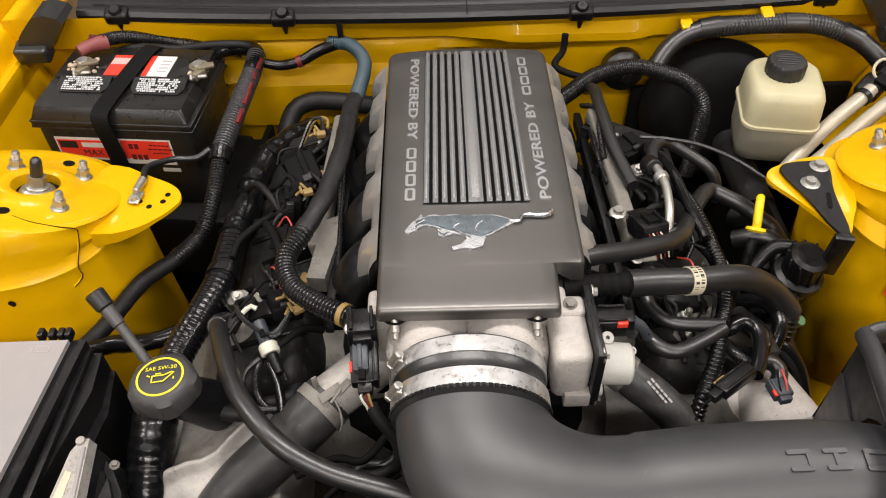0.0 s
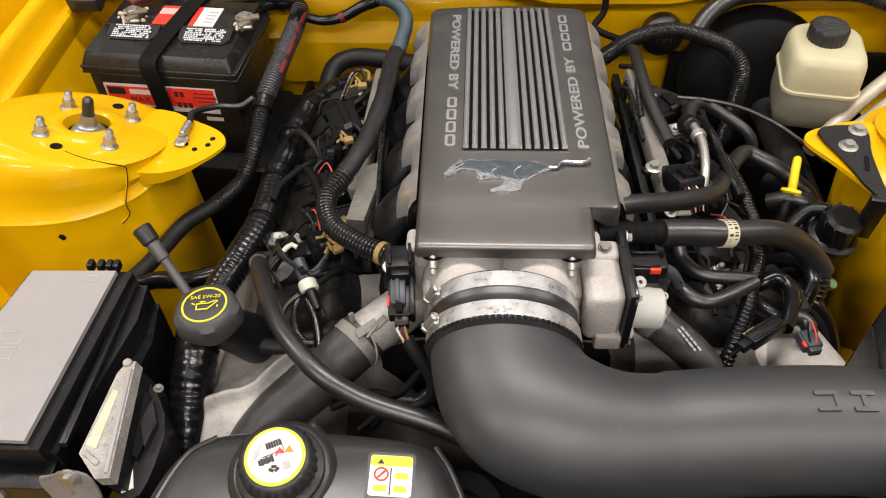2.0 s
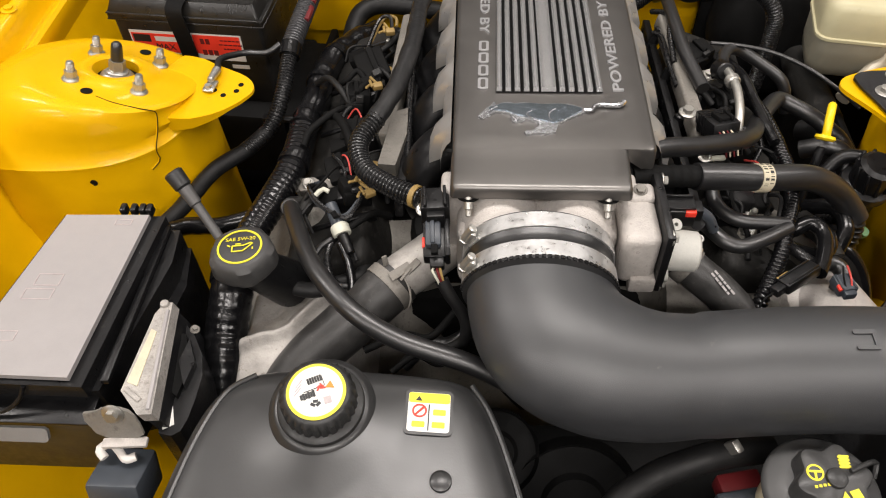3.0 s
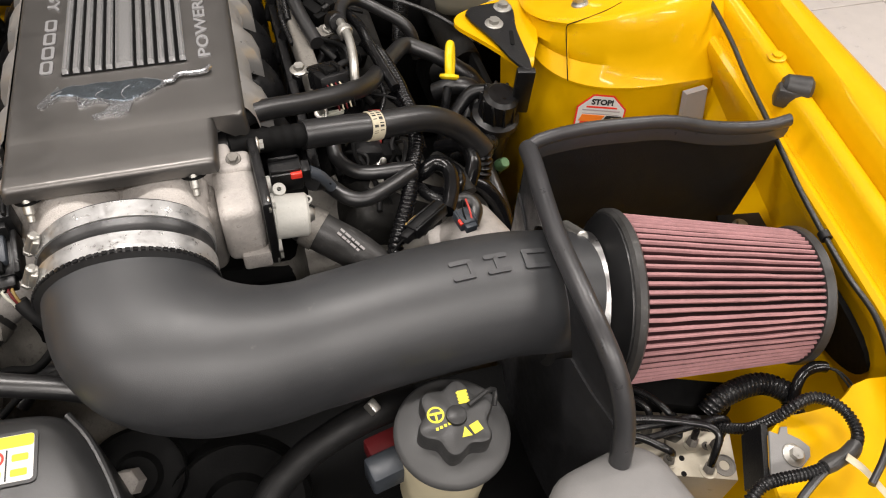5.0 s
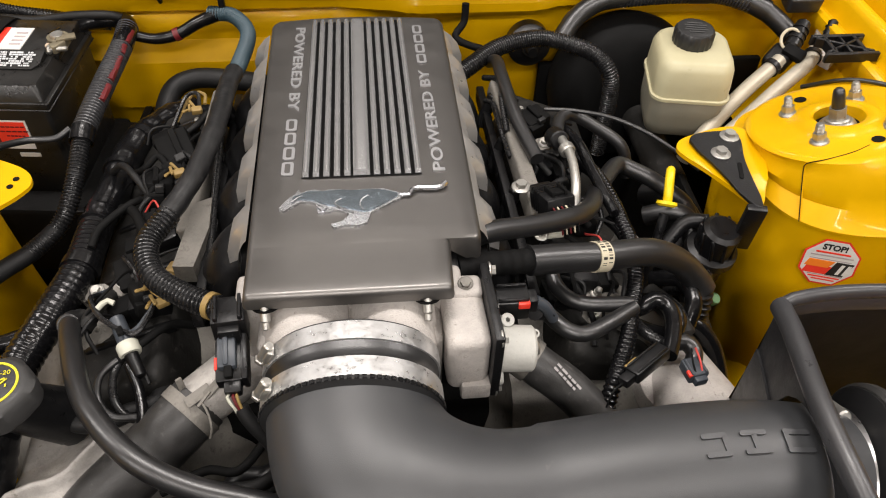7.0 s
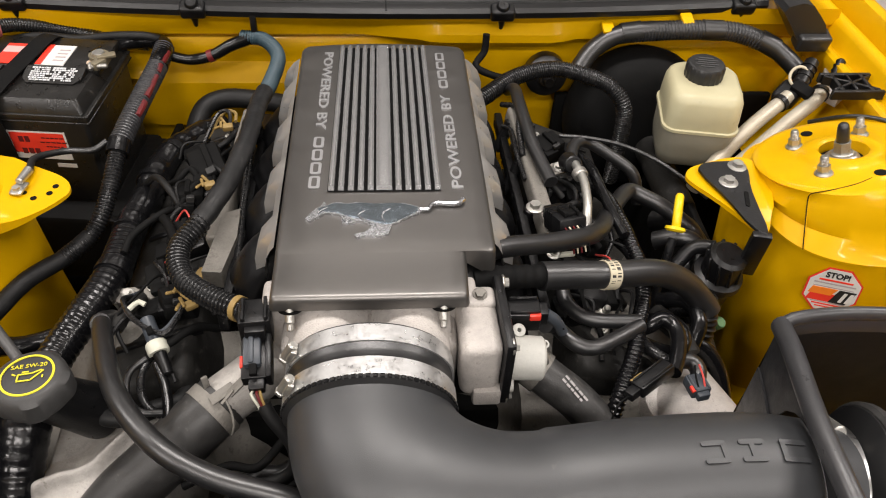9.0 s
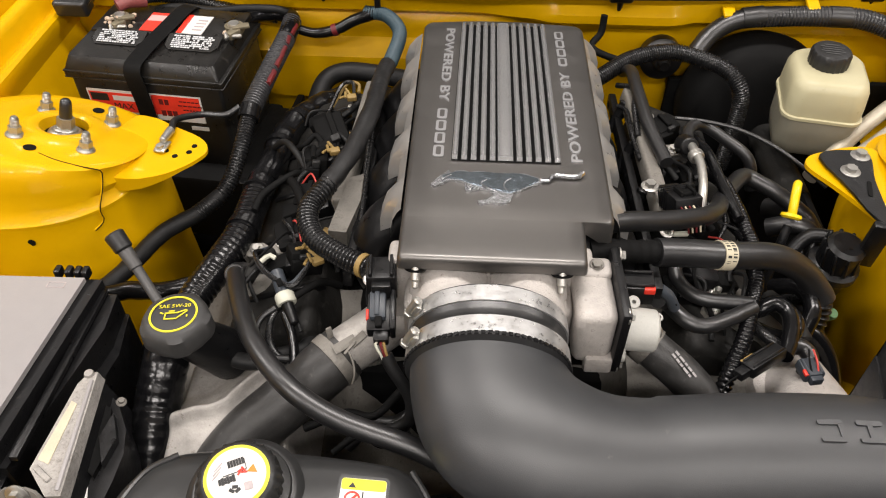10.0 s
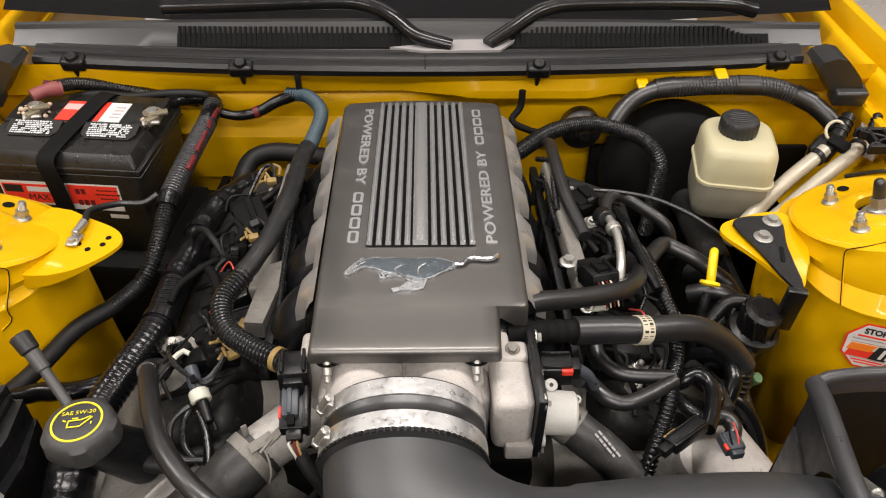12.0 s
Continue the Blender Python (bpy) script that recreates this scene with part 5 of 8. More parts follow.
def control_module():
    at = thing("control_module", "aluminium engine control module on a bracket", "control module", (-0.39, 0.37, 0.76))

    def slope(bm):
        for v in bm.verts:
            v.co.x -= (v.co.z - 0.93) * 0.28
        return bm
    part("top_plate", slope(prism([(-0.401, 0.326), (-0.378, 0.302), (-0.365, 0.303), (-0.380, 0.428), (-0.388, 0.427), (-0.394, 0.414)], 0.916, 0.928, 0.003, 2)), dull_cast, at, "bare aluminium edge")
    part("body", slope(prism([(-0.399, 0.327), (-0.378, 0.304), (-0.366, 0.305), (-0.381, 0.426), (-0.388, 0.425), (-0.393, 0.412)], 0.80, 0.9165, 0.001, 1)), black, at, "black module body")
    part("edge_label", slope(prism([(-0.3975, 0.335), (-0.3865, 0.331), (-0.3855, 0.392), (-0.3915, 0.395)], 0.926, 0.9288, 0.0004, 1)), paper, at, "yellowed label on the edge")
    part("edge_rib", slope(box((0.0035, 0.112, 0.004), (-0.3755, 0.363, 0.928), (0, 0, 6.5), bevel=0.001)), lid_grey, at)
    part("edge_step", slope(box((0.021, 0.005, 0.004), (-0.388, 0.322, 0.928), (0, 0, -35), bevel=0.001)), dull_cast, at)
    part("corner_lug", lathe([(0, 0.003), (0.004, 0.003), (0.0048, 0.001), (0.0048, -0.01), (0, -0.01)], (-0.3865, 0.425, 0.928), seg=16), dull_cast, at, "round corner lug")
    part("case", prism(soften([(-0.385, 0.425), (-0.368, 0.421), (-0.340, 0.375), (-0.341, 0.320), (-0.348, 0.296), (-0.372, 0.300)], 1)[::-1], 0.76, 0.898, 0.004, 3), black, at, "black module case")
    part("case_step", prism([(-0.378, 0.41), (-0.366, 0.405), (-0.353, 0.37), (-0.357, 0.335), (-0.372, 0.345)][::-1], 0.89, 0.904, 0.002, 2), dull_black, at, "raised black step")
    part("connector_rim", prism([(-0.360, 0.398), (-0.348, 0.372), (-0.352, 0.345), (-0.364, 0.372)][::-1], 0.89, 0.9075, 0.002, 2), black, at)
    mark = part("sticker", slab([(-0.016, -0.006), (0.016, -0.008), (0.014, 0.003), (-0.010, 0.005)], 0.0008, frame_of((-0.362, 0.320, 0.8985), (0.4, -0.92, -0.03), (0.9, 0.4, -0.1)), 0), white, at, "small white sticker")
    part("red_print", slab([(0.002, -0.005), (0.013, -0.006), (0.012, -0.001), (0.002, 0.001)], 0.0012, frame_of((-0.362, 0.320, 0.8985), (0.4, -0.92, -0.03), (0.9, 0.4, -0.1)), 0), red, mark)
    piece("case_bolt", SMALL_BOLT, at, axis_frame((-0.370, 0.333, 0.905), (0.3, -0.2, 1)))
    piece("case_bolt", hex_bolt(0.003, 0.003, dirty_cast), at, axis_frame((-0.362, 0.416, 0.897), (0.3, 0, 1)))
    face = frame_of((-0.405, 0.298, 0.915), (1, 0, 0), (0, 0.35, 1))
    part("bracket", prism(soften([(-0.027, 0.013), (-0.010, 0.016), (-0.004, 0.021), (0.018, 0.021), (0.027, 0.008), (0.030, -0.016), (-0.012, -0.018)], 1), -0.0015, 0.0015, 0.0006, 1, face), dirty_cast, at, "plain steel bracket")
    part("bracket_lip", box((0.042, 0.010, 0.005), (-0.394, 0.288, 0.899), (0, 0, 4), bevel=0.0015), cast, at)
    piece("bolt", BOLT, at, axis_frame((-0.399, 0.3015, 0.93), (0, -1, 0.35)))
    con = part("connector", box((0.05, 0.05, 0.04), (-0.402, 0.268, 0.858), (-20, 0, 0), bevel=0.004), slate, at, "dark grey connector")
    part("lever", sweep(spline([(-0.416, 0.279, 0.884), (-0.423, 0.287, 0.886), (-0.413, 0.292, 0.888), (-0.404, 0.286, 0.888), (-0.395, 0.278, 0.886), (-0.386, 0.281, 0.886)], 0.003), lambda i, n, a: (0.0042 * math.cos(a), 0.0025 * math.sin(a)), 10), lever_white, con, "pale connector lever")
    return at


control_module()


def oil_cap():
    at = thing("oil_filler_cap", "black oil filler cap with a yellow ring and symbol", "oil cap", (-0.312, 0.465, 0.88))
    n = Vector((-0.03, 0.03, 1)).normalized()
    c = Vector((-0.311, 0.471, 0.966))

    def knurl(a, r, h):
        return 0.0022 * max(0.0, math.cos(5 * a + 0.6)) ** 0.5 if r > 0.0265 and h < -0.003 else 0
    cap = part("cap", lathe([(0, 0), (0.0255, 0), (0.0285, -0.0015), (0.0315, -0.006), (0.0325, -0.022), (0.031, -0.026), (0.02, -0.027), (0, -0.027)], c, n, 60, wave=knurl), cap_dusty, at, "dusty black plastic cap")
    m = frame_of(c, (1, 0.12, 0.03), Vector((-0.12, 1, -0.03)))
    m.translation = c + n * 0.0004
    part("ring", lathe([(0.0208, 0), (0.0228, 0), (0.0228, 0.0008), (0.0208, 0.0008)], c, n, 48), yellow_print, cap, "yellow printed ring")
    text_mesh("SAE 5W-20", 0.0061, 0.0002, m @ pose(0, 0.008, 0.0004) @ Matrix.Diagonal((1.05, 1, 1, 1)), yellow_print, cap, align="CENTER")
    bm = bmesh.new()
    can = [(-0.008, 0.002), (0.004, 0.002), (0.012, 0.005), (0.014, 0.004), (0.004, -0.006), (-0.008, -0.006)]
    for a, b in zip(can, can[1:] + can[:1]):
        d = Vector((b[0] - a[0], b[1] - a[1], 0))
        box((d.length + 0.001, 0.0014, 0.0006), ((a[0] + b[0]) / 2, (a[1] + b[1]) / 2 - 0.001, 0.0006), (0, 0, math.degrees(math.atan2(d.y, d.x))), bevel=0, bm=bm)
    box((0.006, 0.0014, 0.0006), (-0.002, 0.0035, 0.0006), bevel=0, bm=bm)
    box((0.004, 0.0014, 0.0006), (-0.012, 0.0015, 0.0006), (0, 0, 150), bevel=0, bm=bm)
    box((0.0014, 0.003, 0.0006), (0.0145, -0.004, 0.0006), bevel=0, bm=bm)
    bmesh.ops.transform(bm, matrix=m @ Matrix.Diagonal((0.92, 0.92, 1, 1)), verts=bm.verts[:])
    part("can_symbol", bm, yellow_print, cap, "yellow oil can symbol")
    part("filler_neck", rod(c - n * 0.026, c + Vector((0.03, 0.03, -0.10)), 0.021, 0.027), black, at, "black filler neck")
    return at


oil_cap()


def dipsticks():
    at = thing("transmission_dipstick", "black capped dipstick in a grey metal tube", "dipstick", (-0.39, 0.55, 0.8))
    a, b, c = Vector((-0.428, 0.608, 0.935)), Vector((-0.407, 0.590, 0.912)), Vector((-0.335, 0.52, 0.83))
    part("grip", rod(a, a.lerp(b, 0.62), 0.0115, 0.0105, 16, 0.002), cap_black, at, "black plastic grip")
    part("collar", rod(a.lerp(b, 0.6), b.lerp(c, 0.08), 0.0085, 0.0075, 16), tube_grey, at)
    part("tube", rod(b, c, 0.0058, 0.0058), tube_grey, at)
    at = thing("oil_dipstick", "bright yellow looped oil dipstick handle", "dipstick", (0.355, 0.73, 0.8))
    u, w = Vector((0.008, 0.030, 0.022)) * 0.52, Vector((0.0032, 0.0042, -0.0072))
    mid = Vector((0.3535, 0.729, 0.917))
    loop = [mid + u * math.sin(2 * math.pi * i / 24) + w * math.cos(2 * math.pi * i / 24) for i in range(25)]
    part("handle", sweep([Vector(p) for p in loop], lambda i, n, q: (0.0052 * math.cos(q), 0.0052 * math.sin(q)), 10), yellow_plastic, at, "looped yellow handle")
    part("collar", lathe([(0, 0), (0.0095, 0), (0.0125, 0.0025), (0.0115, 0.006), (0, 0.007)], (0.348, 0.711, 0.902), (0.2, 0.6, 0.7), 24), yellow_plastic, at)
    part("tube", hose([(0.345, 0.704, 0.897), (0.338, 0.69, 0.87), (0.325, 0.66, 0.80)], 0.0055, 10), black, at)


dipsticks()


# ---- front: coolant bottle, power steering bottle ----
def coolant_bottle():
    at = thing("coolant_bottle", "black plastic coolant bottle with a large screw cap", "coolant bottle", (-0.18, 0.26, 0.75))
    plan = [(-0.345, 0.05), (-0.335, 0.20), (-0.322, 0.285), (-0.306, 0.328), (-0.276, 0.350), (-0.22, 0.353), (-0.10, 0.348), (-0.07, 0.338), (-0.052, 0.31), (-0.035, 0.26), (-0.02, 0.20), (-0.015, 0.05)]
    plan, mid = soften([(x, y - 0.006) for x, y in plan]), Vector((-0.19, 0.20))

    def top(x, y):
        return 0.9555 + 0.0135 * math.exp(-((x + 0.2) ** 2 + (y - 0.288) ** 2) / 0.0034) - 0.10 * max(0.0, x + 0.075) + 0.003 * math.sin(22 * x + 1.0) * math.sin(16 * y)
    rows = []
    for inset, down in ((0, 0.24), (0, 0.032), (0.0012, 0.0215), (0.0045, 0.0125), (0.0105, 0.0058), (0.018, 0.0020), (0.028, 0.0004), (0.042, 0.0), (0.062, 0), (0.08, 0), (0.10, 0), (0.125, 0), (0.15, 0)):
        row = []
        for x, y in plan:
            d = Vector((x, y)) - mid
            q = mid + d * max(0.03, 1 - inset / d.length)
            row.append(Vector((q.x, q.y, top(q.x, q.y) - down)))
        rows.append(row)
    bm = skin(rows, closed=True)
    bmesh.ops.holes_fill(bm, edges=[e for e in bm.edges if e.is_boundary], sides=0)
    part("bottle", bm, bottle_black, at, "black moulded bottle", 70)
    part("hump", lathe([(0.046, -0.036), (0.041, -0.029), (0.0385, -0.0275), (0.034, -0.027), (0, -0.027)], (-0.2, 0.2905, 1.0), (0.02, -0.12, 1), 48), bottle_black, at, "moulded filler shoulder")
    part("edge_seam", hose([(x, y, top(x, y) - 0.012) for x, y in ((-0.074, 0.331), (-0.058, 0.306), (-0.041, 0.26), (-0.027, 0.20), (-0.022, 0.1))], 0.0028, 8), bottle_black, at)
    part("seam", hose([(x, y, top(x, y) - 0.004) for x, y in ((-0.326, 0.12), (-0.319, 0.20), (-0.308, 0.27), (-0.292, 0.315), (-0.268, 0.333))], 0.0028, 8), bottle_black, at)
    n = Vector((0.02, -0.12, 1)).normalized()
    c = Vector((-0.2, 0.2905, 1.0))

    def grip(a, r, h):
        return 0.0018 if r > 0.0285 and h < -0.004 and math.cos(26 * a) > 0 else 0
    cap = part("cap", lathe([(0, 0), (0.0255, 0), (0.0282, -0.002), (0.0298, -0.006), (0.0303, -0.024), (0.026, -0.026), (0, -0.026)], c, n, 104, wave=grip), cap_black, at, "ridged black screw cap")
    part("collar", lathe([(0.026, -0.03), (0.036, -0.03), (0.0373, -0.027), (0.0364, -0.023), (0.032, -0.02), (0.026, -0.02)], c, n, 48), cap_black, at)
    part("disc_rim", lathe([(0, 0), (0.0245, 0), (0.0245, 0.0006), (0, 0.0006)], c, n, 48), yellow_print, cap, "yellow rim of the sticker")
    disc = part("disc", lathe([(0, 0), (0.0218, 0), (0.0218, 0.0012), (0, 0.0012)], c, n, 48), white, cap, "white warning sticker")
    m = frame_of(c + n * 0.0013, (1, 0, -0.02), (0, 1, 0.12)) @ Matrix.Diagonal((0.88, 0.88, 1, 1))
    bm = bmesh.new()
    for k in range(6):
        box((0.0021, 0.0062, 0.0004), (-0.0085 + 0.0024 * k * 0.9, 0.0085 + 0.0024 * k * 0.42, 0.0002), (0, 0, 25), bevel=0, bm=bm)
        box((0.0023, 0.0066 if k % 2 else 0.0052, 0.0004), (-0.0125 + 0.0024 * k * 0.9, -0.0075 + 0.0024 * k * 0.42, 0.0002), (0, 0, 25), bevel=0, bm=bm)
    box((0.020, 0.0007, 0.0004), (-0.002, 0.002, 0.0002), (0, 0, 25), bevel=0, bm=bm)
    box((0.0007, 0.010, 0.0004), (0.005, 0.011, 0.0002), (0, 0, 25), bevel=0, bm=bm)
    for x, y, q in ((0.001, -0.010, 10), (0.004, -0.0125, 50), (-0.001, -0.0135, -20)):
        box((0.0048, 0.0028, 0.0004), (x, y, 0.0002), (0, 0, q), bevel=0, bm=bm)
    bmesh.ops.transform(bm, matrix=m, verts=bm.verts[:])
    part("print", bm, label_black, disc)
    bm = slab([(0.008, 0.004), (0.017, 0.004), (0.012, 0.011)], 0.0004, m, 0)
    part("warning_triangle", bm, orange, disc)
    bm = bmesh.new()
    for x, y, q in ((0.0025, 0.005, 40), (0.0045, 0.006, -40), (0.006, 0.0035, 10), (0.002, 0.0025, 70)):
        box((0.0052, 0.0016, 0.0004), (x, y, 0.0003), (0, 0, q), bevel=0, bm=bm)
    bmesh.ops.transform(bm, matrix=m, verts=bm.verts[:])
    part("red_print", bm, red, disc)
    bm = bmesh.new()
    for y in (0.006, 0.002, -0.002):
        box((0.010, 0.0008, 0.0004), (-0.017, y, 0.0002), (0, 0, 60), bevel=0, bm=bm)
    box((0.007, 0.007, 0.0004), (0.012, -0.008, 0.0002), (0, 0, 20), bevel=0, bm=bm)
    bmesh.ops.transform(bm, matrix=m, verts=bm.verts[:])
    part("grey_print", bm, grey_text, disc)
    # square warning label
    m = frame_of((-0.110, 0.2955, top(-0.110, 0.2955) + 0.0007), (1, 0, (top(-0.10, 0.2955) - top(-0.12, 0.2955)) / 0.02), (0, 1, (top(-0.11, 0.305) - top(-0.11, 0.285)) / 0.02)) @ Matrix.Diagonal((1, 0.9, 1, 1))
    part("label_frame", slab(rounded(0.041, 0.047, 0.005), 0.0007, m, 0.0005), bottle_black, at, "raised moulded frame")
    lab = part("warning_label", slab(rounded(0.036, 0.041, 0.003), 0.0009, m, 0), white, at, "white and yellow warning label")
    part("yellow_band", slab(rounded(0.0355, 0.0105, 0.002, 2, 0, 0.0148), 0.0012, m, 0), yellow_print, lab)
    bm = bmesh.new()
    slab([(-0.012, 0.0115), (-0.006, 0.0115), (-0.009, 0.0165)], 0.0015, m, 0, bm)
    slab([(-0.0005, -0.019), (0.0005, -0.019), (0.0005, 0.008), (-0.0005, 0.008)], 0.0013, m, 0, bm)
    part("print", bm, label_black, lab)
    ring = lathe([(0.0048, 0), (0.0064, 0), (0.0064, 0.0005), (0.0048, 0.0005)], m @ Vector((-0.008, 0.001, 0.0009)), m.to_3x3() @ Vector((0, 0, 1)), 24)
    slab([(-0.012, -0.0025), (-0.0105, -0.0035), (-0.004, 0.004), (-0.0055, 0.0055)], 0.0014, m, 0, ring)
    part("ban_ring", ring, red, lab, "red prohibition ring")
    bm = bmesh.new()
    for x, y in ((-0.0085, -0.013), (0.0085, -0.013), (0.009, 0.0)):
        slab(rounded(0.011, 0.006, 0.001, 2, x, y), 0.0013, m, 0, bm)
    part("pictogram", bm, yellow_print, lab)
    part("plug", lathe([(0, 0.004), (0.006, 0.004), (0.009, 0.002), (0.009, 0), (0, 0)], (-0.097, 0.236, top(-0.097, 0.236)), seg=20), rubber, at)
    return at


coolant_bottle()


def steering_bottle():
    at = thing("steering_fluid_bottle", "cream fluid bottle with a wide black disc and cap", "fluid bottle", (0.213, 0.245, 0.8))
    c = Vector((0.214, 0.2485, 0.936))
    n = Vector((0.02, -0.05, 1)).normalized()
    part("bottle", lathe([(0, -0.14), (0.034, -0.14), (0.037, -0.12), (0.039, -0.03), (0.041, -0.012), (0.041, -0.008), (0, -0.008)], c, n, 40), cream, at, "cream plastic bottle")
    part("disc", lathe([(0.036, -0.012), (0.0455, -0.011), (0.0475, -0.006), (0.047, -0.002), (0.044, 0.001), (0.03, 0.006), (0.0, 0.008)], c, n, 56), cap_grey, at, "wide black rubber disc")

    def lobes(a, r, h):
        return 0.0035 * math.cos(6 * a + 1.0) * (1 if r > 0.02 else 0)
    cap = part("cap", lathe([(0.022, 0.004), (0.0285, 0.006), (0.0285, 0.022), (0.027, 0.0255), (0.024, 0.027), (0, 0.027)], c, n, 72, wave=lobes), cap_faded, at, "lobed black cap")
    part("hub", lathe([(0.0085, 0.027), (0.008, 0.030), (0.006, 0.031), (0, 0.031)], c, n, 24), cap_black, cap)
    part("tether", hose([c + Vector((0.012, 0.004, 0.03)), c + Vector((0.03, 0.012, 0.03)), c + Vector((0.038, 0.014, 0.022)), c + Vector((0.034, 0.004, 0.018))], 0.0022, 8), cap_black, cap)
    m = frame_of(c + n * 0.0272, (1, -0.02, 0), (0, 1, 0.05))
    def sign(bm):
        bmesh.ops.transform(bm, matrix=m, verts=bm.verts[:])
        part("symbol", bm, yellow_print, cap, "yellow printed symbol")
    bm = lathe([(0.0052, 0), (0.0068, 0), (0.0068, 0.0006), (0.0052, 0.0006)], (-0.0155, 0.004, 0), (0, 0, 1), 24)
    box((0.011, 0.0018, 0.0006), (-0.0155, 0.005, 0.0003), bevel=0, bm=bm)
    box((0.0018, 0.006, 0.0006), (-0.0155, 0.001, 0.0003), bevel=0, bm=bm)
    sign(bm)
    for i in range(4):
        sign(box((0.0022, 0.0022, 0.0006), (-0.017 + 0.0034 * i, -0.0075 + 0.0008 * i, 0.0003), bevel=0))
    bm = box((0.007, 0.011, 0.0006), (0.009, 0.0142, 0.0002), bevel=0)
    for i in range(4):
        box((0.009, 0.0016, 0.0006), (0.009, 0.010 + 0.0028 * i, 0.0003), (0, 0, 5), bevel=0, bm=bm)
    sign(bm)
    sign(slab([(0.0, -0.018), (0.008, -0.018), (0.004, -0.010)], 0.0006, Matrix(), 0))
    sign(box((0.008, 0.008, 0.0006), (0.0125, -0.0125, 0.0003), (0, 0, 20), bevel=0))
    return at


steering_bottle()


# ---- rear right: brake fluid reservoir and booster ----
def brake_reservoir():
    at = thing("brake_reservoir", "cream brake fluid reservoir with a ridged black cap", "reservoir", (0.43, 0.95, 0.82))
    m = pose(0.444, 0.947, 0, 0, 0, -10) @ Matrix.Diagonal((0.9, 0.93, 1, 1))

    def put(bm):
        bmesh.ops.transform(bm, matrix=m, verts=bm.verts[:])
        return bm

    def loft(sections):
        rows = []
        for w, d, r, z, dy in sections:
            rows.append([Vector((x, y + dy, z)) for x, y in rounded(w, d, r, 6)])
        bm = skin(rows, closed=True)
        bmesh.ops.holes_fill(bm, edges=[e for e in bm.edges if e.is_boundary], sides=0)
        return put(bm)
    part("upper", loft([(0.112, 0.112, 0.02, 0.918, 0), (0.1125, 0.1125, 0.022, 0.932, 0), (0.1110, 0.1110, 0.026, 0.955, 0.001), (0.105, 0.105, 0.028, 0.9635, 0.002), (0.092, 0.092, 0.024, 0.968, 0.003)]), cream_tank, at, "cream upper shell")
    part("seam", loft([(0.112, 0.112, 0.02, 0.912, 0), (0.118, 0.118, 0.022, 0.913, 0), (0.118, 0.118, 0.022, 0.917, 0), (0.112, 0.112, 0.02, 0.918, 0)]), cream_tank, at)
    part("lower", loft([(0.085, 0.085, 0.02, 0.842, 0.012), (0.10, 0.10, 0.022, 0.850, 0.008), (0.108, 0.108, 0.022, 0.87, 0.003), (0.111, 0.111, 0.02, 0.912, 0)]), cream_low, at, "fluid-darkened lower shell")
    part("neck", put(lathe([(0.024, 0), (0.024, 0.012), (0, 0.012)], (-0.004, 0.010, 0.958), seg=32)), cream_tank, at)

    def grip(a, r, h):
        return 0.001 if r > 0.027 and math.cos(22 * a) > 0 else 0
    cap = part("cap", put(lathe([(0, 0.0), (0.0275, 0.0), (0.0285, 0.002), (0.0285, 0.018), (0.0265, 0.0215), (0.0235, 0.0222), (0, 0.0215)], (-0.004, 0.010, 0.967), seg=88, wave=grip)), cap_black, at, "black ridged cap")
    bm = bmesh.new()
    for y, w in ((0.012, 0.022), (0.006, 0.034), (0.0, 0.028), (-0.006, 0.034), (-0.012, 0.022)):
        box((w, 0.0026, 0.0006), (-0.004, 0.010 + y, 0.9896), bevel=0, bm=bm)
    part("moulded_print", put(bm), cap_grey, cap, "unreadable moulded print")
    booster = thing("brake_booster", "dull black round brake booster", "brake booster", (0.40, 1.07, 0.7))
    part("drum", lathe([(0, 0.0), (0.05, 0.0), (0.09, -0.004), (0.105, -0.018), (0.113, -0.035), (0.116, -0.05), (0.112, -0.07)], (0.405, 1.03, 0.83), (0.05, -1, 0.2), 56), dull_black, booster)
    part("master_cylinder", rod((0.42, 1.02, 0.80), (0.425, 0.86, 0.80), 0.024), dusty, booster, "dark master cylinder")
    return at


brake_reservoir()


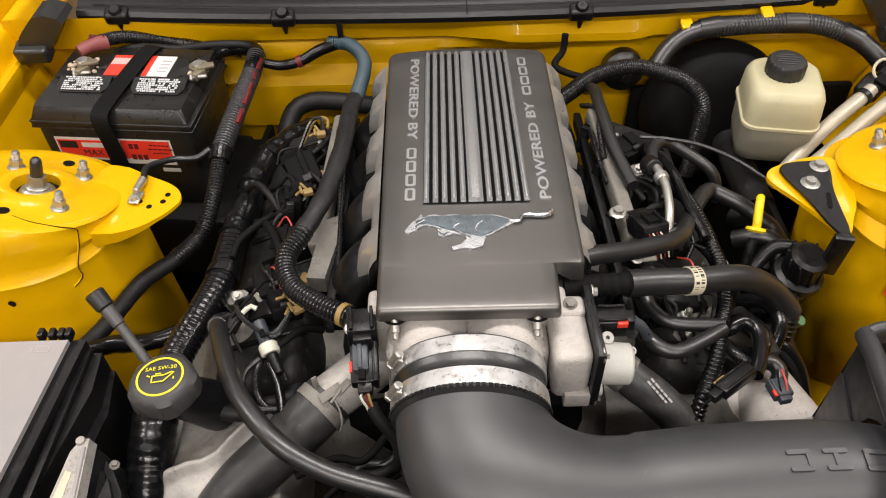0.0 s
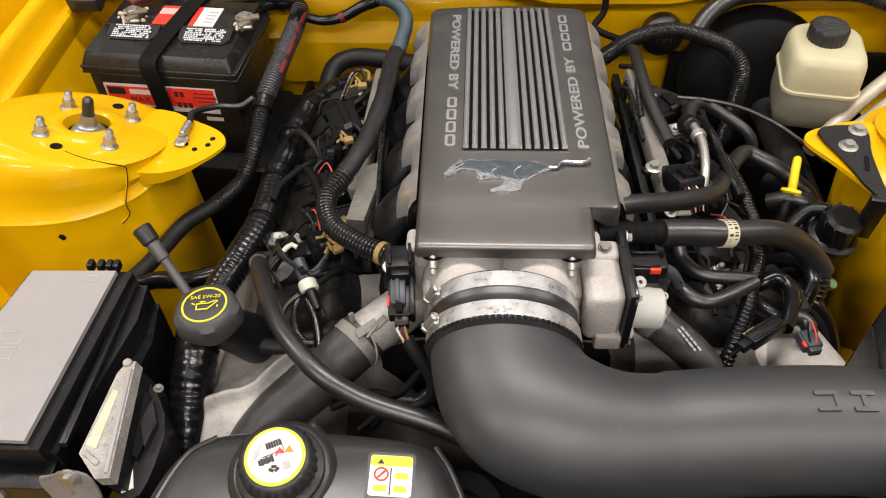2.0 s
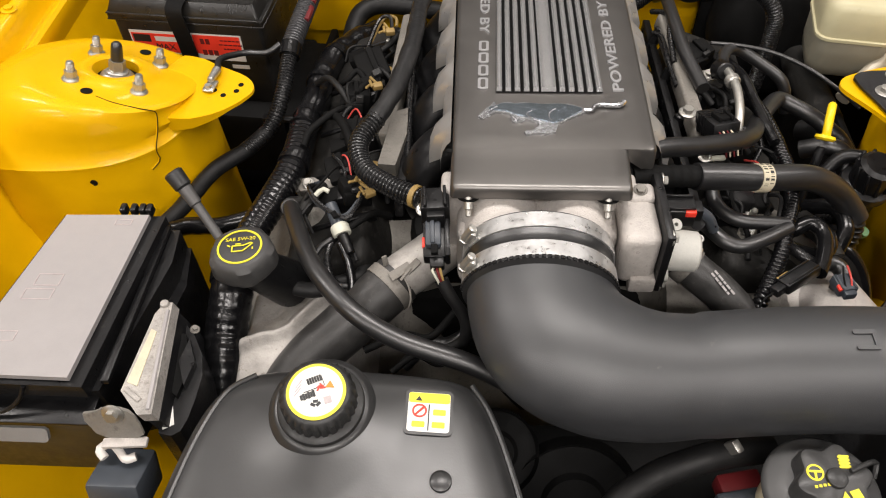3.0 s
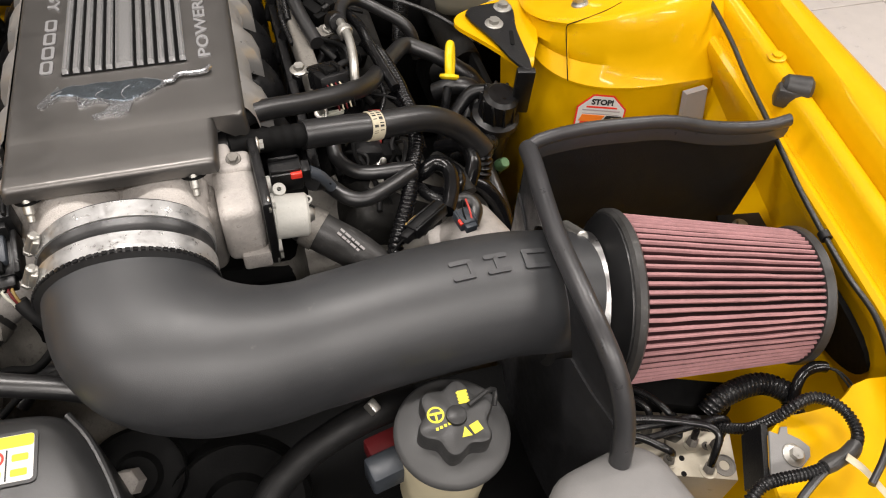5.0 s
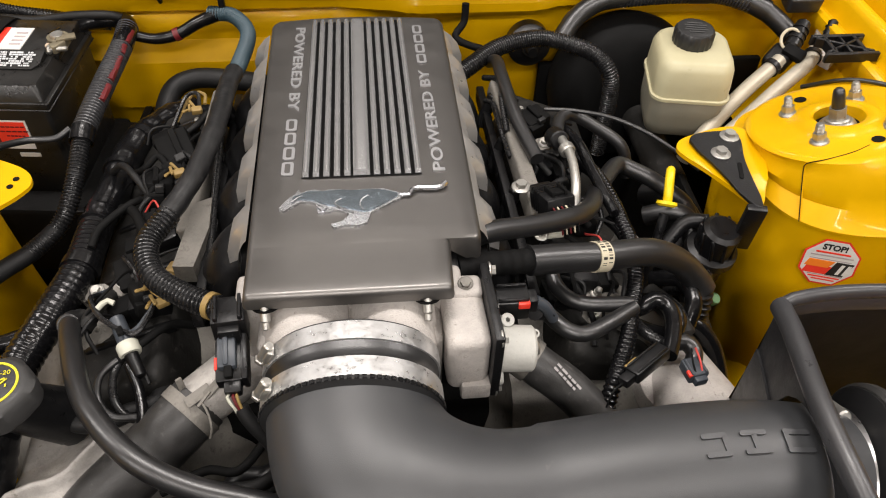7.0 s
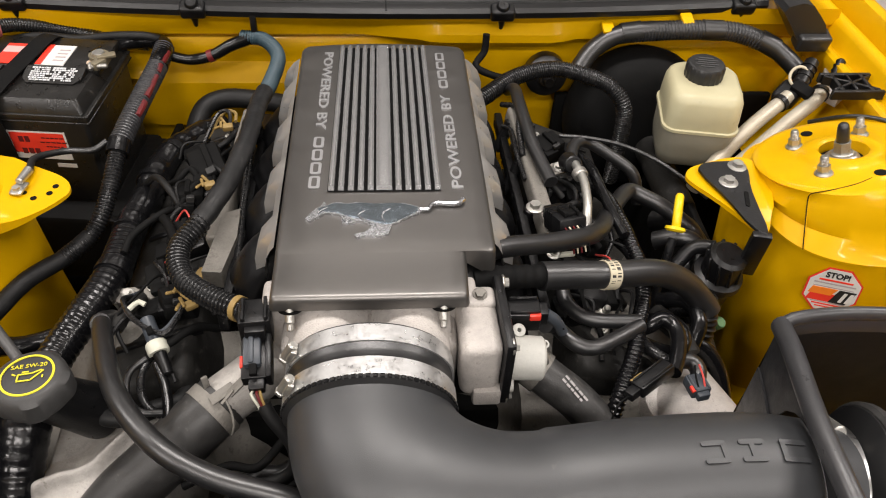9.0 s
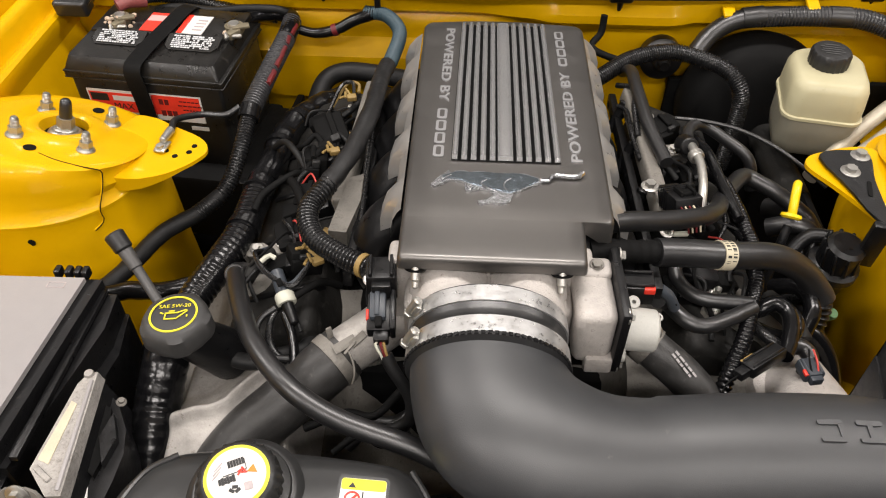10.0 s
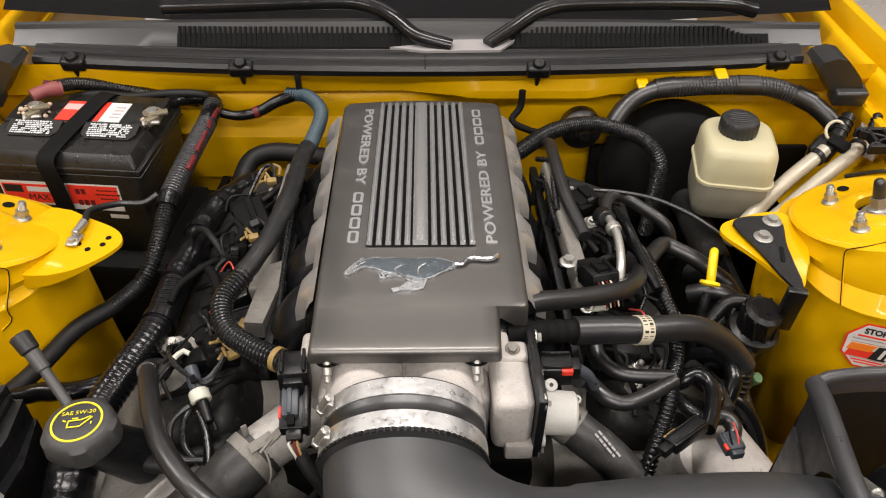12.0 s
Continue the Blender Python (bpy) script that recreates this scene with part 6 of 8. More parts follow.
# ---- engine castings under the looms ----
def castings():
    for s in (-1, 1):
        at = thing("cam_cover", "dusty dark cam cover beside the intake runners", "cam cover", (s * 0.23, 0.7, 0.8), group="cam covers")
        part("cover", box((0.11, 0.44, 0.07), (s * 0.235, 0.73, 0.855), (0, s * 22, 0), bevel=0.014, seg=4), dusty, at, "dark cam cover")
        for i in range(5):
            part("rib", box((0.10, 0.008, 0.012), (s * 0.235, 0.57 + 0.085 * i, 0.89), (0, s * 22, 0), bevel=0.002), black, at)
        for i in range(4):
            coil = part("ignition_coil", box((0.038, 0.028, 0.03), (s * 0.218, 0.60 + 0.09 * i, 0.907 - 0.004 * (i % 2)), (0, s * 15, 6 + 14 * (i % 3)), bevel=0.005), black, at, "black ignition coil")
            part("coil_plug", box((0.026, 0.022, 0.02), (s * 0.243, 0.595 + 0.09 * i, 0.905), (0, s * 20, 12), bevel=0.003), dull_black, coil)
            part("coil_bolt", rod((s * 0.203, 0.61 + 0.09 * i, 0.915), (s * 0.202, 0.61 + 0.09 * i, 0.928), 0.0045, 0.004, 6), zinc, coil)
        rail = thing("fuel_rail", "dull tan-grey metal fuel rail along the runners", "fuel rail", (s * 0.175, 0.74, 0.93), group="fuel rails")
        part("rail", box((0.019, 0.26, 0.022), (s * 0.177, 0.785, 0.940), (-2, s * 10, s * 1.5), bevel=0.004, seg=3), dirty_cast, rail)
        for i in range(4):
            inj = part("injector", rod((s * 0.168, 0.62 + 0.09 * i, 0.94), (s * 0.15, 0.61 + 0.09 * i, 0.90), 0.008, 0.007, 14), black, rail)
            part("injector_plug", box((0.02, 0.014, 0.016), (s * 0.19, 0.625 + 0.09 * i, 0.925), (0, 0, s * 20), bevel=0.002), tan if i % 2 == 0 and s < 0 else black, inj)
        if s < 0:
            part("bracket", prism([(-0.186, 0.603), (-0.166, 0.601), (-0.157, 0.655), (-0.159, 0.70), (-0.176, 0.692)], 0.935, 0.957, 0.004, 3), dirty_cast, rail, "flat tan-grey rail end")
        else:
            piece("bolt", BOLT, rail, axis_frame((0.165, 0.682, 0.968), (0, 0, 1)))
    at = thing("timing_cover", "grey cast aluminium front cover of the engine", "engine casting", (0, 0.48, 0.6))
    rows = []
    for i in range(40):
        x = -0.35 + 0.70 * i / 39
        row = []
        for k in range(14):
            t = k / 13
            y = 0.60 - 0.19 * t
            z = (0.875 - 0.08 * t if x < 0.12 else 0.888 - 0.05 * t) - 0.5 * max(0, t - 0.6) - 0.35 * max(0, 0.10 - abs(x)) - 0.5 * max(0, abs(x) - 0.31)
            z -= 2.2 * max(0.0, 0.195 - abs(x)) * max(0.0, min(1.0, (t - 0.2) / 0.3)) if x < 0.12 else 0.0
            z += 0.016 * math.sin(x * 38 + 2) * math.sin(y * 30) + 0.012 * noise.noise(Vector((x * 14, y * 14, 3)))
            row.append(Vector((x, y, z)))
        rows.append(row)
    part("front_casting", skin(rows), dirty_cast, at, angle=60)
    for x, y, z, r in ((0.30, 0.50, 0.86, 0.034), (0.235, 0.56, 0.87, 0.016), (0.2, 0.53, 0.862, 0.013), (-0.22, 0.545, 0.872, 0.016)):
        part("boss", lathe([(r * 1.3, -0.05), (r * 1.1, -0.01), (r, 0), (r * 0.8, 0.003), (0, 0.003)], (x, y, z), (0.1, -0.3, 1), 28), cast, at)
    part("head_bump", box((0.09, 0.11, 0.07), (0.315, 0.50, 0.838), (-12, 8, 10), bevel=0.028, seg=5), cast, at, "pale cast housing")
    ridge = [Vector(p) for p in ((-0.36, 0.40), (-0.318, 0.425), (-0.304, 0.4315), (-0.288, 0.4345), (-0.273, 0.444), (-0.262, 0.458), (-0.252, 0.472), (-0.238, 0.486), (-0.15, 0.58))]
    rows = []
    for i in range(90):
        row = []
        for k in range(96):
            p = Vector((-0.345 + 0.16 * i / 89, 0.36 + 0.18 * k / 95))
            near, over = 9.0, 1.0
            for a, b in zip(ridge, ridge[1:]):
                t = max(0.0, min(1.0, (p - a).dot(b - a) / (b - a).length_squared))
                gap = p - a.lerp(b, t)
                if gap.length < near:
                    near, over = gap.length, (b - a).x * gap.y - (b - a).y * gap.x
            edge = min(abs(p.x + 0.345), abs(p.x + 0.185), abs(p.y - 0.36), abs(p.y - 0.54))
            z = 0.857 + 0.0115 * math.exp(-(near / 0.0072) ** 2) + 0.0035 * math.exp(-(near / 0.02) ** 2)
            z -= 0.010 * min(1.0, near / 0.03) if over > 0 else 0.10 * max(0.0, near - 0.012)
            z += 0.10 * (p.y - 0.44) - 3.2 * max(0.0, 0.022 - edge) - 1.6 * max(0.0, p.y - 0.495) + 0.0016 * noise.noise(Vector((p.x * 60, p.y * 60, 1)))
            row.append(Vector((p.x, p.y, z)))
        rows.append(row)
    part("neck_housing", skin(rows), grey_cast, at, "dull cast housing with a curved raised web", 60)
    part("seal_tab", box((0.020, 0.006, 0.003), (-0.297, 0.496, 0.876), (10, 0, -32), bevel=0.001), lid_grey, at, "pale seal tab")
    part("block", box((0.44, 0.45, 0.3), (0, 0.75, 0.66), bevel=0.03), dull_black, at)
    part("shroud", box((0.72, 0.34, 0.06), (0, 0.24, 0.70), bevel=0.01), dull_black, at, "black fan shroud")
    for x, y, z in ((-0.27, 0.41, 0.852), (0.25, 0.53, 0.878)):
        piece("bolt", BOLT, at, axis_frame((x, y, z), (0, -0.3, 1)))
    at = thing("front_accessories", "dark pulley and belt below the intake tube", "pulley", (0.03, 0.3, 0.7))
    part("pulley", lathe([(0, 0.0), (0.03, 0.0), (0.034, -0.008), (0.06, -0.01), (0.066, 0.0), (0.068, -0.02), (0.06, -0.03)], (0.03, 0.285, 0.79), (0.0, -0.75, 0.66), 44), dull_black, at, "black pulley")
    part("pulley", lathe([(0, 0.0), (0.018, 0.0), (0.022, -0.008), (0.04, -0.01), (0.043, 0.0), (0.043, -0.02)], (-0.05, 0.32, 0.835), (0.0, -0.5, 0.8), 36), dull_black, at, "black pulley")
    part("bolt_head", rod((-0.052, 0.315, 0.84), (-0.053, 0.302, 0.866), 0.0125, 0.0115, 6), cast, at, "dull tan bolt head")


castings()


# ---- hoses, pipes and looms ----
def line(name, label, category, pts, r, mat, kind="hose", group="", **more):
    low = min(pts, key=lambda p: p[2])
    at = thing(name, label, category, low, group)
    bm = corrugated(pts, r, **more) if kind == "conduit" else hose(pts, r, **more)
    part("conduit" if kind == "conduit" else "hose", bm, mat, at)
    return at


def ring_on(parent, pts, t, r, width, mat, name="band", label=""):
    """A band round a line at a share of its length."""
    path = spline(pts, 0.004)
    i = int(t * (len(path) - 2))
    d = (path[i + 1] - path[i]).normalized()
    return part(name, lathe([(r - 0.001, -width / 2), (r + 0.0006, -width / 2), (r + 0.0006, width / 2), (r - 0.001, width / 2)], path[i], d, 24), mat, parent, label)


def looms():
    a = [(-0.54, 1.068, 0.978), (-0.520, 1.095, 0.968), (-0.470, 1.108, 0.955), (-0.398, 1.10, 0.942), (-0.345, 1.10, 0.935)]
    line("battery_cable", "black corrugated battery cable against the firewall", "cable", a, 0.0100, conduit, "conduit", depth=0.0008)
    boot = thing("terminal_boot", "faded red rubber boot on a battery terminal", "terminal boot", (-0.56, 1.06, 0.975))
    part("boot", hose([(-0.566, 1.043, 0.976), (-0.553, 1.055, 0.978), (-0.534, 1.07, 0.974)], 0.0088, 14, r2=0.0108, lumps=0.2), salmon, boot)
    part("flap", prism([(-0.020, 0.0), (0.012, -0.004), (0.016, 0.016), (-0.004, 0.024)], -0.0015, 0.0015, 0.0008, 1, frame_of((-0.553, 1.072, 0.968), (1, 0.5, 0), (-0.3, 0.3, 1)) @ Matrix.Scale(0.75, 4)), dark_red, boot, "dark red flap")
    b = [(-0.402, 1.028, 0.955), (-0.386, 1.060, 0.950), (-0.362, 1.092, 0.944), (-0.335, 1.100, 0.940), (-0.318, 1.080, 0.940), (-0.320, 1.037, 0.935), (-0.327, 0.968, 0.931), (-0.333, 0.912, 0.926), (-0.338, 0.870, 0.920)]
    c = [(-0.338, 0.870, 0.920), (-0.341, 0.822, 0.900), (-0.350, 0.787, 0.875), (-0.364, 0.765, 0.858), (-0.390, 0.737, 0.849), (-0.418, 0.708, 0.848), (-0.433, 0.678, 0.848), (-0.444, 0.645, 0.848), (-0.457, 0.61, 0.85), (-0.475, 0.575, 0.852), (-0.50, 0.54, 0.84)]
    bend = thing("engine_loom", "thick black loom bending down from the battery", "wiring loom", (-0.35, 0.9, 0.85))
    part("taped_bend", hose(b[:6], 0.0085, 16, r2=0.0145, lumps=0.12), tape, bend, "taped bend")
    part("conduit", corrugated(b[4:], 0.0144, 0.0050, 0.0022), grey_conduit, bend)
    for y0, y1 in ((1.062, 1.035), (1.028, 1.012), (1.004, 0.955), (0.945, 0.915)):
        ends = [Vector((-0.3205 - 0.085 * (1.04 - y) + 0.0098, y, 0.9355 - 0.07 * (1.04 - y) + 0.0070)) for y in (y0, (y0 + y1) / 2, y1)]
        part("red_tracer", hose(ends, 0.0040, 8, lumps=0.5), dark_red, bend, "dark red wire showing in the split")
    line("battery_lead", "smooth black lead along the rear of the battery", "cable", [(-0.55, 1.085, 0.945), (-0.494, 1.086, 0.955), (-0.438, 1.084, 0.952), (-0.389, 1.084, 0.957), (-0.345, 1.088, 0.955), (-0.322, 1.095, 0.945)], 0.0062, old_hose)
    low = line("lower_loom", "black corrugated loom running down past the tower", "wiring loom", c[:5], 0.0112, conduit, "conduit")
    part("taped_run", hose(c[3:], 0.0108, 16, lumps=0.06), old_hose, low, "taped lower run")
    ring_on(low, c, 0.02, 0.014, 0.02, tape, "tape_wrap")
    g = [(-0.352, 0.872, 0.925), (-0.37, 0.862, 0.918), (-0.40, 0.855, 0.922), (-0.42, 0.82, 0.938), (-0.416, 0.79, 0.944)]
    gl = line("ground_lead", "thin black earth lead to the tower gusset", "cable", g, 0.0042, rubber)
    bm = rod((-0.416, 0.79, 0.944), (-0.418, 0.762, 0.947), 0.0055, 0.0045, 12)
    box((0.014, 0.022, 0.003), (-0.4175, 0.757, 0.942), (0, 0, -8), bevel=0.001, bm=bm)
    part("lug", bm, zinc, gl, "crimped metal lug")
    piece("lug_bolt", SMALL_BOLT, gl, axis_frame((-0.418, 0.752, 0.9425), (0, 0, 1)))
    d = [(-0.235, 0.995, 0.86), (-0.262, 0.955, 0.872), (-0.283, 0.905, 0.882), (-0.295, 0.848, 0.886), (-0.296, 0.786, 0.890), (-0.300, 0.729, 0.895), (-0.301, 0.657, 0.900), (-0.315, 0.597, 0.900), (-0.331, 0.557, 0.892), (-0.338, 0.52, 0.89)]
    at = thing("main_loom", "thick glossy taped main wiring loom", "wiring loom", (-0.3, 0.7, 0.86))
    part("taped_upper", hose(d[:6], 0.0185, 18, lumps=0.18), tape, at, "taped upper run")
    part("conduit", corrugated(d[4:], 0.0185, 0.0076, 0.0009, 20), tape, at, "glossy taped conduit with soft ridges")
    for t in (0.22, 0.36, 0.52, 0.71):
        ring_on(at, d, t, 0.0195, 0.011, tape, "tape_wrap")
    k = [(-0.338, 0.505, 0.90), (-0.338, 0.470, 0.888), (-0.343, 0.440, 0.862), (-0.343, 0.406, 0.838), (-0.343, 0.37, 0.80)]
    at = line("ribbed_conduit", "fat glossy ribbed conduit below the oil cap", "wiring loom", k, 0.0235, tape, "conduit", pitch=0.012, depth=0.0008, seg=20)
    ring_on(at, k, 0.12, 0.0245, 0.012, tape, "tape_wrap")
    for pts in ([(-0.305, 0.645, 0.87), (-0.325, 0.628, 0.855), (-0.352, 0.617, 0.85), (-0.39, 0.602, 0.85), (-0.437, 0.598, 0.85), (-0.472, 0.582, 0.85), (-0.50, 0.55, 0.84)],):
        line("branch_loom", "glossy black branch loom behind the oil cap", "wiring loom", pts, 0.0108, tape, lumps=0.15)
    e = [(-0.205, 1.088, 0.954), (-0.172, 1.076, 0.956), (-0.148, 1.030, 0.955), (-0.150, 0.942, 0.965), (-0.156, 0.895, 0.972)]
    line("blue_loom", "faded blue corrugated loom", "wiring loom", e, 0.0105, blue_loom, "conduit", pitch=0.0038, depth=0.0012)
    f = [(-0.153, 0.915, 0.97), (-0.157, 0.87, 0.976), (-0.159, 0.782, 0.986), (-0.172, 0.701, 0.986), (-0.193, 0.645, 0.981)]
    line("taped_loom", "dull black taped loom beside the runners", "wiring loom", f, 0.0112, worn_tape, lumps=0.1)
    g = [(-0.190, 0.65, 0.982), (-0.206, 0.615, 0.977), (-0.196, 0.578, 0.974), (-0.164, 0.548, 0.977), (-0.130, 0.526, 0.982)]
    at = line("throttle_loom", "black corrugated loom ending at the throttle plug", "wiring loom", g, 0.0118, conduit, "conduit", pitch=0.0046, depth=0.002)
    ring_on(at, g, 0.98, 0.0118, 0.006, tan, "loom_clip", "tan loom clip")
    h = [(-0.318, 1.072, 0.934), (-0.283, 1.075, 0.924), (-0.251, 1.077, 0.930), (-0.222, 1.080, 0.945), (-0.192, 1.085, 0.955)]
    at = line("firewall_loom", "smooth black loom with red tracer tape", "wiring loom", h, 0.0068, tape, r2=0.0098, lumps=0.1)
    ring_on(at, h, 0.52, 0.0086, 0.008, dark_red, "red_tape")
    part("bracket", box((0.04, 0.012, 0.014), (-0.190, 1.088, 0.953), bevel=0.003), black, at)
    part("bracket_stem", box((0.009, 0.009, 0.04), (-0.186, 1.086, 0.972), bevel=0.002), black, at)
    # heater hose
    line("heater_hose", "ribbed black heater hose in front of the firewall", "hose", [(-0.288, 0.985, 0.80), (-0.280, 1.0, 0.84), (-0.268, 1.04, 0.862), (-0.240, 1.058, 0.868), (-0.198, 1.056, 0.868), (-0.14, 1.05, 0.862)], 0.0145, old_hose)
    at = line("vent_hose", "smooth black rubber hose crossing the front of the engine", "hose", [(-0.284, 0.590, 0.900), (-0.285, 0.572, 0.918), (-0.262, 0.512, 0.942), (-0.233, 0.452, 0.957), (-0.192, 0.404, 0.957), (-0.145, 0.379, 0.945), (-0.074, 0.362, 0.93), (-0.02, 0.35, 0.9)], 0.0098, rubber)
    part("hose_end", rod((-0.284, 0.590, 0.900), (-0.2852, 0.566, 0.922), 0.0118, 0.0112), rubber, at, "thicker hose end")
    at = line("radiator_hose", "thick grey-black radiator hose", "hose", [(-0.158, 0.488, 0.897), (-0.177, 0.469, 0.890), (-0.215, 0.439, 0.870), (-0.250, 0.412, 0.850), (-0.278, 0.375, 0.825), (-0.29, 0.33, 0.79)], 0.0285, grey_rubber, seg=28)
    part("outlet", hose([(-0.095, 0.525, 0.925), (-0.12, 0.508, 0.915), (-0.162, 0.484, 0.896)], 0.0255, 24), grey_cast, at, "cast metal coolant outlet")
    ring_on(at, [(-0.158, 0.488, 0.897), (-0.177, 0.469, 0.890), (-0.215, 0.439, 0.870)], 0.15, 0.0292, 0.012, dirty_cast, "spring_clamp", "flat spring clamp")
    part("clamp_ear", box((0.006, 0.003, 0.014), (-0.1685, 0.4865, 0.928), (-15, 0, 35), bevel=0.001), dirty_cast, at, "upright clamp ear")
    part("clamp_plate", box((0.024, 0.010, 0.002), (-0.152, 0.474, 0.9275), (20, -12, 32), bevel=0.0006), dirty_cast, at, "bent clamp plate")
    part("clamp_plate", box((0.018, 0.010, 0.002), (-0.1385, 0.4765, 0.933), (-12, -24, 40), bevel=0.0006), dirty_cast, at, "bent clamp plate")
    part("clamp_tongue", box((0.016, 0.003, 0.002), (-0.1455, 0.4675, 0.931), (0, -20, 50), bevel=0.0006), dirty_cast, at, "bent clamp tongue")
    part("clamp_wire", hose([(-0.1465, 0.464, 0.930), (-0.1415, 0.456, 0.924), (-0.1395, 0.448, 0.915), (-0.142, 0.444, 0.905)], 0.0011, 6), dirty_cast, at, "thin clamp edge")
    # right bank
    p = [(0.149, 0.5555, 0.990), (0.185, 0.564, 0.982), (0.226, 0.572, 0.973), (0.281, 0.589, 0.957), (0.320, 0.596, 0.932), (0.345, 0.592, 0.905), (0.352, 0.588, 0.895)]
    at = line("breather_pipe", "smooth black breather pipe with a printed paper band", "pipe", p, 0.0142, rubber, seg=22)
    part("ribbed_end", corrugated([(0.080, 0.538, 1.004), (0.106, 0.543, 1.002), (0.152, 0.5562, 0.9895)], 0.0120, 0.011, 0.0009), dull_black, at, "ribbed black end")
    part("end_ferrule", corrugated([(0.351, 0.589, 0.897), (0.352, 0.583, 0.88), (0.347, 0.573, 0.86)], 0.0125, 0.007, 0.002), black, at, "ribbed black ferrule")
    lab = ring_on(at, p, 0.335, 0.0146, 0.014, paper, "paper_band", "cream paper band with dark print")
    path = spline(p, 0.004)
    i = int(0.335 * (len(path) - 2))
    ax = (path[i + 1] - path[i]).normalized()
    up = (Vector((0, 0, 1)) - ax * ax.z).normalized()
    across = ax.cross(up)
    random.seed(5)
    for row in range(2):
        for c in range(7):
            a = radians(-72 + 24 * c + 3 * row)
            nrm = up * math.cos(a) + across * math.sin(a)
            mm = frame_of(path[i] + ax * (0.0032 - 0.0064 * row) + nrm * 0.0151, nrm.cross(ax), ax)
            q = random.uniform(0.0022, 0.0048)
            part("print_block", slab([(-q / 2, -0.0022), (q / 2, -0.0022), (q / 2, 0.0022), (-q / 2, 0.0022)], 0.0004, mm, 0), label_black, lab)
    q = [(0.06, 0.553, 1.008), (0.09, 0.565, 1.012), (0.115, 0.578, 1.008), (0.165, 0.602, 0.990), (0.213, 0.631, 0.972), (0.238, 0.664, 0.952), (0.259, 0.708, 0.930), (0.286, 0.758, 0.910), (0.312, 0.794, 0.898), (0.333, 0.790, 0.891), (0.356, 0.778, 0.884), (0.39, 0.757, 0.865), (0.42, 0.74, 0.83)]
    line("vapour_pipe", "bent black vapour pipe", "pipe", q, 0.0104, rubber, seg=20)
    line("fuel_hose", "bent black fuel hose", "hose", [(0.228, 0.775, 0.945), (0.238, 0.826, 0.942), (0.258, 0.847, 0.938), (0.290, 0.842, 0.922), (0.325, 0.827, 0.900), (0.337, 0.815, 0.86)], 0.0078, rubber)
    line("bonnet_cable", "thin dark line curving to the tower", "cable", [(0.225, 0.85, 0.945), (0.262, 0.843, 0.946), (0.305, 0.832, 0.942), (0.347, 0.812, 0.932), (0.385, 0.79, 0.915), (0.41, 0.775, 0.90)], 0.0026, rubber)
    line("booster_hose", "black corrugated vacuum hose", "hose", [(0.115, 0.945, 0.925), (0.145, 0.970, 0.93), (0.191, 1.007, 0.937), (0.252, 1.026, 0.938), (0.308, 1.012, 0.930), (0.334, 0.998, 0.921), (0.350, 0.986, 0.900), (0.356, 0.984, 0.86), (0.356, 0.988, 0.76)], 0.0122, conduit, "conduit", pitch=0.0036)
    big = [(0.287, 1.05, 0.915), (0.318, 1.075, 0.945), (0.364, 1.082, 0.966), (0.447, 1.082, 0.971), (0.525, 1.078, 0.971), (0.575, 1.065, 0.960), (0.607, 1.05, 0.943), (0.63, 1.03, 0.925)]
    at = line("body_loom", "thick black taped loom under the cowl", "wiring loom", big, 0.0140, rubber, lumps=0.05)
    part("conduit", corrugated(big[2:6], 0.0150, 0.0050, 0.002), grey_conduit, at, "ribbed grey-black stretch")
    for t in (0.2, 0.52):
        pt = spline(big, 0.004)[int(t * 95)]
        part("loom_clip", box((0.018, 0.022, 0.006), (pt.x - 0.004, pt.y + 0.006, pt.z + 0.0145), (20, 0, 5), bevel=0.002), yellow, at, "yellow painted loom clip")
    for t in (0.28, 0.6, 0.83):
        ring_on(at, big, t, 0.0146, 0.03, rubber, "tape_wrap")
    line("breather_hose", "black rubber hose behind the intake cover", "hose", [(0.178, 0.998, 0.92), (0.181, 0.96, 0.945), (0.179, 0.907, 0.957), (0.182, 0.809, 0.962), (0.194, 0.739, 0.958)], 0.0082, rubber)
    for pts in ([(0.428, 0.856, 0.85), (0.470, 0.890, 0.876), (0.525, 0.930, 0.905), (0.586, 0.972, 0.925)], [(0.450, 0.852, 0.855), (0.512, 0.890, 0.882), (0.575, 0.931, 0.908), (0.622, 0.962, 0.924), (0.640, 0.984, 0.927), (0.650, 0.995, 0.927)]):
        at = line("coolant_line", "bare aluminium refrigerant line beside the reservoir", "pipe", pts, 0.0105, cast_pale, group="refrigerant lines")
        ring_on(at, pts, 0.93, 0.0125, 0.008, black, "fitting", "black rubber grommet")
    at = thing("line_block", "aluminium line block with black clip", "pipe block", (0.61, 0.97, 0.9))
    part("block", prism([(0.668, 1.040), (0.680, 1.035), (0.682, 0.984), (0.653, 0.957), (0.641, 0.976)][::-1], 0.916, 0.932, 0.0015, 2), cast, at, "machined aluminium flange")
    for a, b, r in (((0.602, 0.982, 0.936), (0.632, 1.020, 0.955), 0.0115), ((0.662, 0.999, 0.930), (0.677, 1.022, 0.957), 0.0078)):
        a, b = Vector(a), Vector(b)
        bm = rod(a, b, r, r * 0.9, 18, 0.003)
        for k in (0.3, 0.5, 0.7):
            lathe([(r * 0.9, -0.001), (r * 1.08, -0.001), (r * 1.08, 0.001), (r * 0.9, 0.001)], a.lerp(b, k), b - a, 18, bm)
        part("stub", bm, black, at, "black ribbed service port")
    clip = part("clip", box((0.040, 0.034, 0.024), (0.590, 0.982, 0.922), (0, -22, 38), bevel=0.008, seg=3), black, at, "black plastic clip")
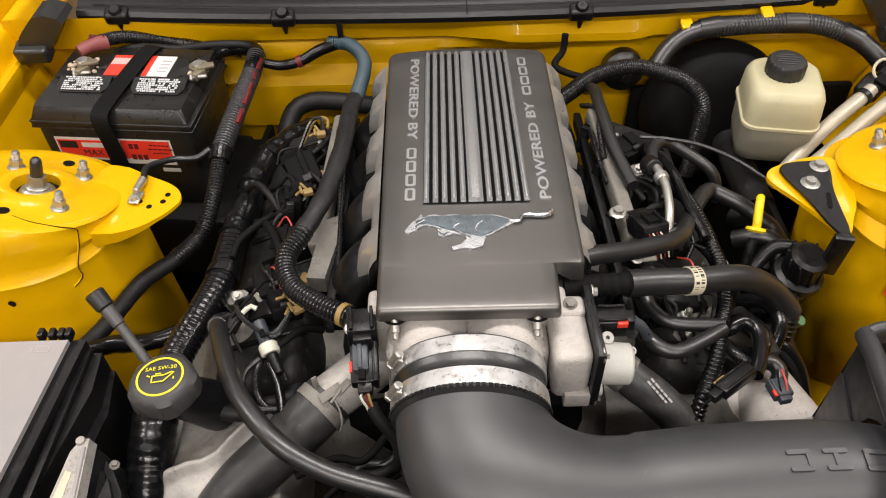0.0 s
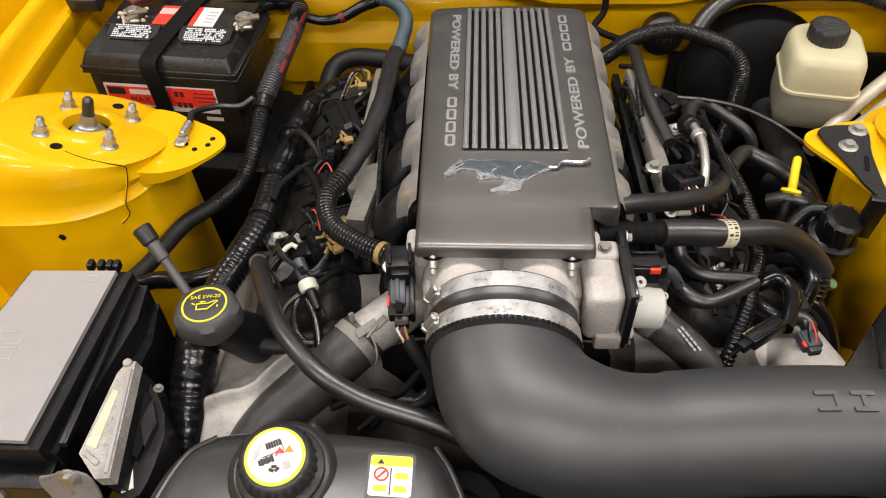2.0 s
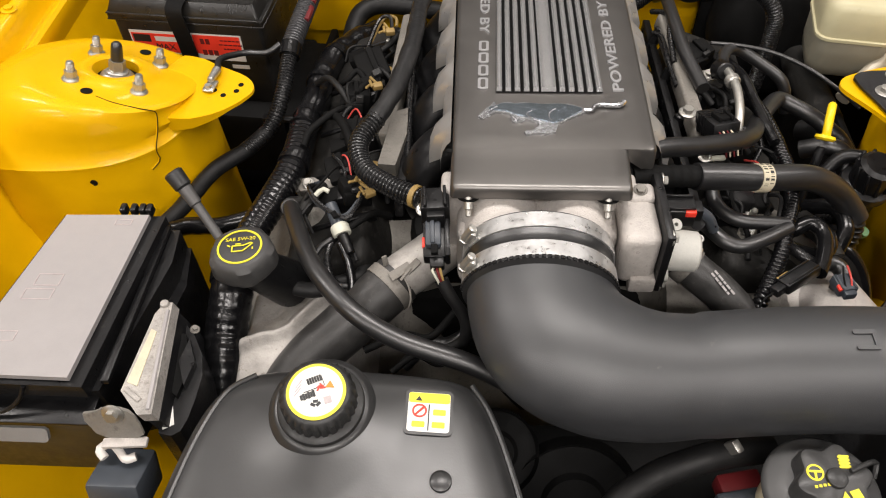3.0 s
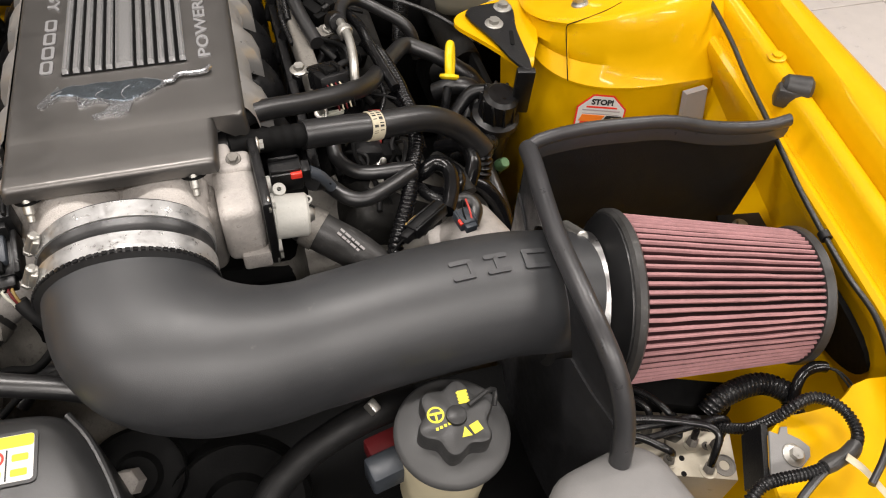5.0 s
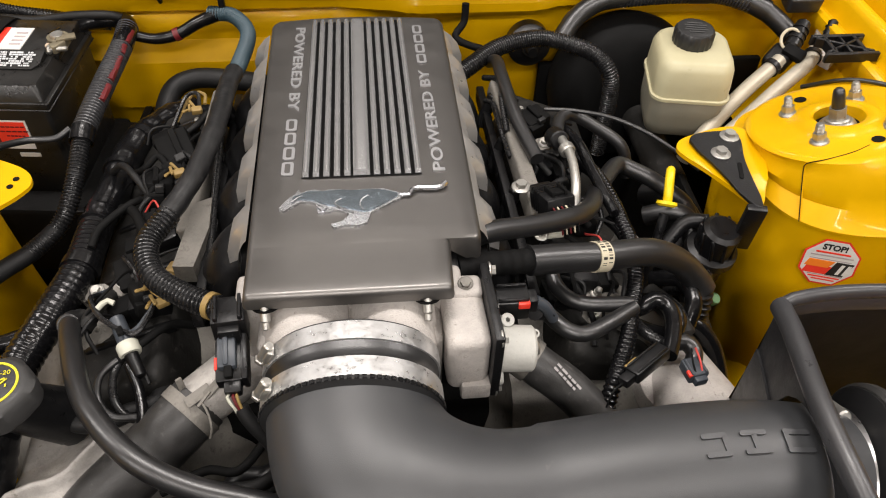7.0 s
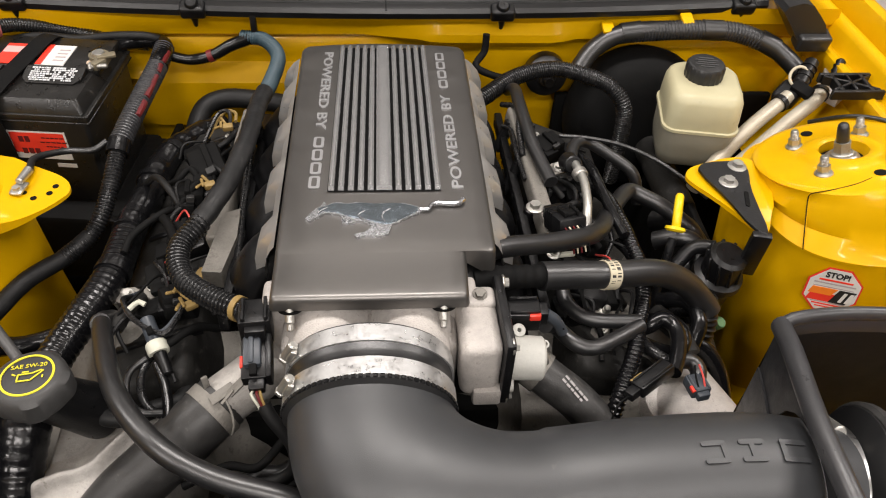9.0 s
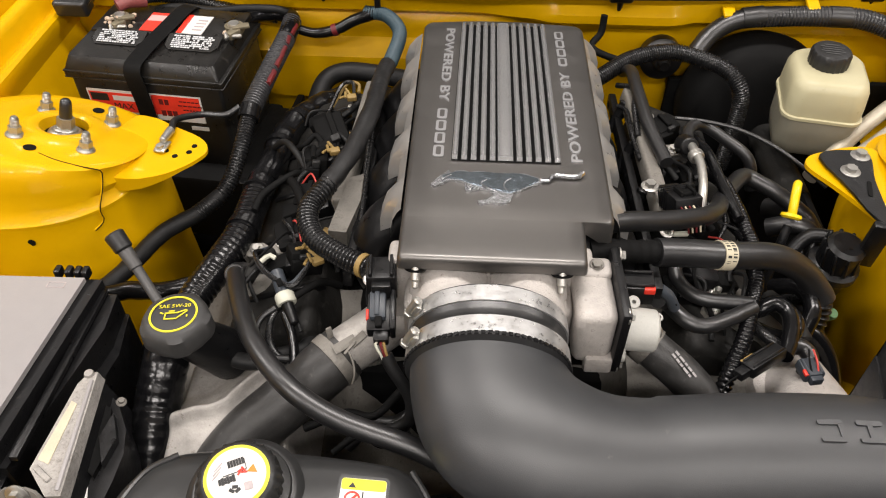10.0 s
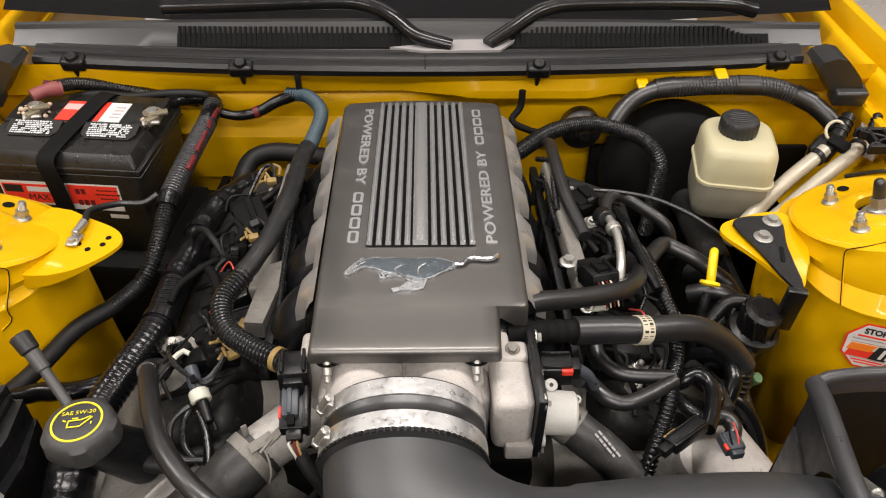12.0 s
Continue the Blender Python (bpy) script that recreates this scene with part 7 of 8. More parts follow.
    part("clip_jaw", box((0.018, 0.030, 0.012), (0.603, 0.972, 0.936), (10, -22, 38), bevel=0.003), dull_black, clip)
    ring = [Vector((0.603, 0.992, 0.946)) + Vector((0.013 * math.cos(q), 0.010 * math.sin(q), 0.010 * math.sin(q) + 0.003 * math.cos(q))) for q in [2 * math.pi * i / 18 for i in range(19)]]
    part("ring", hose(ring, 0.0022, 8, 0.003), paper, clip, "pale plastic ring")
    web = bmesh.new()
    for dx, dy, w, d, q in ((0, 0, 0.075, 0.006, 0), (0, 0.034, 0.075, 0.006, 0), (-0.034, 0.017, 0.006, 0.04, 0), (0.034, 0.017, 0.006, 0.04, 0), (0, 0.017, 0.075, 0.004, 28), (0, 0.017, 0.075, 0.004, -28), (0, 0.017, 0.004, 0.04, 0)):
        box((w, d, 0.014), (0.650 + dx * 0.62, 0.918 + dy * 1.3, 0.962), (0, 0, q), bevel=0.001, seg=1, bm=web)
    part("lattice_bracket", web, black, at, "black ribbed plastic bracket")
    for pts in ([(0.183, 0.595, 0.94), (0.185, 0.57, 0.935), (0.205, 0.55, 0.932), (0.257, 0.545, 0.931)], [(0.150, 0.515, 0.965), (0.165, 0.53, 0.945), (0.182, 0.512, 0.94), (0.20, 0.508, 0.937), (0.228, 0.522, 0.934), (0.257, 0.541, 0.931)],
                ):
        line("sensor_loom", "glossy black taped sensor loom", "wiring loom", pts, 0.0078, rubber, group="sensor looms", lumps=0.05)
    line("bank_loom", "glossy black ribbed loom along the cam cover", "wiring loom", [(0.262, 0.80, 0.90), (0.270, 0.75, 0.922), (0.2775, 0.695, 0.924), (0.279, 0.664, 0.924), (0.2805, 0.638, 0.924), (0.273, 0.588, 0.925), (0.259, 0.551, 0.925), (0.245, 0.512, 0.921), (0.225, 0.475, 0.91), (0.213, 0.45, 0.885)], 0.0085, tape, "conduit", pitch=0.0052, depth=0.0014)
    line("sensor_lead", "glossy black looped lead", "wiring loom", [(0.272, 0.555, 0.885), (0.290, 0.537, 0.892), (0.303, 0.530, 0.902), (0.312, 0.555, 0.902), (0.300, 0.58, 0.892), (0.285, 0.59, 0.88)], 0.0075, tape, lumps=0.15)
    at = line("bypass_hose", "grey-black bypass hose with printed marks", "hose", [(0.135, 0.503, 0.925), (0.157, 0.488, 0.915), (0.185, 0.472, 0.898), (0.22, 0.44, 0.872)], 0.0195, grey_rubber, seg=24)
    ring_on(at, [(0.135, 0.503, 0.925), (0.157, 0.488, 0.915), (0.185, 0.472, 0.898)], 0.2, 0.0206, 0.014, dirty_cast, "spring_clamp")
    m = frame_of((0.176, 0.470, 0.9245), (0.62, -0.68, -0.40), (0.62, 0.74, 0.1))
    random.seed(9)
    for row in range(2):
        x = -0.014
        while x < 0.012:
            w = random.uniform(0.003, 0.007)
            part("print_block", slab([(x, -0.004 + 0.005 * row), (x + w, -0.004 + 0.005 * row), (x + w, -0.0015 + 0.005 * row), (x, -0.0015 + 0.005 * row)], 0.0006, m, 0), lid_grey, at)
            x += w + 0.0012


looms()


# ---- plugs, brackets and small parts ----
def plug(name, label, at, turn, size, mat, accent=None, wires=3, wire_to=(0, -0.02, -0.02)):
    ob = thing(name, label, "connector", (at[0], at[1], at[2] - size[2] / 2))
    m = pose(*at, *turn)
    bm = box(size, bevel=0.002)
    box((size[0] * 0.62, size[1] * 0.3, size[2] * 0.7), (0, -size[1] * 0.6, 0), bevel=0.001, bm=bm)
    for s in (-1, 1):
        box((size[0] * 0.12, size[1] * 0.9, size[2] * 0.25), (s * size[0] * 0.35, 0, size[2] * 0.52), bevel=0.0008, seg=1, bm=bm)
    bmesh.ops.transform(bm, matrix=m, verts=bm.verts[:])
    part("housing", bm, mat, ob)
    if accent:
        bm = box((size[0] * 0.22, size[1] * 0.35, size[2] * 0.3), (-size[0] * 0.44, -size[1] * 0.3, size[2] * 0.36), bevel=0.001)
        bmesh.ops.transform(bm, matrix=m, verts=bm.verts[:])
        part("lock_tab", bm, accent, ob, "coloured lock tab")
    for i in range(wires):
        a = m @ Vector(((i - (wires - 1) / 2) * size[0] * 0.22, -size[1] * 0.7, 0))
        b = a + Vector(wire_to) * 0.5 + Vector((0.003 * (i - 1), 0, 0.004))
        c = a + Vector(wire_to)
        part("wire", hose([a, b, c], 0.001, 6, 0.004), (dull_black, copper, lid_grey)[i % 3], ob)
    return ob


def small_parts():
    at = thing("throttle_plug", "black and slate sensor plug with a red lock", "connector", (-0.112, 0.465, 0.97))
    m = pose(-0.1115, 0.465, 0.985, 14, 0, 4)

    def put(bm):
        bmesh.ops.transform(bm, matrix=m, verts=bm.verts[:])
        return bm
    bm = box((0.026, 0.038, 0.016), bevel=0.002)
    box((0.005, 0.040, 0.022), (0.0105, 0, 0.002), bevel=0.0015, bm=bm)
    box((0.014, 0.012, 0.012), (0, -0.022, 0.0), bevel=0.002, bm=bm)
    part("housing", put(bm), black, at, "black plug housing")
    bm = box((0.0150, 0.027, 0.010), (-0.003, 0.004, 0.010), bevel=0.002)
    box((0.0045, 0.024, 0.004), (-0.0035, 0.004, 0.0155), bevel=0.0012, bm=bm)
    part("slide", put(bm), slate, at, "slate grey sliding lock")
    part("latch", put(box((0.0065, 0.010, 0.006), (-0.002, -0.013, 0.012), bevel=0.001)), dull_black, at)
    part("lock_tab", put(box((0.0028, 0.011, 0.005), (-0.0125, -0.003, 0.006), bevel=0.001)), red, at, "red lock tab")
    for k, mat in ((-0.003, white_plastic), (0.002, tan), (0.0, dark_red)):
        part("strand", hose([m @ Vector((k, -0.026, 0.0)), m @ Vector((k * 1.6, -0.032, 0.003)), m @ Vector((k + 0.003, -0.038, -0.004)), m @ Vector((k + 0.006, -0.044, -0.014))], 0.0013, 6), mat, at, "coloured wire")
    part("lead", hose([m @ Vector((0.004, -0.036, -0.008)), (-0.098, 0.425, 0.955), (-0.083, 0.417, 0.925), (-0.085, 0.408, 0.90), (-0.108, 0.405, 0.885), (-0.14, 0.412, 0.875)], 0.0062, 12, lumps=0.1), old_hose, at, "dull black sleeved lead")
    plug("sensor_plug", "tall black sensor plug", (-0.114, 0.497, 1.0), (0, 0, 5), (0.028, 0.028, 0.03), black, None, 0)
    plug("actuator_plug", "black throttle actuator plug with a red tab", (0.126, 0.512, 0.985), (0, 0, 90), (0.024, 0.03, 0.022), black, red, 2, (0.02, 0, -0.02))
    at = thing("loom_plug", "inline loom plug with a cream locking collar", "connector", (-0.223, 0.533, 0.912))
    axis = Vector((0.42, -0.85, -0.32)).normalized()
    mid = Vector((-0.2225, 0.5335, 0.9225))
    part("collar", lathe([(0.0055, -0.0062), (0.0096, -0.0062), (0.0106, -0.004), (0.0106, 0.004), (0.0098, 0.0062), (0.0055, 0.0062)], mid, axis, 24), white_plastic, at, "cream locking collar")
    part("socket", rod(mid - axis * 0.034, mid + axis * 0.002, 0.0072, 0.0078, 12, 0.001), slate, at, "slate grey socket")
    part("latch", box((0.006, 0.018, 0.004), mid - axis * 0.018 + Vector((0, -0.003, 0.0075)), (-18, 0, 26), bevel=0.001), dull_black, at)
    part("tail", rod(mid + axis * 0.004, mid + axis * 0.030, 0.0066, 0.0056, 14, 0.001), black, at, "black rear shell")
    at = thing("coil_plug", "large black ribbed plug with coloured wires", "connector", (0.193, 0.652, 0.96))
    m = pose(0.1915, 0.651, 0.976, -18, 0, 14)

    def put(bm):
        bmesh.ops.transform(bm, matrix=m, verts=bm.verts[:])
        return bm
    bm = box((0.031, 0.042, 0.022), bevel=0.002)
    for k in range(4):
        box((0.032, 0.0016, 0.023), (0, 0.016 - 0.005 * k, 0), bevel=0, bm=bm)
    box((0.024, 0.016, 0.016), (0.0, 0.024, 0.0), bevel=0.003, bm=bm)
    part("housing", put(bm), black, at, "black ribbed plug housing")
    bm = box((0.003, 0.020, 0.006), (-0.006, -0.006, 0.0135), bevel=0.0008)
    box((0.003, 0.020, 0.006), (0.008, -0.006, 0.0135), bevel=0.0008, bm=bm)
    box((0.011, 0.012, 0.004), (0.001, -0.008, 0.0125), bevel=0.001, bm=bm)
    part("latch", put(bm), dull_black, at, "latch between two guards")
    for k, mat in enumerate((dark_red, paper, dark_red, paper, dull_black)):
        x = -0.009 + 0.0045 * k
        part("strand", hose([m @ Vector((x, -0.020, 0.002)), m @ Vector((x, -0.027, 0.0)), m @ Vector((x + 0.002, -0.034, -0.010)), m @ Vector((x + 0.003, -0.036, -0.022))], 0.0010, 6), mat, at, "coloured wire")
    plug("inline_plug", "black inline plug with a tan tab", (0.258, 0.486, 0.916), (0, -15, -55), (0.017, 0.048, 0.013), black, tan, 1, (-0.02, -0.02, -0.01))
    plug("alternator_plug", "grey plug with a red lock", (0.290, 0.462, 0.935), (0, 0, 10), (0.019, 0.02, 0.012), slate, red, 2, (0, 0.03, 0.01))
    at = thing("firewall_grommet", "round black rubber grommet on the firewall", "grommet", (0.25, 1.1, 0.86))
    part("disc", lathe([(0.0, 0.014), (0.012, 0.014), (0.016, 0.008), (0.026, 0.006), (0.033, 0.0), (0.033, -0.02), (0, -0.02)], (0.255, 1.095, 0.885), (0, -1, 0.15), 32), rubber, at)
    part("hub", lathe([(0, 0.03), (0.007, 0.03), (0.009, 0.01), (0, 0.01)], (0.255, 1.095, 0.885), (0, -1, 0.15), 20), black, at)
    at = thing("purge_valve", "black plastic purge valve below the bracket", "valve", (0.41, 0.69, 0.8))
    top, ax = Vector((0.402, 0.668, 0.905)), Vector((0.05, -0.15, 1)).normalized()
    part("body", lathe([(0, 0.0), (0.017, 0.0), (0.022, -0.004), (0.023, -0.034), (0.030, -0.037), (0.031, -0.046), (0.025, -0.050), (0.024, -0.11), (0, -0.11)], top, ax, 28), black, at)
    for i in range(10):
        t = radians(36 * i)
        p = axis_frame(top, ax) @ Vector((0.0225 * math.cos(t), 0.0225 * math.sin(t), -0.019))
        part("rib", box((0.004, 0.004, 0.03), p, (8, 3, 36 * i), bevel=0.001, seg=1), black, at)
    part("spigot", hose([(0.40, 0.70, 0.885), (0.375, 0.705, 0.88), (0.35, 0.69, 0.86)], 0.009, 12), black, at)
    cap = thing("service_cap", "small pale green service port cap", "cap", (0.402, 0.646, 0.79))
    part("cap", lathe([(0, 0.016), (0.0055, 0.016), (0.0075, 0.013), (0.0082, 0.0), (0, 0.0)], (0.403, 0.645, 0.806), (0.2, -0.5, 0.8), 20), green, cap)
    part("port", rod((0.403, 0.65, 0.801), (0.40, 0.68, 0.74), 0.009), black, cap)
    at = thing("tower_bracket", "black steel bracket bolted over the tower gusset", "bracket", (0.43, 0.74, 0.93))
    plan = soften([(0.383, 0.770), (0.388, 0.782), (0.398, 0.788), (0.442, 0.790), (0.4475, 0.783), (0.4455, 0.765), (0.4375, 0.738), (0.435, 0.710), (0.4325, 0.661), (0.427, 0.655), (0.414, 0.669), (0.403, 0.7165)], 1)
    bm = prism(plan[::-1], -0.003, 0, 0.001, 1)
    for v in bm.verts:
        v.co.z += plate_z(v.co.y) + 0.001
    part("plate", bm, black, at, "black painted plate")
    part("slot", slab(rounded(0.005, 0.028, 0.0024), 0.0006, pose(0.4255, 0.716, 0.9482, 0, 0, -14), 0), dull_black, at)
    for x, y in ((0.413, 0.747), (0.4345, 0.778)):
        piece("bolt", hex_bolt(0.0068, 0.005), at, axis_frame((x, y, 0.9484), (0, 0, 1)))
    part("drop_tab", box((0.022, 0.01, 0.07), (0.425, 0.662, 0.911), (8, 0, -14), bevel=0.002), black, at)
    # fuel rail sensor and its silver line
    at = thing("rail_sensor", "zinc fuel line fitting above the rail", "fitting", (0.225, 0.755, 0.92))
    part("fitting", rod((0.222, 0.782, 0.955), (0.224, 0.762, 0.965), 0.0125, 0.011, 20), black, at)
    part("line", hose([(0.226, 0.765, 0.965), (0.229, 0.731, 0.968), (0.228, 0.70, 0.964), (0.225, 0.678, 0.956), (0.223, 0.66, 0.94)], 0.0052, 12), zinc, at, "bare metal line")
    part("collar", rod((0.227, 0.75, 0.965), (0.229, 0.74, 0.965), 0.009), zinc, at)
    # rail buffer and cable along the fender
    at = thing("bonnet_buffer", "black rubber bonnet buffer on the fender rail", "buffer", (0.665, 0.50, 0.975))
    bm = rod((0.668, 0.5275, 0.986), (0.695, 0.511, 0.986), 0.0125, 0.0145, 28, 0.004)
    box((0.034, 0.020, 0.024), (0.676, 0.5165, 0.977), (0, 0, -31), bevel=0.005, bm=bm)
    part("buffer", bm, grey_rubber, at)
    part("slot", box((0.0012, 0.012, 0.004), (0.6952, 0.5108, 0.988), (0, 0, -31), bevel=0.0004), dull_black, at)
    pts = [(0.585, 0.90, 0.93), (0.604, 0.865, 0.962), (0.624, 0.843, 0.976), (0.648, 0.812, 0.985), (0.663, 0.77, 0.991), (0.666, 0.73, 0.991), (0.664, 0.69, 0.99), (0.659, 0.62, 0.98), (0.651, 0.566, 0.972), (0.637, 0.496, 0.97), (0.629, 0.448, 0.966), (0.618, 0.384, 0.962), (0.608, 0.30, 0.958), (0.603, 0.247, 0.96), (0.575, 0.192, 0.968), (0.548, 0.158, 0.972), (0.522, 0.132, 0.97), (0.50, 0.115, 0.965)]
    at = line("release_cable", "thin black cable along the fender rail", "cable", pts, 0.0029, rubber)
    ring_on(at, pts, 0.70, 0.0052, 0.008, black, "cable_clip")
    at = thing("grey_clip", "grey-brown plastic clip on the tower wall", "clip", (0.632, 0.612, 0.86))
    part("clip", prism([(-0.014, 0.018), (0.014, 0.022), (0.018, -0.028), (-0.012, -0.02)][::-1], 0, 0.01, 0.002, 2, frame_of((0.638, 0.622, 0.888), (1, 0, 0), (0, 0.2, 1))), lid_grey, at)


small_parts()


def brake_unit():
    at = thing("brake_hydraulic_unit", "aluminium brake hydraulic block with black lines", "hydraulic unit", (0.44, 0.2, 0.75))
    m = pose(0.431, 0.219, 0.82, 0, 0, -19.3)

    def put(bm):
        bmesh.ops.transform(bm, matrix=m, verts=bm.verts[:])
        return bm
    part("block", put(box((0.062, 0.063, 0.07), (0.016, 0, 0), bevel=0.0015)), cast_pale, at, "machined aluminium block")
    part("valve_half", put(box((0.0312, 0.063, 0.0685), (-0.0312, 0, -0.001), bevel=0.0015)), cast_pale, at, "second half of the block behind a joint")
    part("gasket", put(box((0.097, 0.066, 0.004), (0, 0, -0.0375), bevel=0.001)), dull_black, at, "black gasket")
    part("motor_case", put(box((0.1, 0.09, 0.06), (0.0, 0.01, -0.07), bevel=0.006)), black, at)
    part("rear_box", put(box((0.092, 0.03, 0.05), (0.004, 0.049, 0.02), bevel=0.004)), dull_black, at, "black box behind the block")
    part("rear_peg", rod((0.474, 0.241, 0.855), (0.475, 0.245, 0.884), 0.0062, 0.0058, 16), cap_grey, at, "short dark peg")
    routes = (((0.442, 0.189), [(0.4435, 0.193, 0.870), (0.447, 0.199, 0.881), (0.4505, 0.206, 0.888), (0.446, 0.215, 0.8895), (0.432, 0.223, 0.888), (0.398, 0.237, 0.886), (0.352, 0.250, 0.882)], 0.0036),
              ((0.459, 0.208), [(0.462, 0.212, 0.872), (0.4665, 0.217, 0.884), (0.4605, 0.2205, 0.888), (0.443, 0.221, 0.887), (0.413, 0.2215, 0.884), (0.38, 0.223, 0.88), (0.35, 0.228, 0.876)], 0.0033),
              ((0.439, 0.216), [(0.441, 0.221, 0.872), (0.4425, 0.226, 0.883), (0.436, 0.2295, 0.885), (0.416, 0.2305, 0.883), (0.396, 0.233, 0.881), (0.35, 0.238, 0.875)], 0.0033),
              ((0.435, 0.241), [(0.428, 0.240, 0.872), (0.419, 0.237, 0.884), (0.413, 0.247, 0.887), (0.40, 0.264, 0.887), (0.36, 0.30, 0.88)], 0.0033),
              ((0.411, 0.207), [(0.409, 0.206, 0.872), (0.405, 0.206, 0.880), (0.397, 0.211, 0.884), (0.381, 0.223, 0.886), (0.35, 0.24, 0.885)], 0.0036),
              ((0.403, 0.238), [(0.402, 0.240, 0.876), (0.400, 0.246, 0.886), (0.392, 0.257, 0.888), (0.36, 0.285, 0.88)], 0.0033))
    for (x, y), way, r in routes:
        p = Vector((x, y, 0.855))
        nut = part("line_nut", rod(p, p + (Vector(way[0]) - p).normalized() * 0.009, 0.0056, 0.005, 6), dirty_cast, at, "hexagon line nut")
        part("ferrule", lathe([(0, 0), (0.0078, 0), (0.0078, 0.001), (0, 0.001)], p, (0, 0, 1), 18), cast_pale, nut)
        part("brake_line", hose([p + (Vector(way[0]) - p).normalized() * 0.008] + way, r, 10, 0.004), brake_black, nut, "glossy black brake line")
    part("sensor_plug", box((0.016, 0.02, 0.014), (0.421, 0.229, 0.871), (0, 12, -30), bevel=0.002), black, at, "small black plug")
    for x, y, r in ((0.424, 0.206, 0.0026), (0.419, 0.192, 0.0026), (0.452, 0.211, 0.0022), (0.448, 0.226, 0.002)):
        part("drilling", lathe([(0, 0), (r, 0), (r, 0.0005), (0, 0.0005)], (x, y, 0.8552), (0, 0, 1), 12), dull_black, at, "small drilled hole")
    for x, y, r in ((0.459, 0.190, 0.0105), (0.452, 0.211, 0.0042)):
        part("plug_ring", lathe([(r * 0.45, 0), (r * 0.45, 0.0007), (r * 0.55, 0.0007), (r * 0.55, 0.0002), (r * 0.9, 0.0002), (r * 0.9, 0.0008), (r, 0.0008), (r, 0)], (x, y, 0.8551), (0, 0, 1), 28), dirty_cast, at, "pressed plug ring")
    at = thing("front_bracket", "yellow body bracket with a grey plate and bolt", "bracket", (0.49, 0.15, 0.9))
    tilt = Matrix.Translation((0.477, 0.157, 0.928)) @ Matrix.Rotation(radians(9), 4, "X") @ Matrix.Rotation(radians(6), 4, "Y") @ Matrix.Translation((-0.477, -0.157, -0.928))
    part("plate", prism(soften([(0.447, 0.146), (0.4705, 0.193), (0.529, 0.1915), (0.551, 0.195), (0.576, 0.209), (0.62, 0.205), (0.60, 0.10), (0.52, 0.06), (0.455, 0.09)], 1)[::-1], 0.9235, 0.9275, 0.001, 1, tilt), yellow, at)
    part("grey_plate", prism([(0.466, 0.184), (0.473, 0.1795), (0.4785, 0.185), (0.484, 0.184), (0.4815, 0.1785), (0.490, 0.172), (0.4955, 0.164), (0.492, 0.157), (0.472, 0.146), (0.449, 0.150)][::-1], 0.9276, 0.9298, 0.0006, 1, tilt), moulded_grey, at, "dark grey mounting plate")
    part("upright", prism([(0.4495, 0.146), (0.4695, 0.190), (0.4635, 0.1915), (0.4435, 0.148)], 0.896, 0.9265, 0.002, 2, tilt), black, at, "black upright below the plate")
    piece("bolt", hex_bolt(0.0054, 0.005, None, 1.8), at, tilt @ axis_frame((0.477, 0.161, 0.9298), (0.0, 0.0, 1)))
    at = line("front_loom", "black corrugated loom over the front bracket", "wiring loom", [(0.45, 0.225, 0.87), (0.470, 0.202, 0.90), (0.479, 0.193, 0.934), (0.490, 0.193, 0.949), (0.506, 0.195, 0.952), (0.520, 0.188, 0.952), (0.528, 0.174, 0.951), (0.525, 0.157, 0.951), (0.511, 0.146, 0.952), (0.488, 0.140, 0.953), (0.467, 0.138, 0.953), (0.443, 0.140, 0.951), (0.427, 0.139, 0.949), (0.410, 0.13, 0.935)], 0.0052, conduit, "conduit", pitch=0.0032, depth=0.0012)
    part("tape_wrap", hose([(0.5165, 0.1485, 0.9515), (0.511, 0.146, 0.952), (0.488, 0.140, 0.953), (0.480, 0.139, 0.953)], 0.0068, 12, lumps=0.25), grey_rubber, at, "loose wraps of grey tape")
    part("tail_lead", hose([(0.486, 0.139, 0.953), (0.465, 0.130, 0.952), (0.445, 0.118, 0.948), (0.43, 0.10, 0.94)], 0.0034, 8), rubber, at, "thin lead leaving the tape")
    tie = thing("cable_tie", "pale tan cable tie round the front loom", "cable tie", (0.51, 0.12, 0.935))
    part("tail", sweep(spline([(0.497, 0.14, 0.962), (0.507, 0.128, 0.958), (0.522, 0.108, 0.945), (0.535, 0.092, 0.934)], 0.004), lambda i, n, a: (0.0035 * math.cos(a), 0.0009 * math.sin(a)), 10), paper, tie)
    line("filter_loom", "black corrugated loom beneath the filter", "wiring loom", [(0.462, 0.236, 0.868), (0.474, 0.242, 0.879), (0.497, 0.246, 0.882), (0.520, 0.245, 0.882), (0.538, 0.233, 0.880), (0.540, 0.219, 0.876), (0.53, 0.20, 0.86)], 0.0108, conduit, "conduit")
    at = line("headlamp_lead", "thin black taped lead with two bare wires", "cable", [(0.537, 0.222, 0.885), (0.541, 0.230, 0.896), (0.549, 0.237, 0.901), (0.564, 0.2405, 0.902), (0.575, 0.238, 0.901)], 0.0052, tape, lumps=0.2)
    for dx in (0, 0.004):
        part("strand", hose([(0.572, 0.2385, 0.901), (0.582, 0.234 - dx * 0.3, 0.901), (0.590 - dx, 0.222 - dx, 0.899), (0.594 - dx, 0.205 - dx, 0.892)], 0.0012, 6), dusty, at, "thin bare wire")
    at = thing("grey_cover", "smooth dark grey moulded cover", "cover", (0.33, 0.16, 0.85))
    rows = []
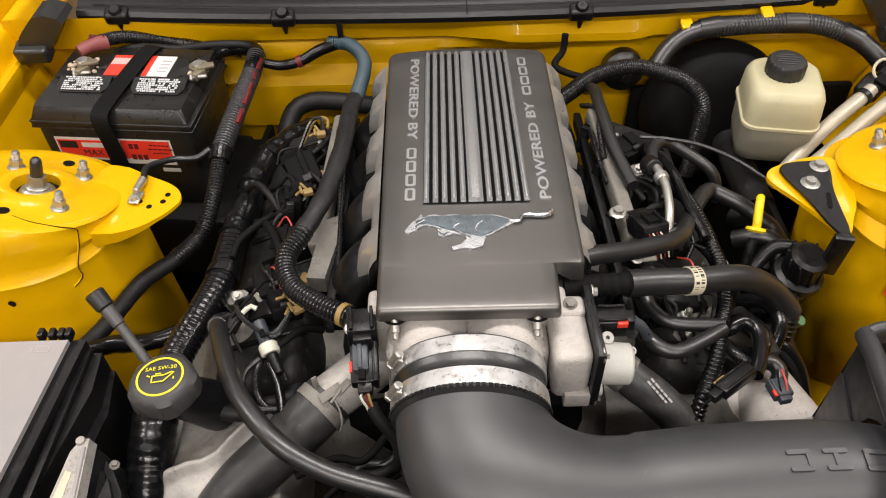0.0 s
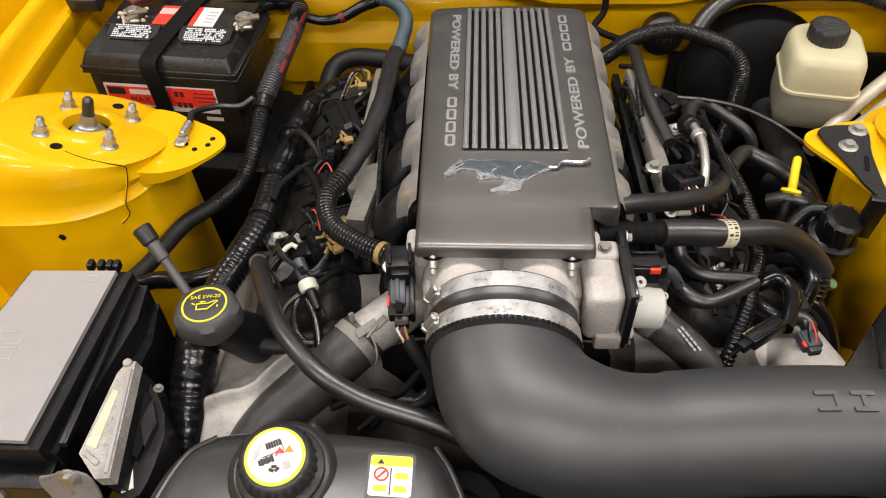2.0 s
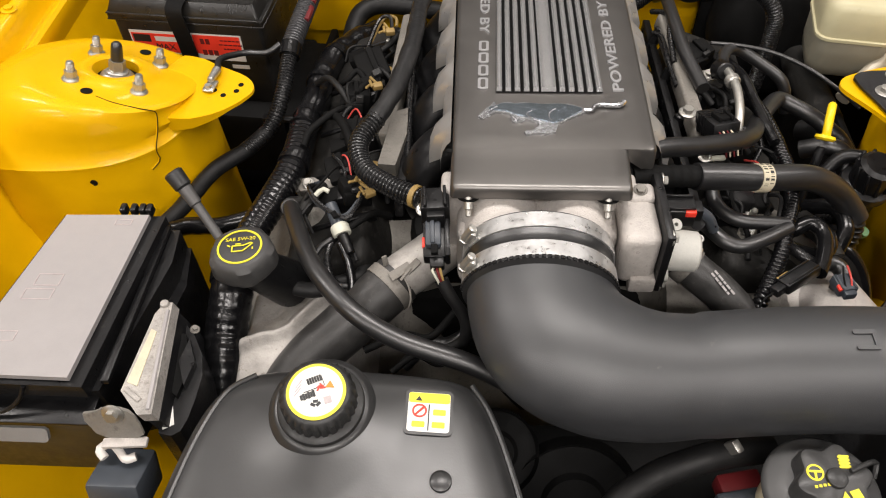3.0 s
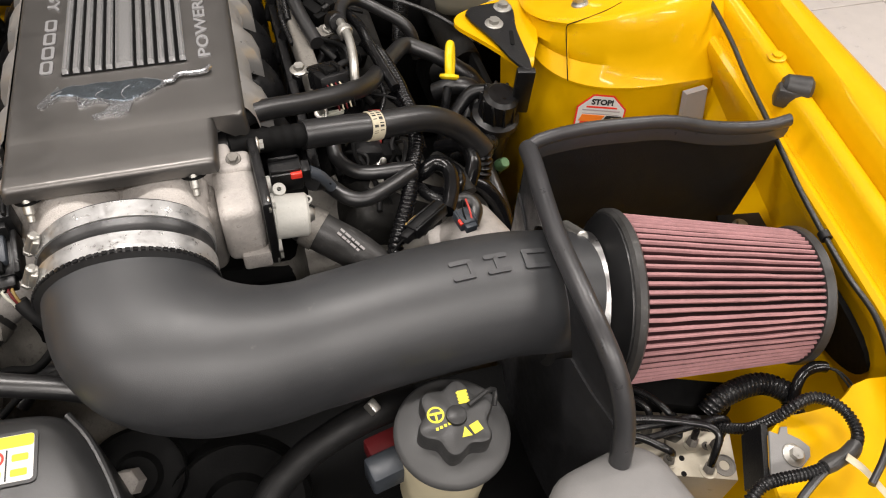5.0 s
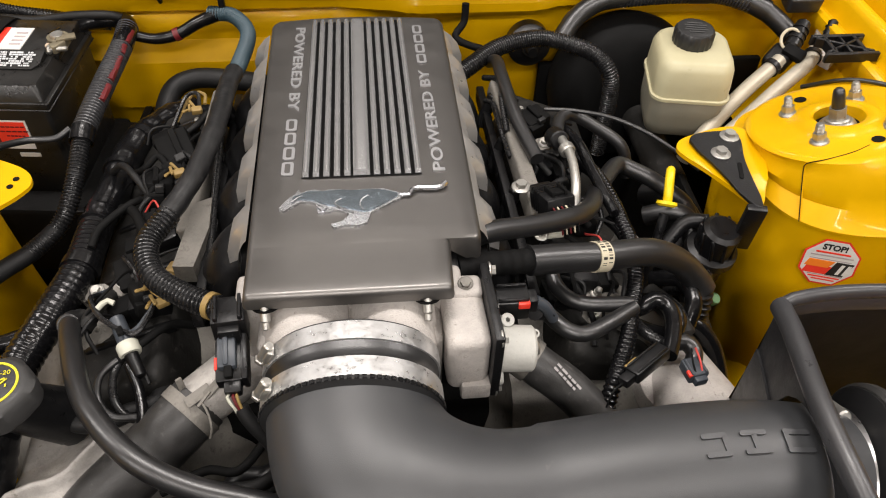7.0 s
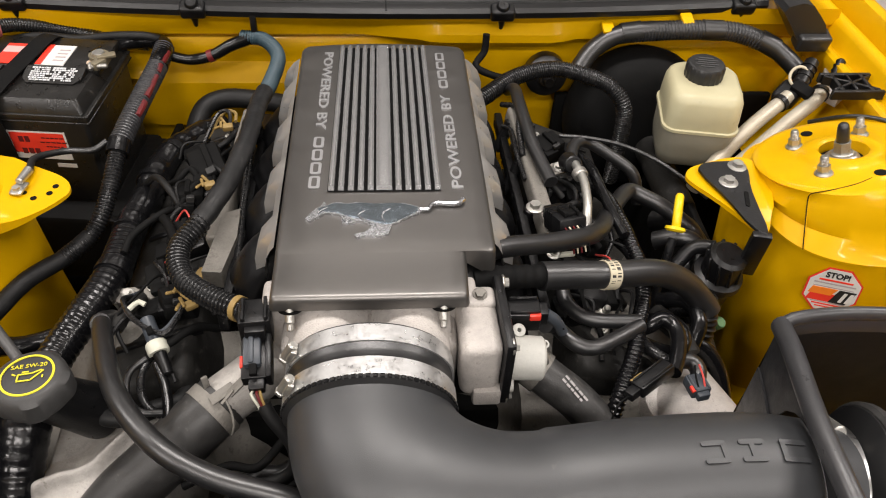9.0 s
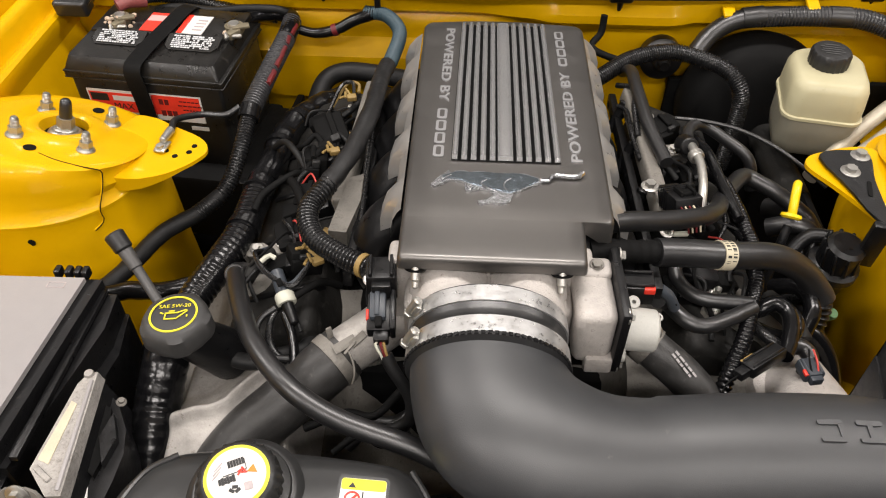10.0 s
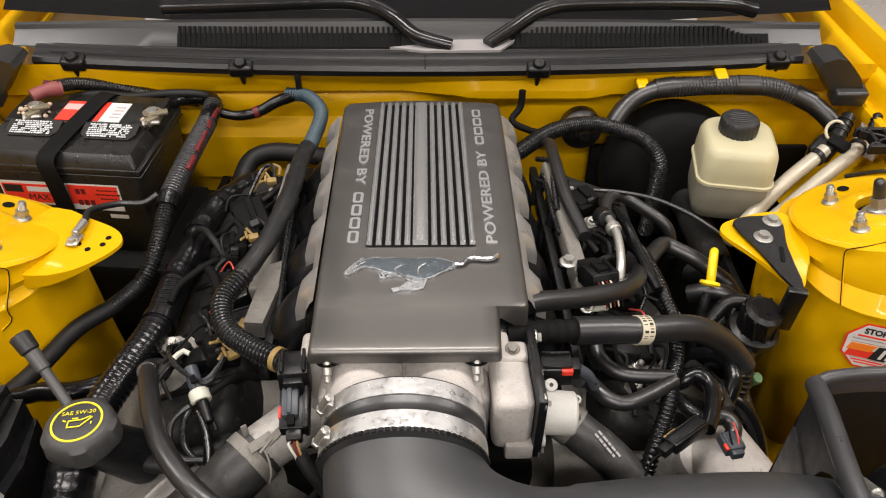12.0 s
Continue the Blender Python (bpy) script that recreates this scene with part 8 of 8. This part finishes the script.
    for k, (shrink, z) in enumerate(((0, 0.80), (0, 0.918), (0.003, 0.929), (0.010, 0.937), (0.020, 0.941), (0.034, 0.943), (0.046, 0.9435))):
        rows.append([Vector((x, y, z - 0.12 * (y - 0.12) if k else z)) for x, y in rounded(0.108 - 2 * shrink, 0.17 - 2 * shrink, max(0.004, 0.034 - shrink * 0.6), 6, 0.338, 0.122)])
    bm = skin(rows, closed=True)
    bmesh.ops.holes_fill(bm, edges=[e for e in bm.edges if e.is_boundary], sides=0)
    bmesh.ops.rotate(bm, verts=bm.verts[:], cent=(0.337, 0.118, 0.9), matrix=Matrix.Rotation(radians(12), 3, "Z"))
    part("cover", bm, moulded_grey, at, angle=60)
    at = thing("red_connector", "red and grey connector beside the fluid bottle", "connector", (0.165, 0.26, 0.84))
    part("grey_half", box((0.042, 0.024, 0.03), (0.166, 0.258, 0.87), (0, 0, 12), bevel=0.003), slate, at)
    part("red_half", box((0.04, 0.02, 0.022), (0.168, 0.278, 0.872), (0, 0, 12), bevel=0.003), dark_red, at)
    hose_thing = line("steering_hose", "black hose beside the fluid bottle", "hose", [(0.03, 0.22, 0.82), (0.058, 0.262, 0.85), (0.09, 0.282, 0.87), (0.12, 0.292, 0.882), (0.155, 0.30, 0.89), (0.20, 0.31, 0.885)], 0.0135, old_hose, seg=20)
    part("hose_clip", box((0.008, 0.012, 0.03), (0.158, 0.300, 0.902), (20, 0, 30), bevel=0.002), zinc, hose_thing, "plain metal hose clip")


brake_unit()


# ---- loose wires, clips and fittings between the larger parts ----
def wire(pts, r, mat, label):
    at = thing("wire", label, "wire", min(pts, key=lambda p: p[2]), group="loose engine wires")
    part("strand", hose(pts, r, 7 if r < 0.003 else 12, 0.004), mat, at)
    return at


def loose_ends():
    dark, pale = "thin black engine wire", "thin grey braided wire"
    runs = [
        ([(-0.262, 0.60, 0.925), (-0.264, 0.585, 0.936), (-0.248, 0.560, 0.936), (-0.218, 0.542, 0.934), (-0.206, 0.556, 0.938), (-0.200, 0.576, 0.944)], 0.0026, conduit, pale),
        ([(-0.258, 0.61, 0.92), (-0.266, 0.59, 0.93), (-0.252, 0.565, 0.93), (-0.222, 0.548, 0.93), (-0.203, 0.566, 0.94)], 0.0018, slate, pale),
        ([(-0.268, 0.80, 0.91), (-0.25, 0.79, 0.925), (-0.235, 0.80, 0.935), (-0.222, 0.785, 0.93)], 0.004, dull_black, dark),
        ([(-0.27, 0.74, 0.91), (-0.252, 0.72, 0.925), (-0.236, 0.69, 0.93), (-0.225, 0.66, 0.925)], 0.0055, dull_black, dark),
        ([(-0.228, 0.86, 0.93), (-0.215, 0.90, 0.945), (-0.20, 0.90, 0.95), (-0.195, 0.875, 0.945)], 0.0026, conduit, dark),
        ([(-0.225, 0.87, 0.93), (-0.21, 0.912, 0.94), (-0.193, 0.905, 0.945), (-0.19, 0.885, 0.945)], 0.0022, tan, "thin tan engine wire"),
        ([(-0.24, 0.72, 0.92), (-0.229, 0.724, 0.934), (-0.222, 0.715, 0.936), (-0.215, 0.70, 0.93)], 0.0011, copper, "thin red engine wire"),
        ([(-0.242, 0.646, 0.92), (-0.232, 0.64, 0.935), (-0.225, 0.63, 0.936), (-0.221, 0.615, 0.925)], 0.0011, copper, "thin red engine wire"),
        ([(-0.246, 0.655, 0.915), (-0.244, 0.64, 0.935), (-0.23, 0.62, 0.935), (-0.224, 0.6, 0.92)], 0.002, conduit, dark),
        ([(-0.23, 0.53, 0.915), (-0.236, 0.51, 0.91), (-0.232, 0.49, 0.90), (-0.215, 0.475, 0.895), (-0.20, 0.48, 0.895)], 0.0038, conduit, dark),
        ([(-0.222, 0.52, 0.915), (-0.212, 0.50, 0.91), (-0.206, 0.48, 0.905), (-0.204, 0.46, 0.90)], 0.005, tape, dark),
        ([(-0.312, 0.512, 0.882), (-0.288, 0.492, 0.885), (-0.267, 0.481, 0.885), (-0.244, 0.480, 0.885), (-0.222, 0.490, 0.885), (-0.203, 0.497, 0.885), (-0.197, 0.515, 0.88)], 0.0088, old_hose, "dull black rubber hose"),
        ([(-0.19, 0.42, 0.86), (-0.15, 0.43, 0.875), (-0.12, 0.425, 0.88), (-0.095, 0.45, 0.89)], 0.0042, dull_black, dark),
        ([(-0.16, 0.40, 0.85), (-0.135, 0.415, 0.86), (-0.11, 0.405, 0.86), (-0.085, 0.42, 0.86)], 0.0035, dull_black, dark),
        ([(0.245, 0.83, 0.93), (0.252, 0.78, 0.945), (0.257, 0.73, 0.945), (0.27, 0.67, 0.935)], 0.0065, tape, dark),
        ([(0.24, 0.70, 0.93), (0.252, 0.69, 0.935), (0.258, 0.675, 0.925), (0.25, 0.66, 0.91)], 0.003, conduit, dark),
        ([(0.268, 0.68, 0.915), (0.275, 0.655, 0.92), (0.283, 0.63, 0.91), (0.285, 0.60, 0.9)], 0.0058, tape, dark),
        ([(0.236, 0.655, 0.92), (0.246, 0.64, 0.93), (0.247, 0.625, 0.925), (0.238, 0.61, 0.91)], 0.0012, copper, "thin red engine wire"),
        ([(0.147, 0.512, 0.985), (0.158, 0.512, 0.975), (0.168, 0.515, 0.955)], 0.0055, slate, "grey sheathed engine wire"),
        ([(0.31, 0.62, 0.88), (0.33, 0.60, 0.9), (0.335, 0.57, 0.9), (0.325, 0.55, 0.885)], 0.009, tape, dark),
        ([(0.33, 0.62, 0.86), (0.345, 0.60, 0.88), (0.36, 0.605, 0.875), (0.375, 0.62, 0.86)], 0.006, conduit, dark),
        ([(0.34, 0.74, 0.86), (0.365, 0.73, 0.875), (0.385, 0.72, 0.87), (0.39, 0.70, 0.85)], 0.012, rubber, "black rubber elbow hose"),
        ([(0.36, 0.80, 0.84), (0.385, 0.77, 0.86), (0.395, 0.74, 0.85), (0.38, 0.71, 0.83)], 0.0145, rubber, "black rubber elbow hose"),
        ([(-0.232, 0.525, 0.918), (-0.247, 0.512, 0.912), (-0.247, 0.493, 0.903), (-0.232, 0.476, 0.90), (-0.21, 0.474, 0.90)], 0.0034, rubber, dark),
        ([(-0.15, 0.42, 0.83), (-0.125, 0.435, 0.85), (-0.10, 0.43, 0.862), (-0.075, 0.44, 0.875)], 0.0075, rubber, dark),
        ([(0.286, 0.53, 0.88), (0.300, 0.524, 0.892), (0.314, 0.523, 0.892), (0.320, 0.512, 0.888), (0.312, 0.497, 0.882)], 0.0088, rubber, "black rubber plug boot"),
        ([(0.266, 0.556, 0.895), (0.270, 0.534, 0.902), (0.280, 0.522, 0.902), (0.292, 0.517, 0.898)], 0.006, conduit, dark),
        ([(0.262, 0.56, 0.90), (0.274, 0.556, 0.912), (0.287, 0.561, 0.917), (0.298, 0.553, 0.916), (0.299, 0.536, 0.914), (0.291, 0.512, 0.912), (0.282, 0.495, 0.912)], 0.0085, tape, "glossy black taped lead"),
        ([(0.33, 0.57, 0.87), (0.35, 0.56, 0.862), (0.365, 0.54, 0.84), (0.37, 0.50, 0.80)], 0.010, tape, dark),
        ([(0.375, 0.66, 0.82), (0.385, 0.63, 0.80), (0.39, 0.59, 0.78), (0.39, 0.54, 0.74)], 0.012, rubber, "black rubber elbow hose"),
        ([(0.335, 0.62, 0.875), (0.352, 0.625, 0.872), (0.37, 0.632, 0.862), (0.385, 0.645, 0.85)], 0.011, conduit, dark),
        ([(0.16, 0.93, 0.94), (0.178, 0.90, 0.955), (0.172, 0.86, 0.955), (0.17, 0.80, 0.95)], 0.0038, conduit, dark),
        ([(0.155, 0.88, 0.94), (0.164, 0.86, 0.945), (0.163, 0.80, 0.95), (0.168, 0.76, 0.945)], 0.003, conduit, dark),
        ([(-0.165, 0.90, 0.945), (-0.163, 0.85, 0.955), (-0.160, 0.78, 0.955), (-0.158, 0.70, 0.95), (-0.155, 0.62, 0.945)], 0.0042, conduit, dark),
        ([(0.15, 1.06, 0.975), (0.148, 1.055, 0.95), (0.135, 1.04, 0.935), (0.16, 1.03, 0.925), (0.20, 1.02, 0.92)], 0.0052, dull_black, dark),
    ]
    for pts, r, mat, label in runs:
        wire(pts, r, mat, label)
    # finer wires and small brackets over both banks
    random.seed(21)
    for k in range(34):
        s = -1 if k < 20 else 1
        x = random.uniform(0.195, 0.275) * s
        y = random.uniform(0.54, 0.90) if s < 0 else random.uniform(0.55, 0.80)
        z = random.uniform(0.905, 0.928)
        a, reach = random.uniform(0, math.pi), random.uniform(0.025, 0.06)
        d = Vector((math.cos(a) * 0.6, math.sin(a), 0)) * reach
        p = Vector((x, y, z))
        pts = [p - d, p - d * 0.4 + Vector((random.uniform(-0.01, 0.01), 0, random.uniform(0.006, 0.018))), p + d * 0.4 + Vector((random.uniform(-0.01, 0.01), 0, random.uniform(0.004, 0.016))), p + d + Vector((0, 0, -0.012))]
        wire(pts, random.choice((0.0016, 0.0022, 0.003, 0.0042)), random.choice((dull_black, old_hose)), dark)
    for x, y, z, q in ((-0.245, 0.62, 0.915, 70), (-0.28, 0.63, 0.895, 10), (0.225, 0.56, 0.90, 40), (0.285, 0.66, 0.905, -30), (0.215, 0.80, 0.93, 15)):
        at = thing("small_bracket", "small dusty cast bracket with a bolt", "bracket", (x, y, z - 0.006), group="small brackets")
        bm = prism(soften([(-0.014, -0.008), (0.012, -0.010), (0.016, 0.006), (-0.010, 0.010)], 1), -0.002, 0.002, 0.0008, 1, pose(x, y, z, 12, -8, q))
        prism([(-0.014, -0.008), (-0.011, -0.008), (-0.008, 0.010), (-0.011, 0.010)], -0.022, 0.001, 0, 1, pose(x, y, z, 12, -8, q), bm)
        part("plate", bm, dirty_cast, at)
        piece("bolt", SMALL_BOLT, at, pose(x, y, z, 12, -8, q) @ Matrix.Translation((0.002, 0, 0.002)))
    # tan injector clips
    for x, y, z, q in ((-0.203, 0.757, 0.944, 20), (-0.199, 0.582, 0.952, -15), (-0.192, 0.568, 0.946, 30), (-0.197, 0.868, 0.948, 10)):
        at = thing("injector_clip", "small tan plastic injector clip", "clip", (x, y, z - 0.008), group="injector clips")
        bm = box((0.013, 0.009, 0.008), (x, y, z), (10, 0, q), bevel=0.002)
        for k in (-1, 0, 1):
            box((0.003, 0.014, 0.003), (x - 0.008 + 0.003 * k, y + 0.006 * k, z + 0.004), (25 * k, 20, q + 40 * k), bevel=0.0006, seg=1, bm=bm)
        part("clip", bm, tan, at)
    # dark plug bodies on both banks
    for n, (x, y, z, a, b, w, d, h) in enumerate(((-0.215, 0.815, 0.925, 15, 20, 0.04, 0.05, 0.03), (-0.232, 0.765, 0.918, -10, 8, 0.032, 0.036, 0.03), (-0.226, 0.70, 0.918, 20, -15, 0.034, 0.03, 0.022), (-0.236, 0.635, 0.918, 10, 15, 0.036, 0.03, 0.022),
                                                  (-0.218, 0.60, 0.922, -12, 25, 0.03, 0.026, 0.02), (0.235, 0.77, 0.915, 10, 5, 0.026, 0.03, 0.02), (0.25, 0.63, 0.905, 0, -20, 0.03, 0.03, 0.02), (0.20, 0.60, 0.895, 12, 10, 0.035, 0.028, 0.02), (0.215, 0.86, 0.92, 5, 30, 0.035, 0.03, 0.025))):
        at = thing("engine_plug", "dusty black wiring plug on the cam cover", "connector", (x, y, z - h / 2), group="cam cover plugs")
        bm = box((w, d, h), (x, y, z), (a, -a, b), bevel=0.004)
        box((w * 0.55, d * 0.4, h * 0.8), (x, y - d * 0.6, z - 0.002), (a, -a, b), bevel=0.002, bm=bm)
        box((w * 0.2, d * 0.8, h * 0.3), (x, y, z + h * 0.52), (a, -a, b), bevel=0.001, seg=1, bm=bm)
        part("housing", bm, dull_black, at)
        part("latch", box((w * 0.3, d * 0.2, h * 0.3), (x + w * 0.2, y - d * 0.5, z + h * 0.45), (a, -a, b), bevel=0.001, seg=1), cap_black, at)
    # metal stays and studs that catch the light
    for pts, r in (([(-0.272, 0.565, 0.915), (-0.262, 0.59, 0.92), (-0.256, 0.61, 0.912)], 0.0075), ([(-0.405, 0.80, 0.80), (-0.40, 0.775, 0.825), (-0.399, 0.76, 0.835)], 0.007), ([(0.30, 0.60, 0.88), (0.315, 0.565, 0.888), (0.32, 0.54, 0.882)], 0.012)):
        at = thing("metal_stay", "dull grey metal stay", "bracket", min(pts, key=lambda p: p[2]), group="metal stays")
        part("stay", hose(pts, r, 12), dusty, at)
    for x, y, z in ((0.178, 0.625, 0.955), (0.235, 0.585, 0.905), (-0.128, 0.515, 0.98)):
        at = thing("stud_bolt", "small zinc stud bolt", "bolt", (x, y, z - 0.004), group="small studs")
        part("stud", rod((x, y, z - 0.004), (x, y - 0.004, z + 0.010), 0.0042, 0.0035, 10), zinc, at)
        piece("nut", SMALL_BOLT, at, axis_frame((x, y, z - 0.002), (0, -0.3, 1)))
    at = thing("cable_tie_clip", "pale plastic cable clip", "clip", (0.19, 0.61, 0.93))
    part("clip", box((0.022, 0.006, 0.005), (0.192, 0.628, 0.948), (0, 0, 5), bevel=0.002), white_plastic, at)
    at = thing("loom_clip", "pale plastic clip on a lead", "clip", (-0.243, 0.578, 0.935))
    part("clip", hose([(-0.254, 0.571, 0.938), (-0.246, 0.577, 0.942), (-0.239, 0.575, 0.940)], 0.0028, 8), white_plastic, at)


loose_ends()
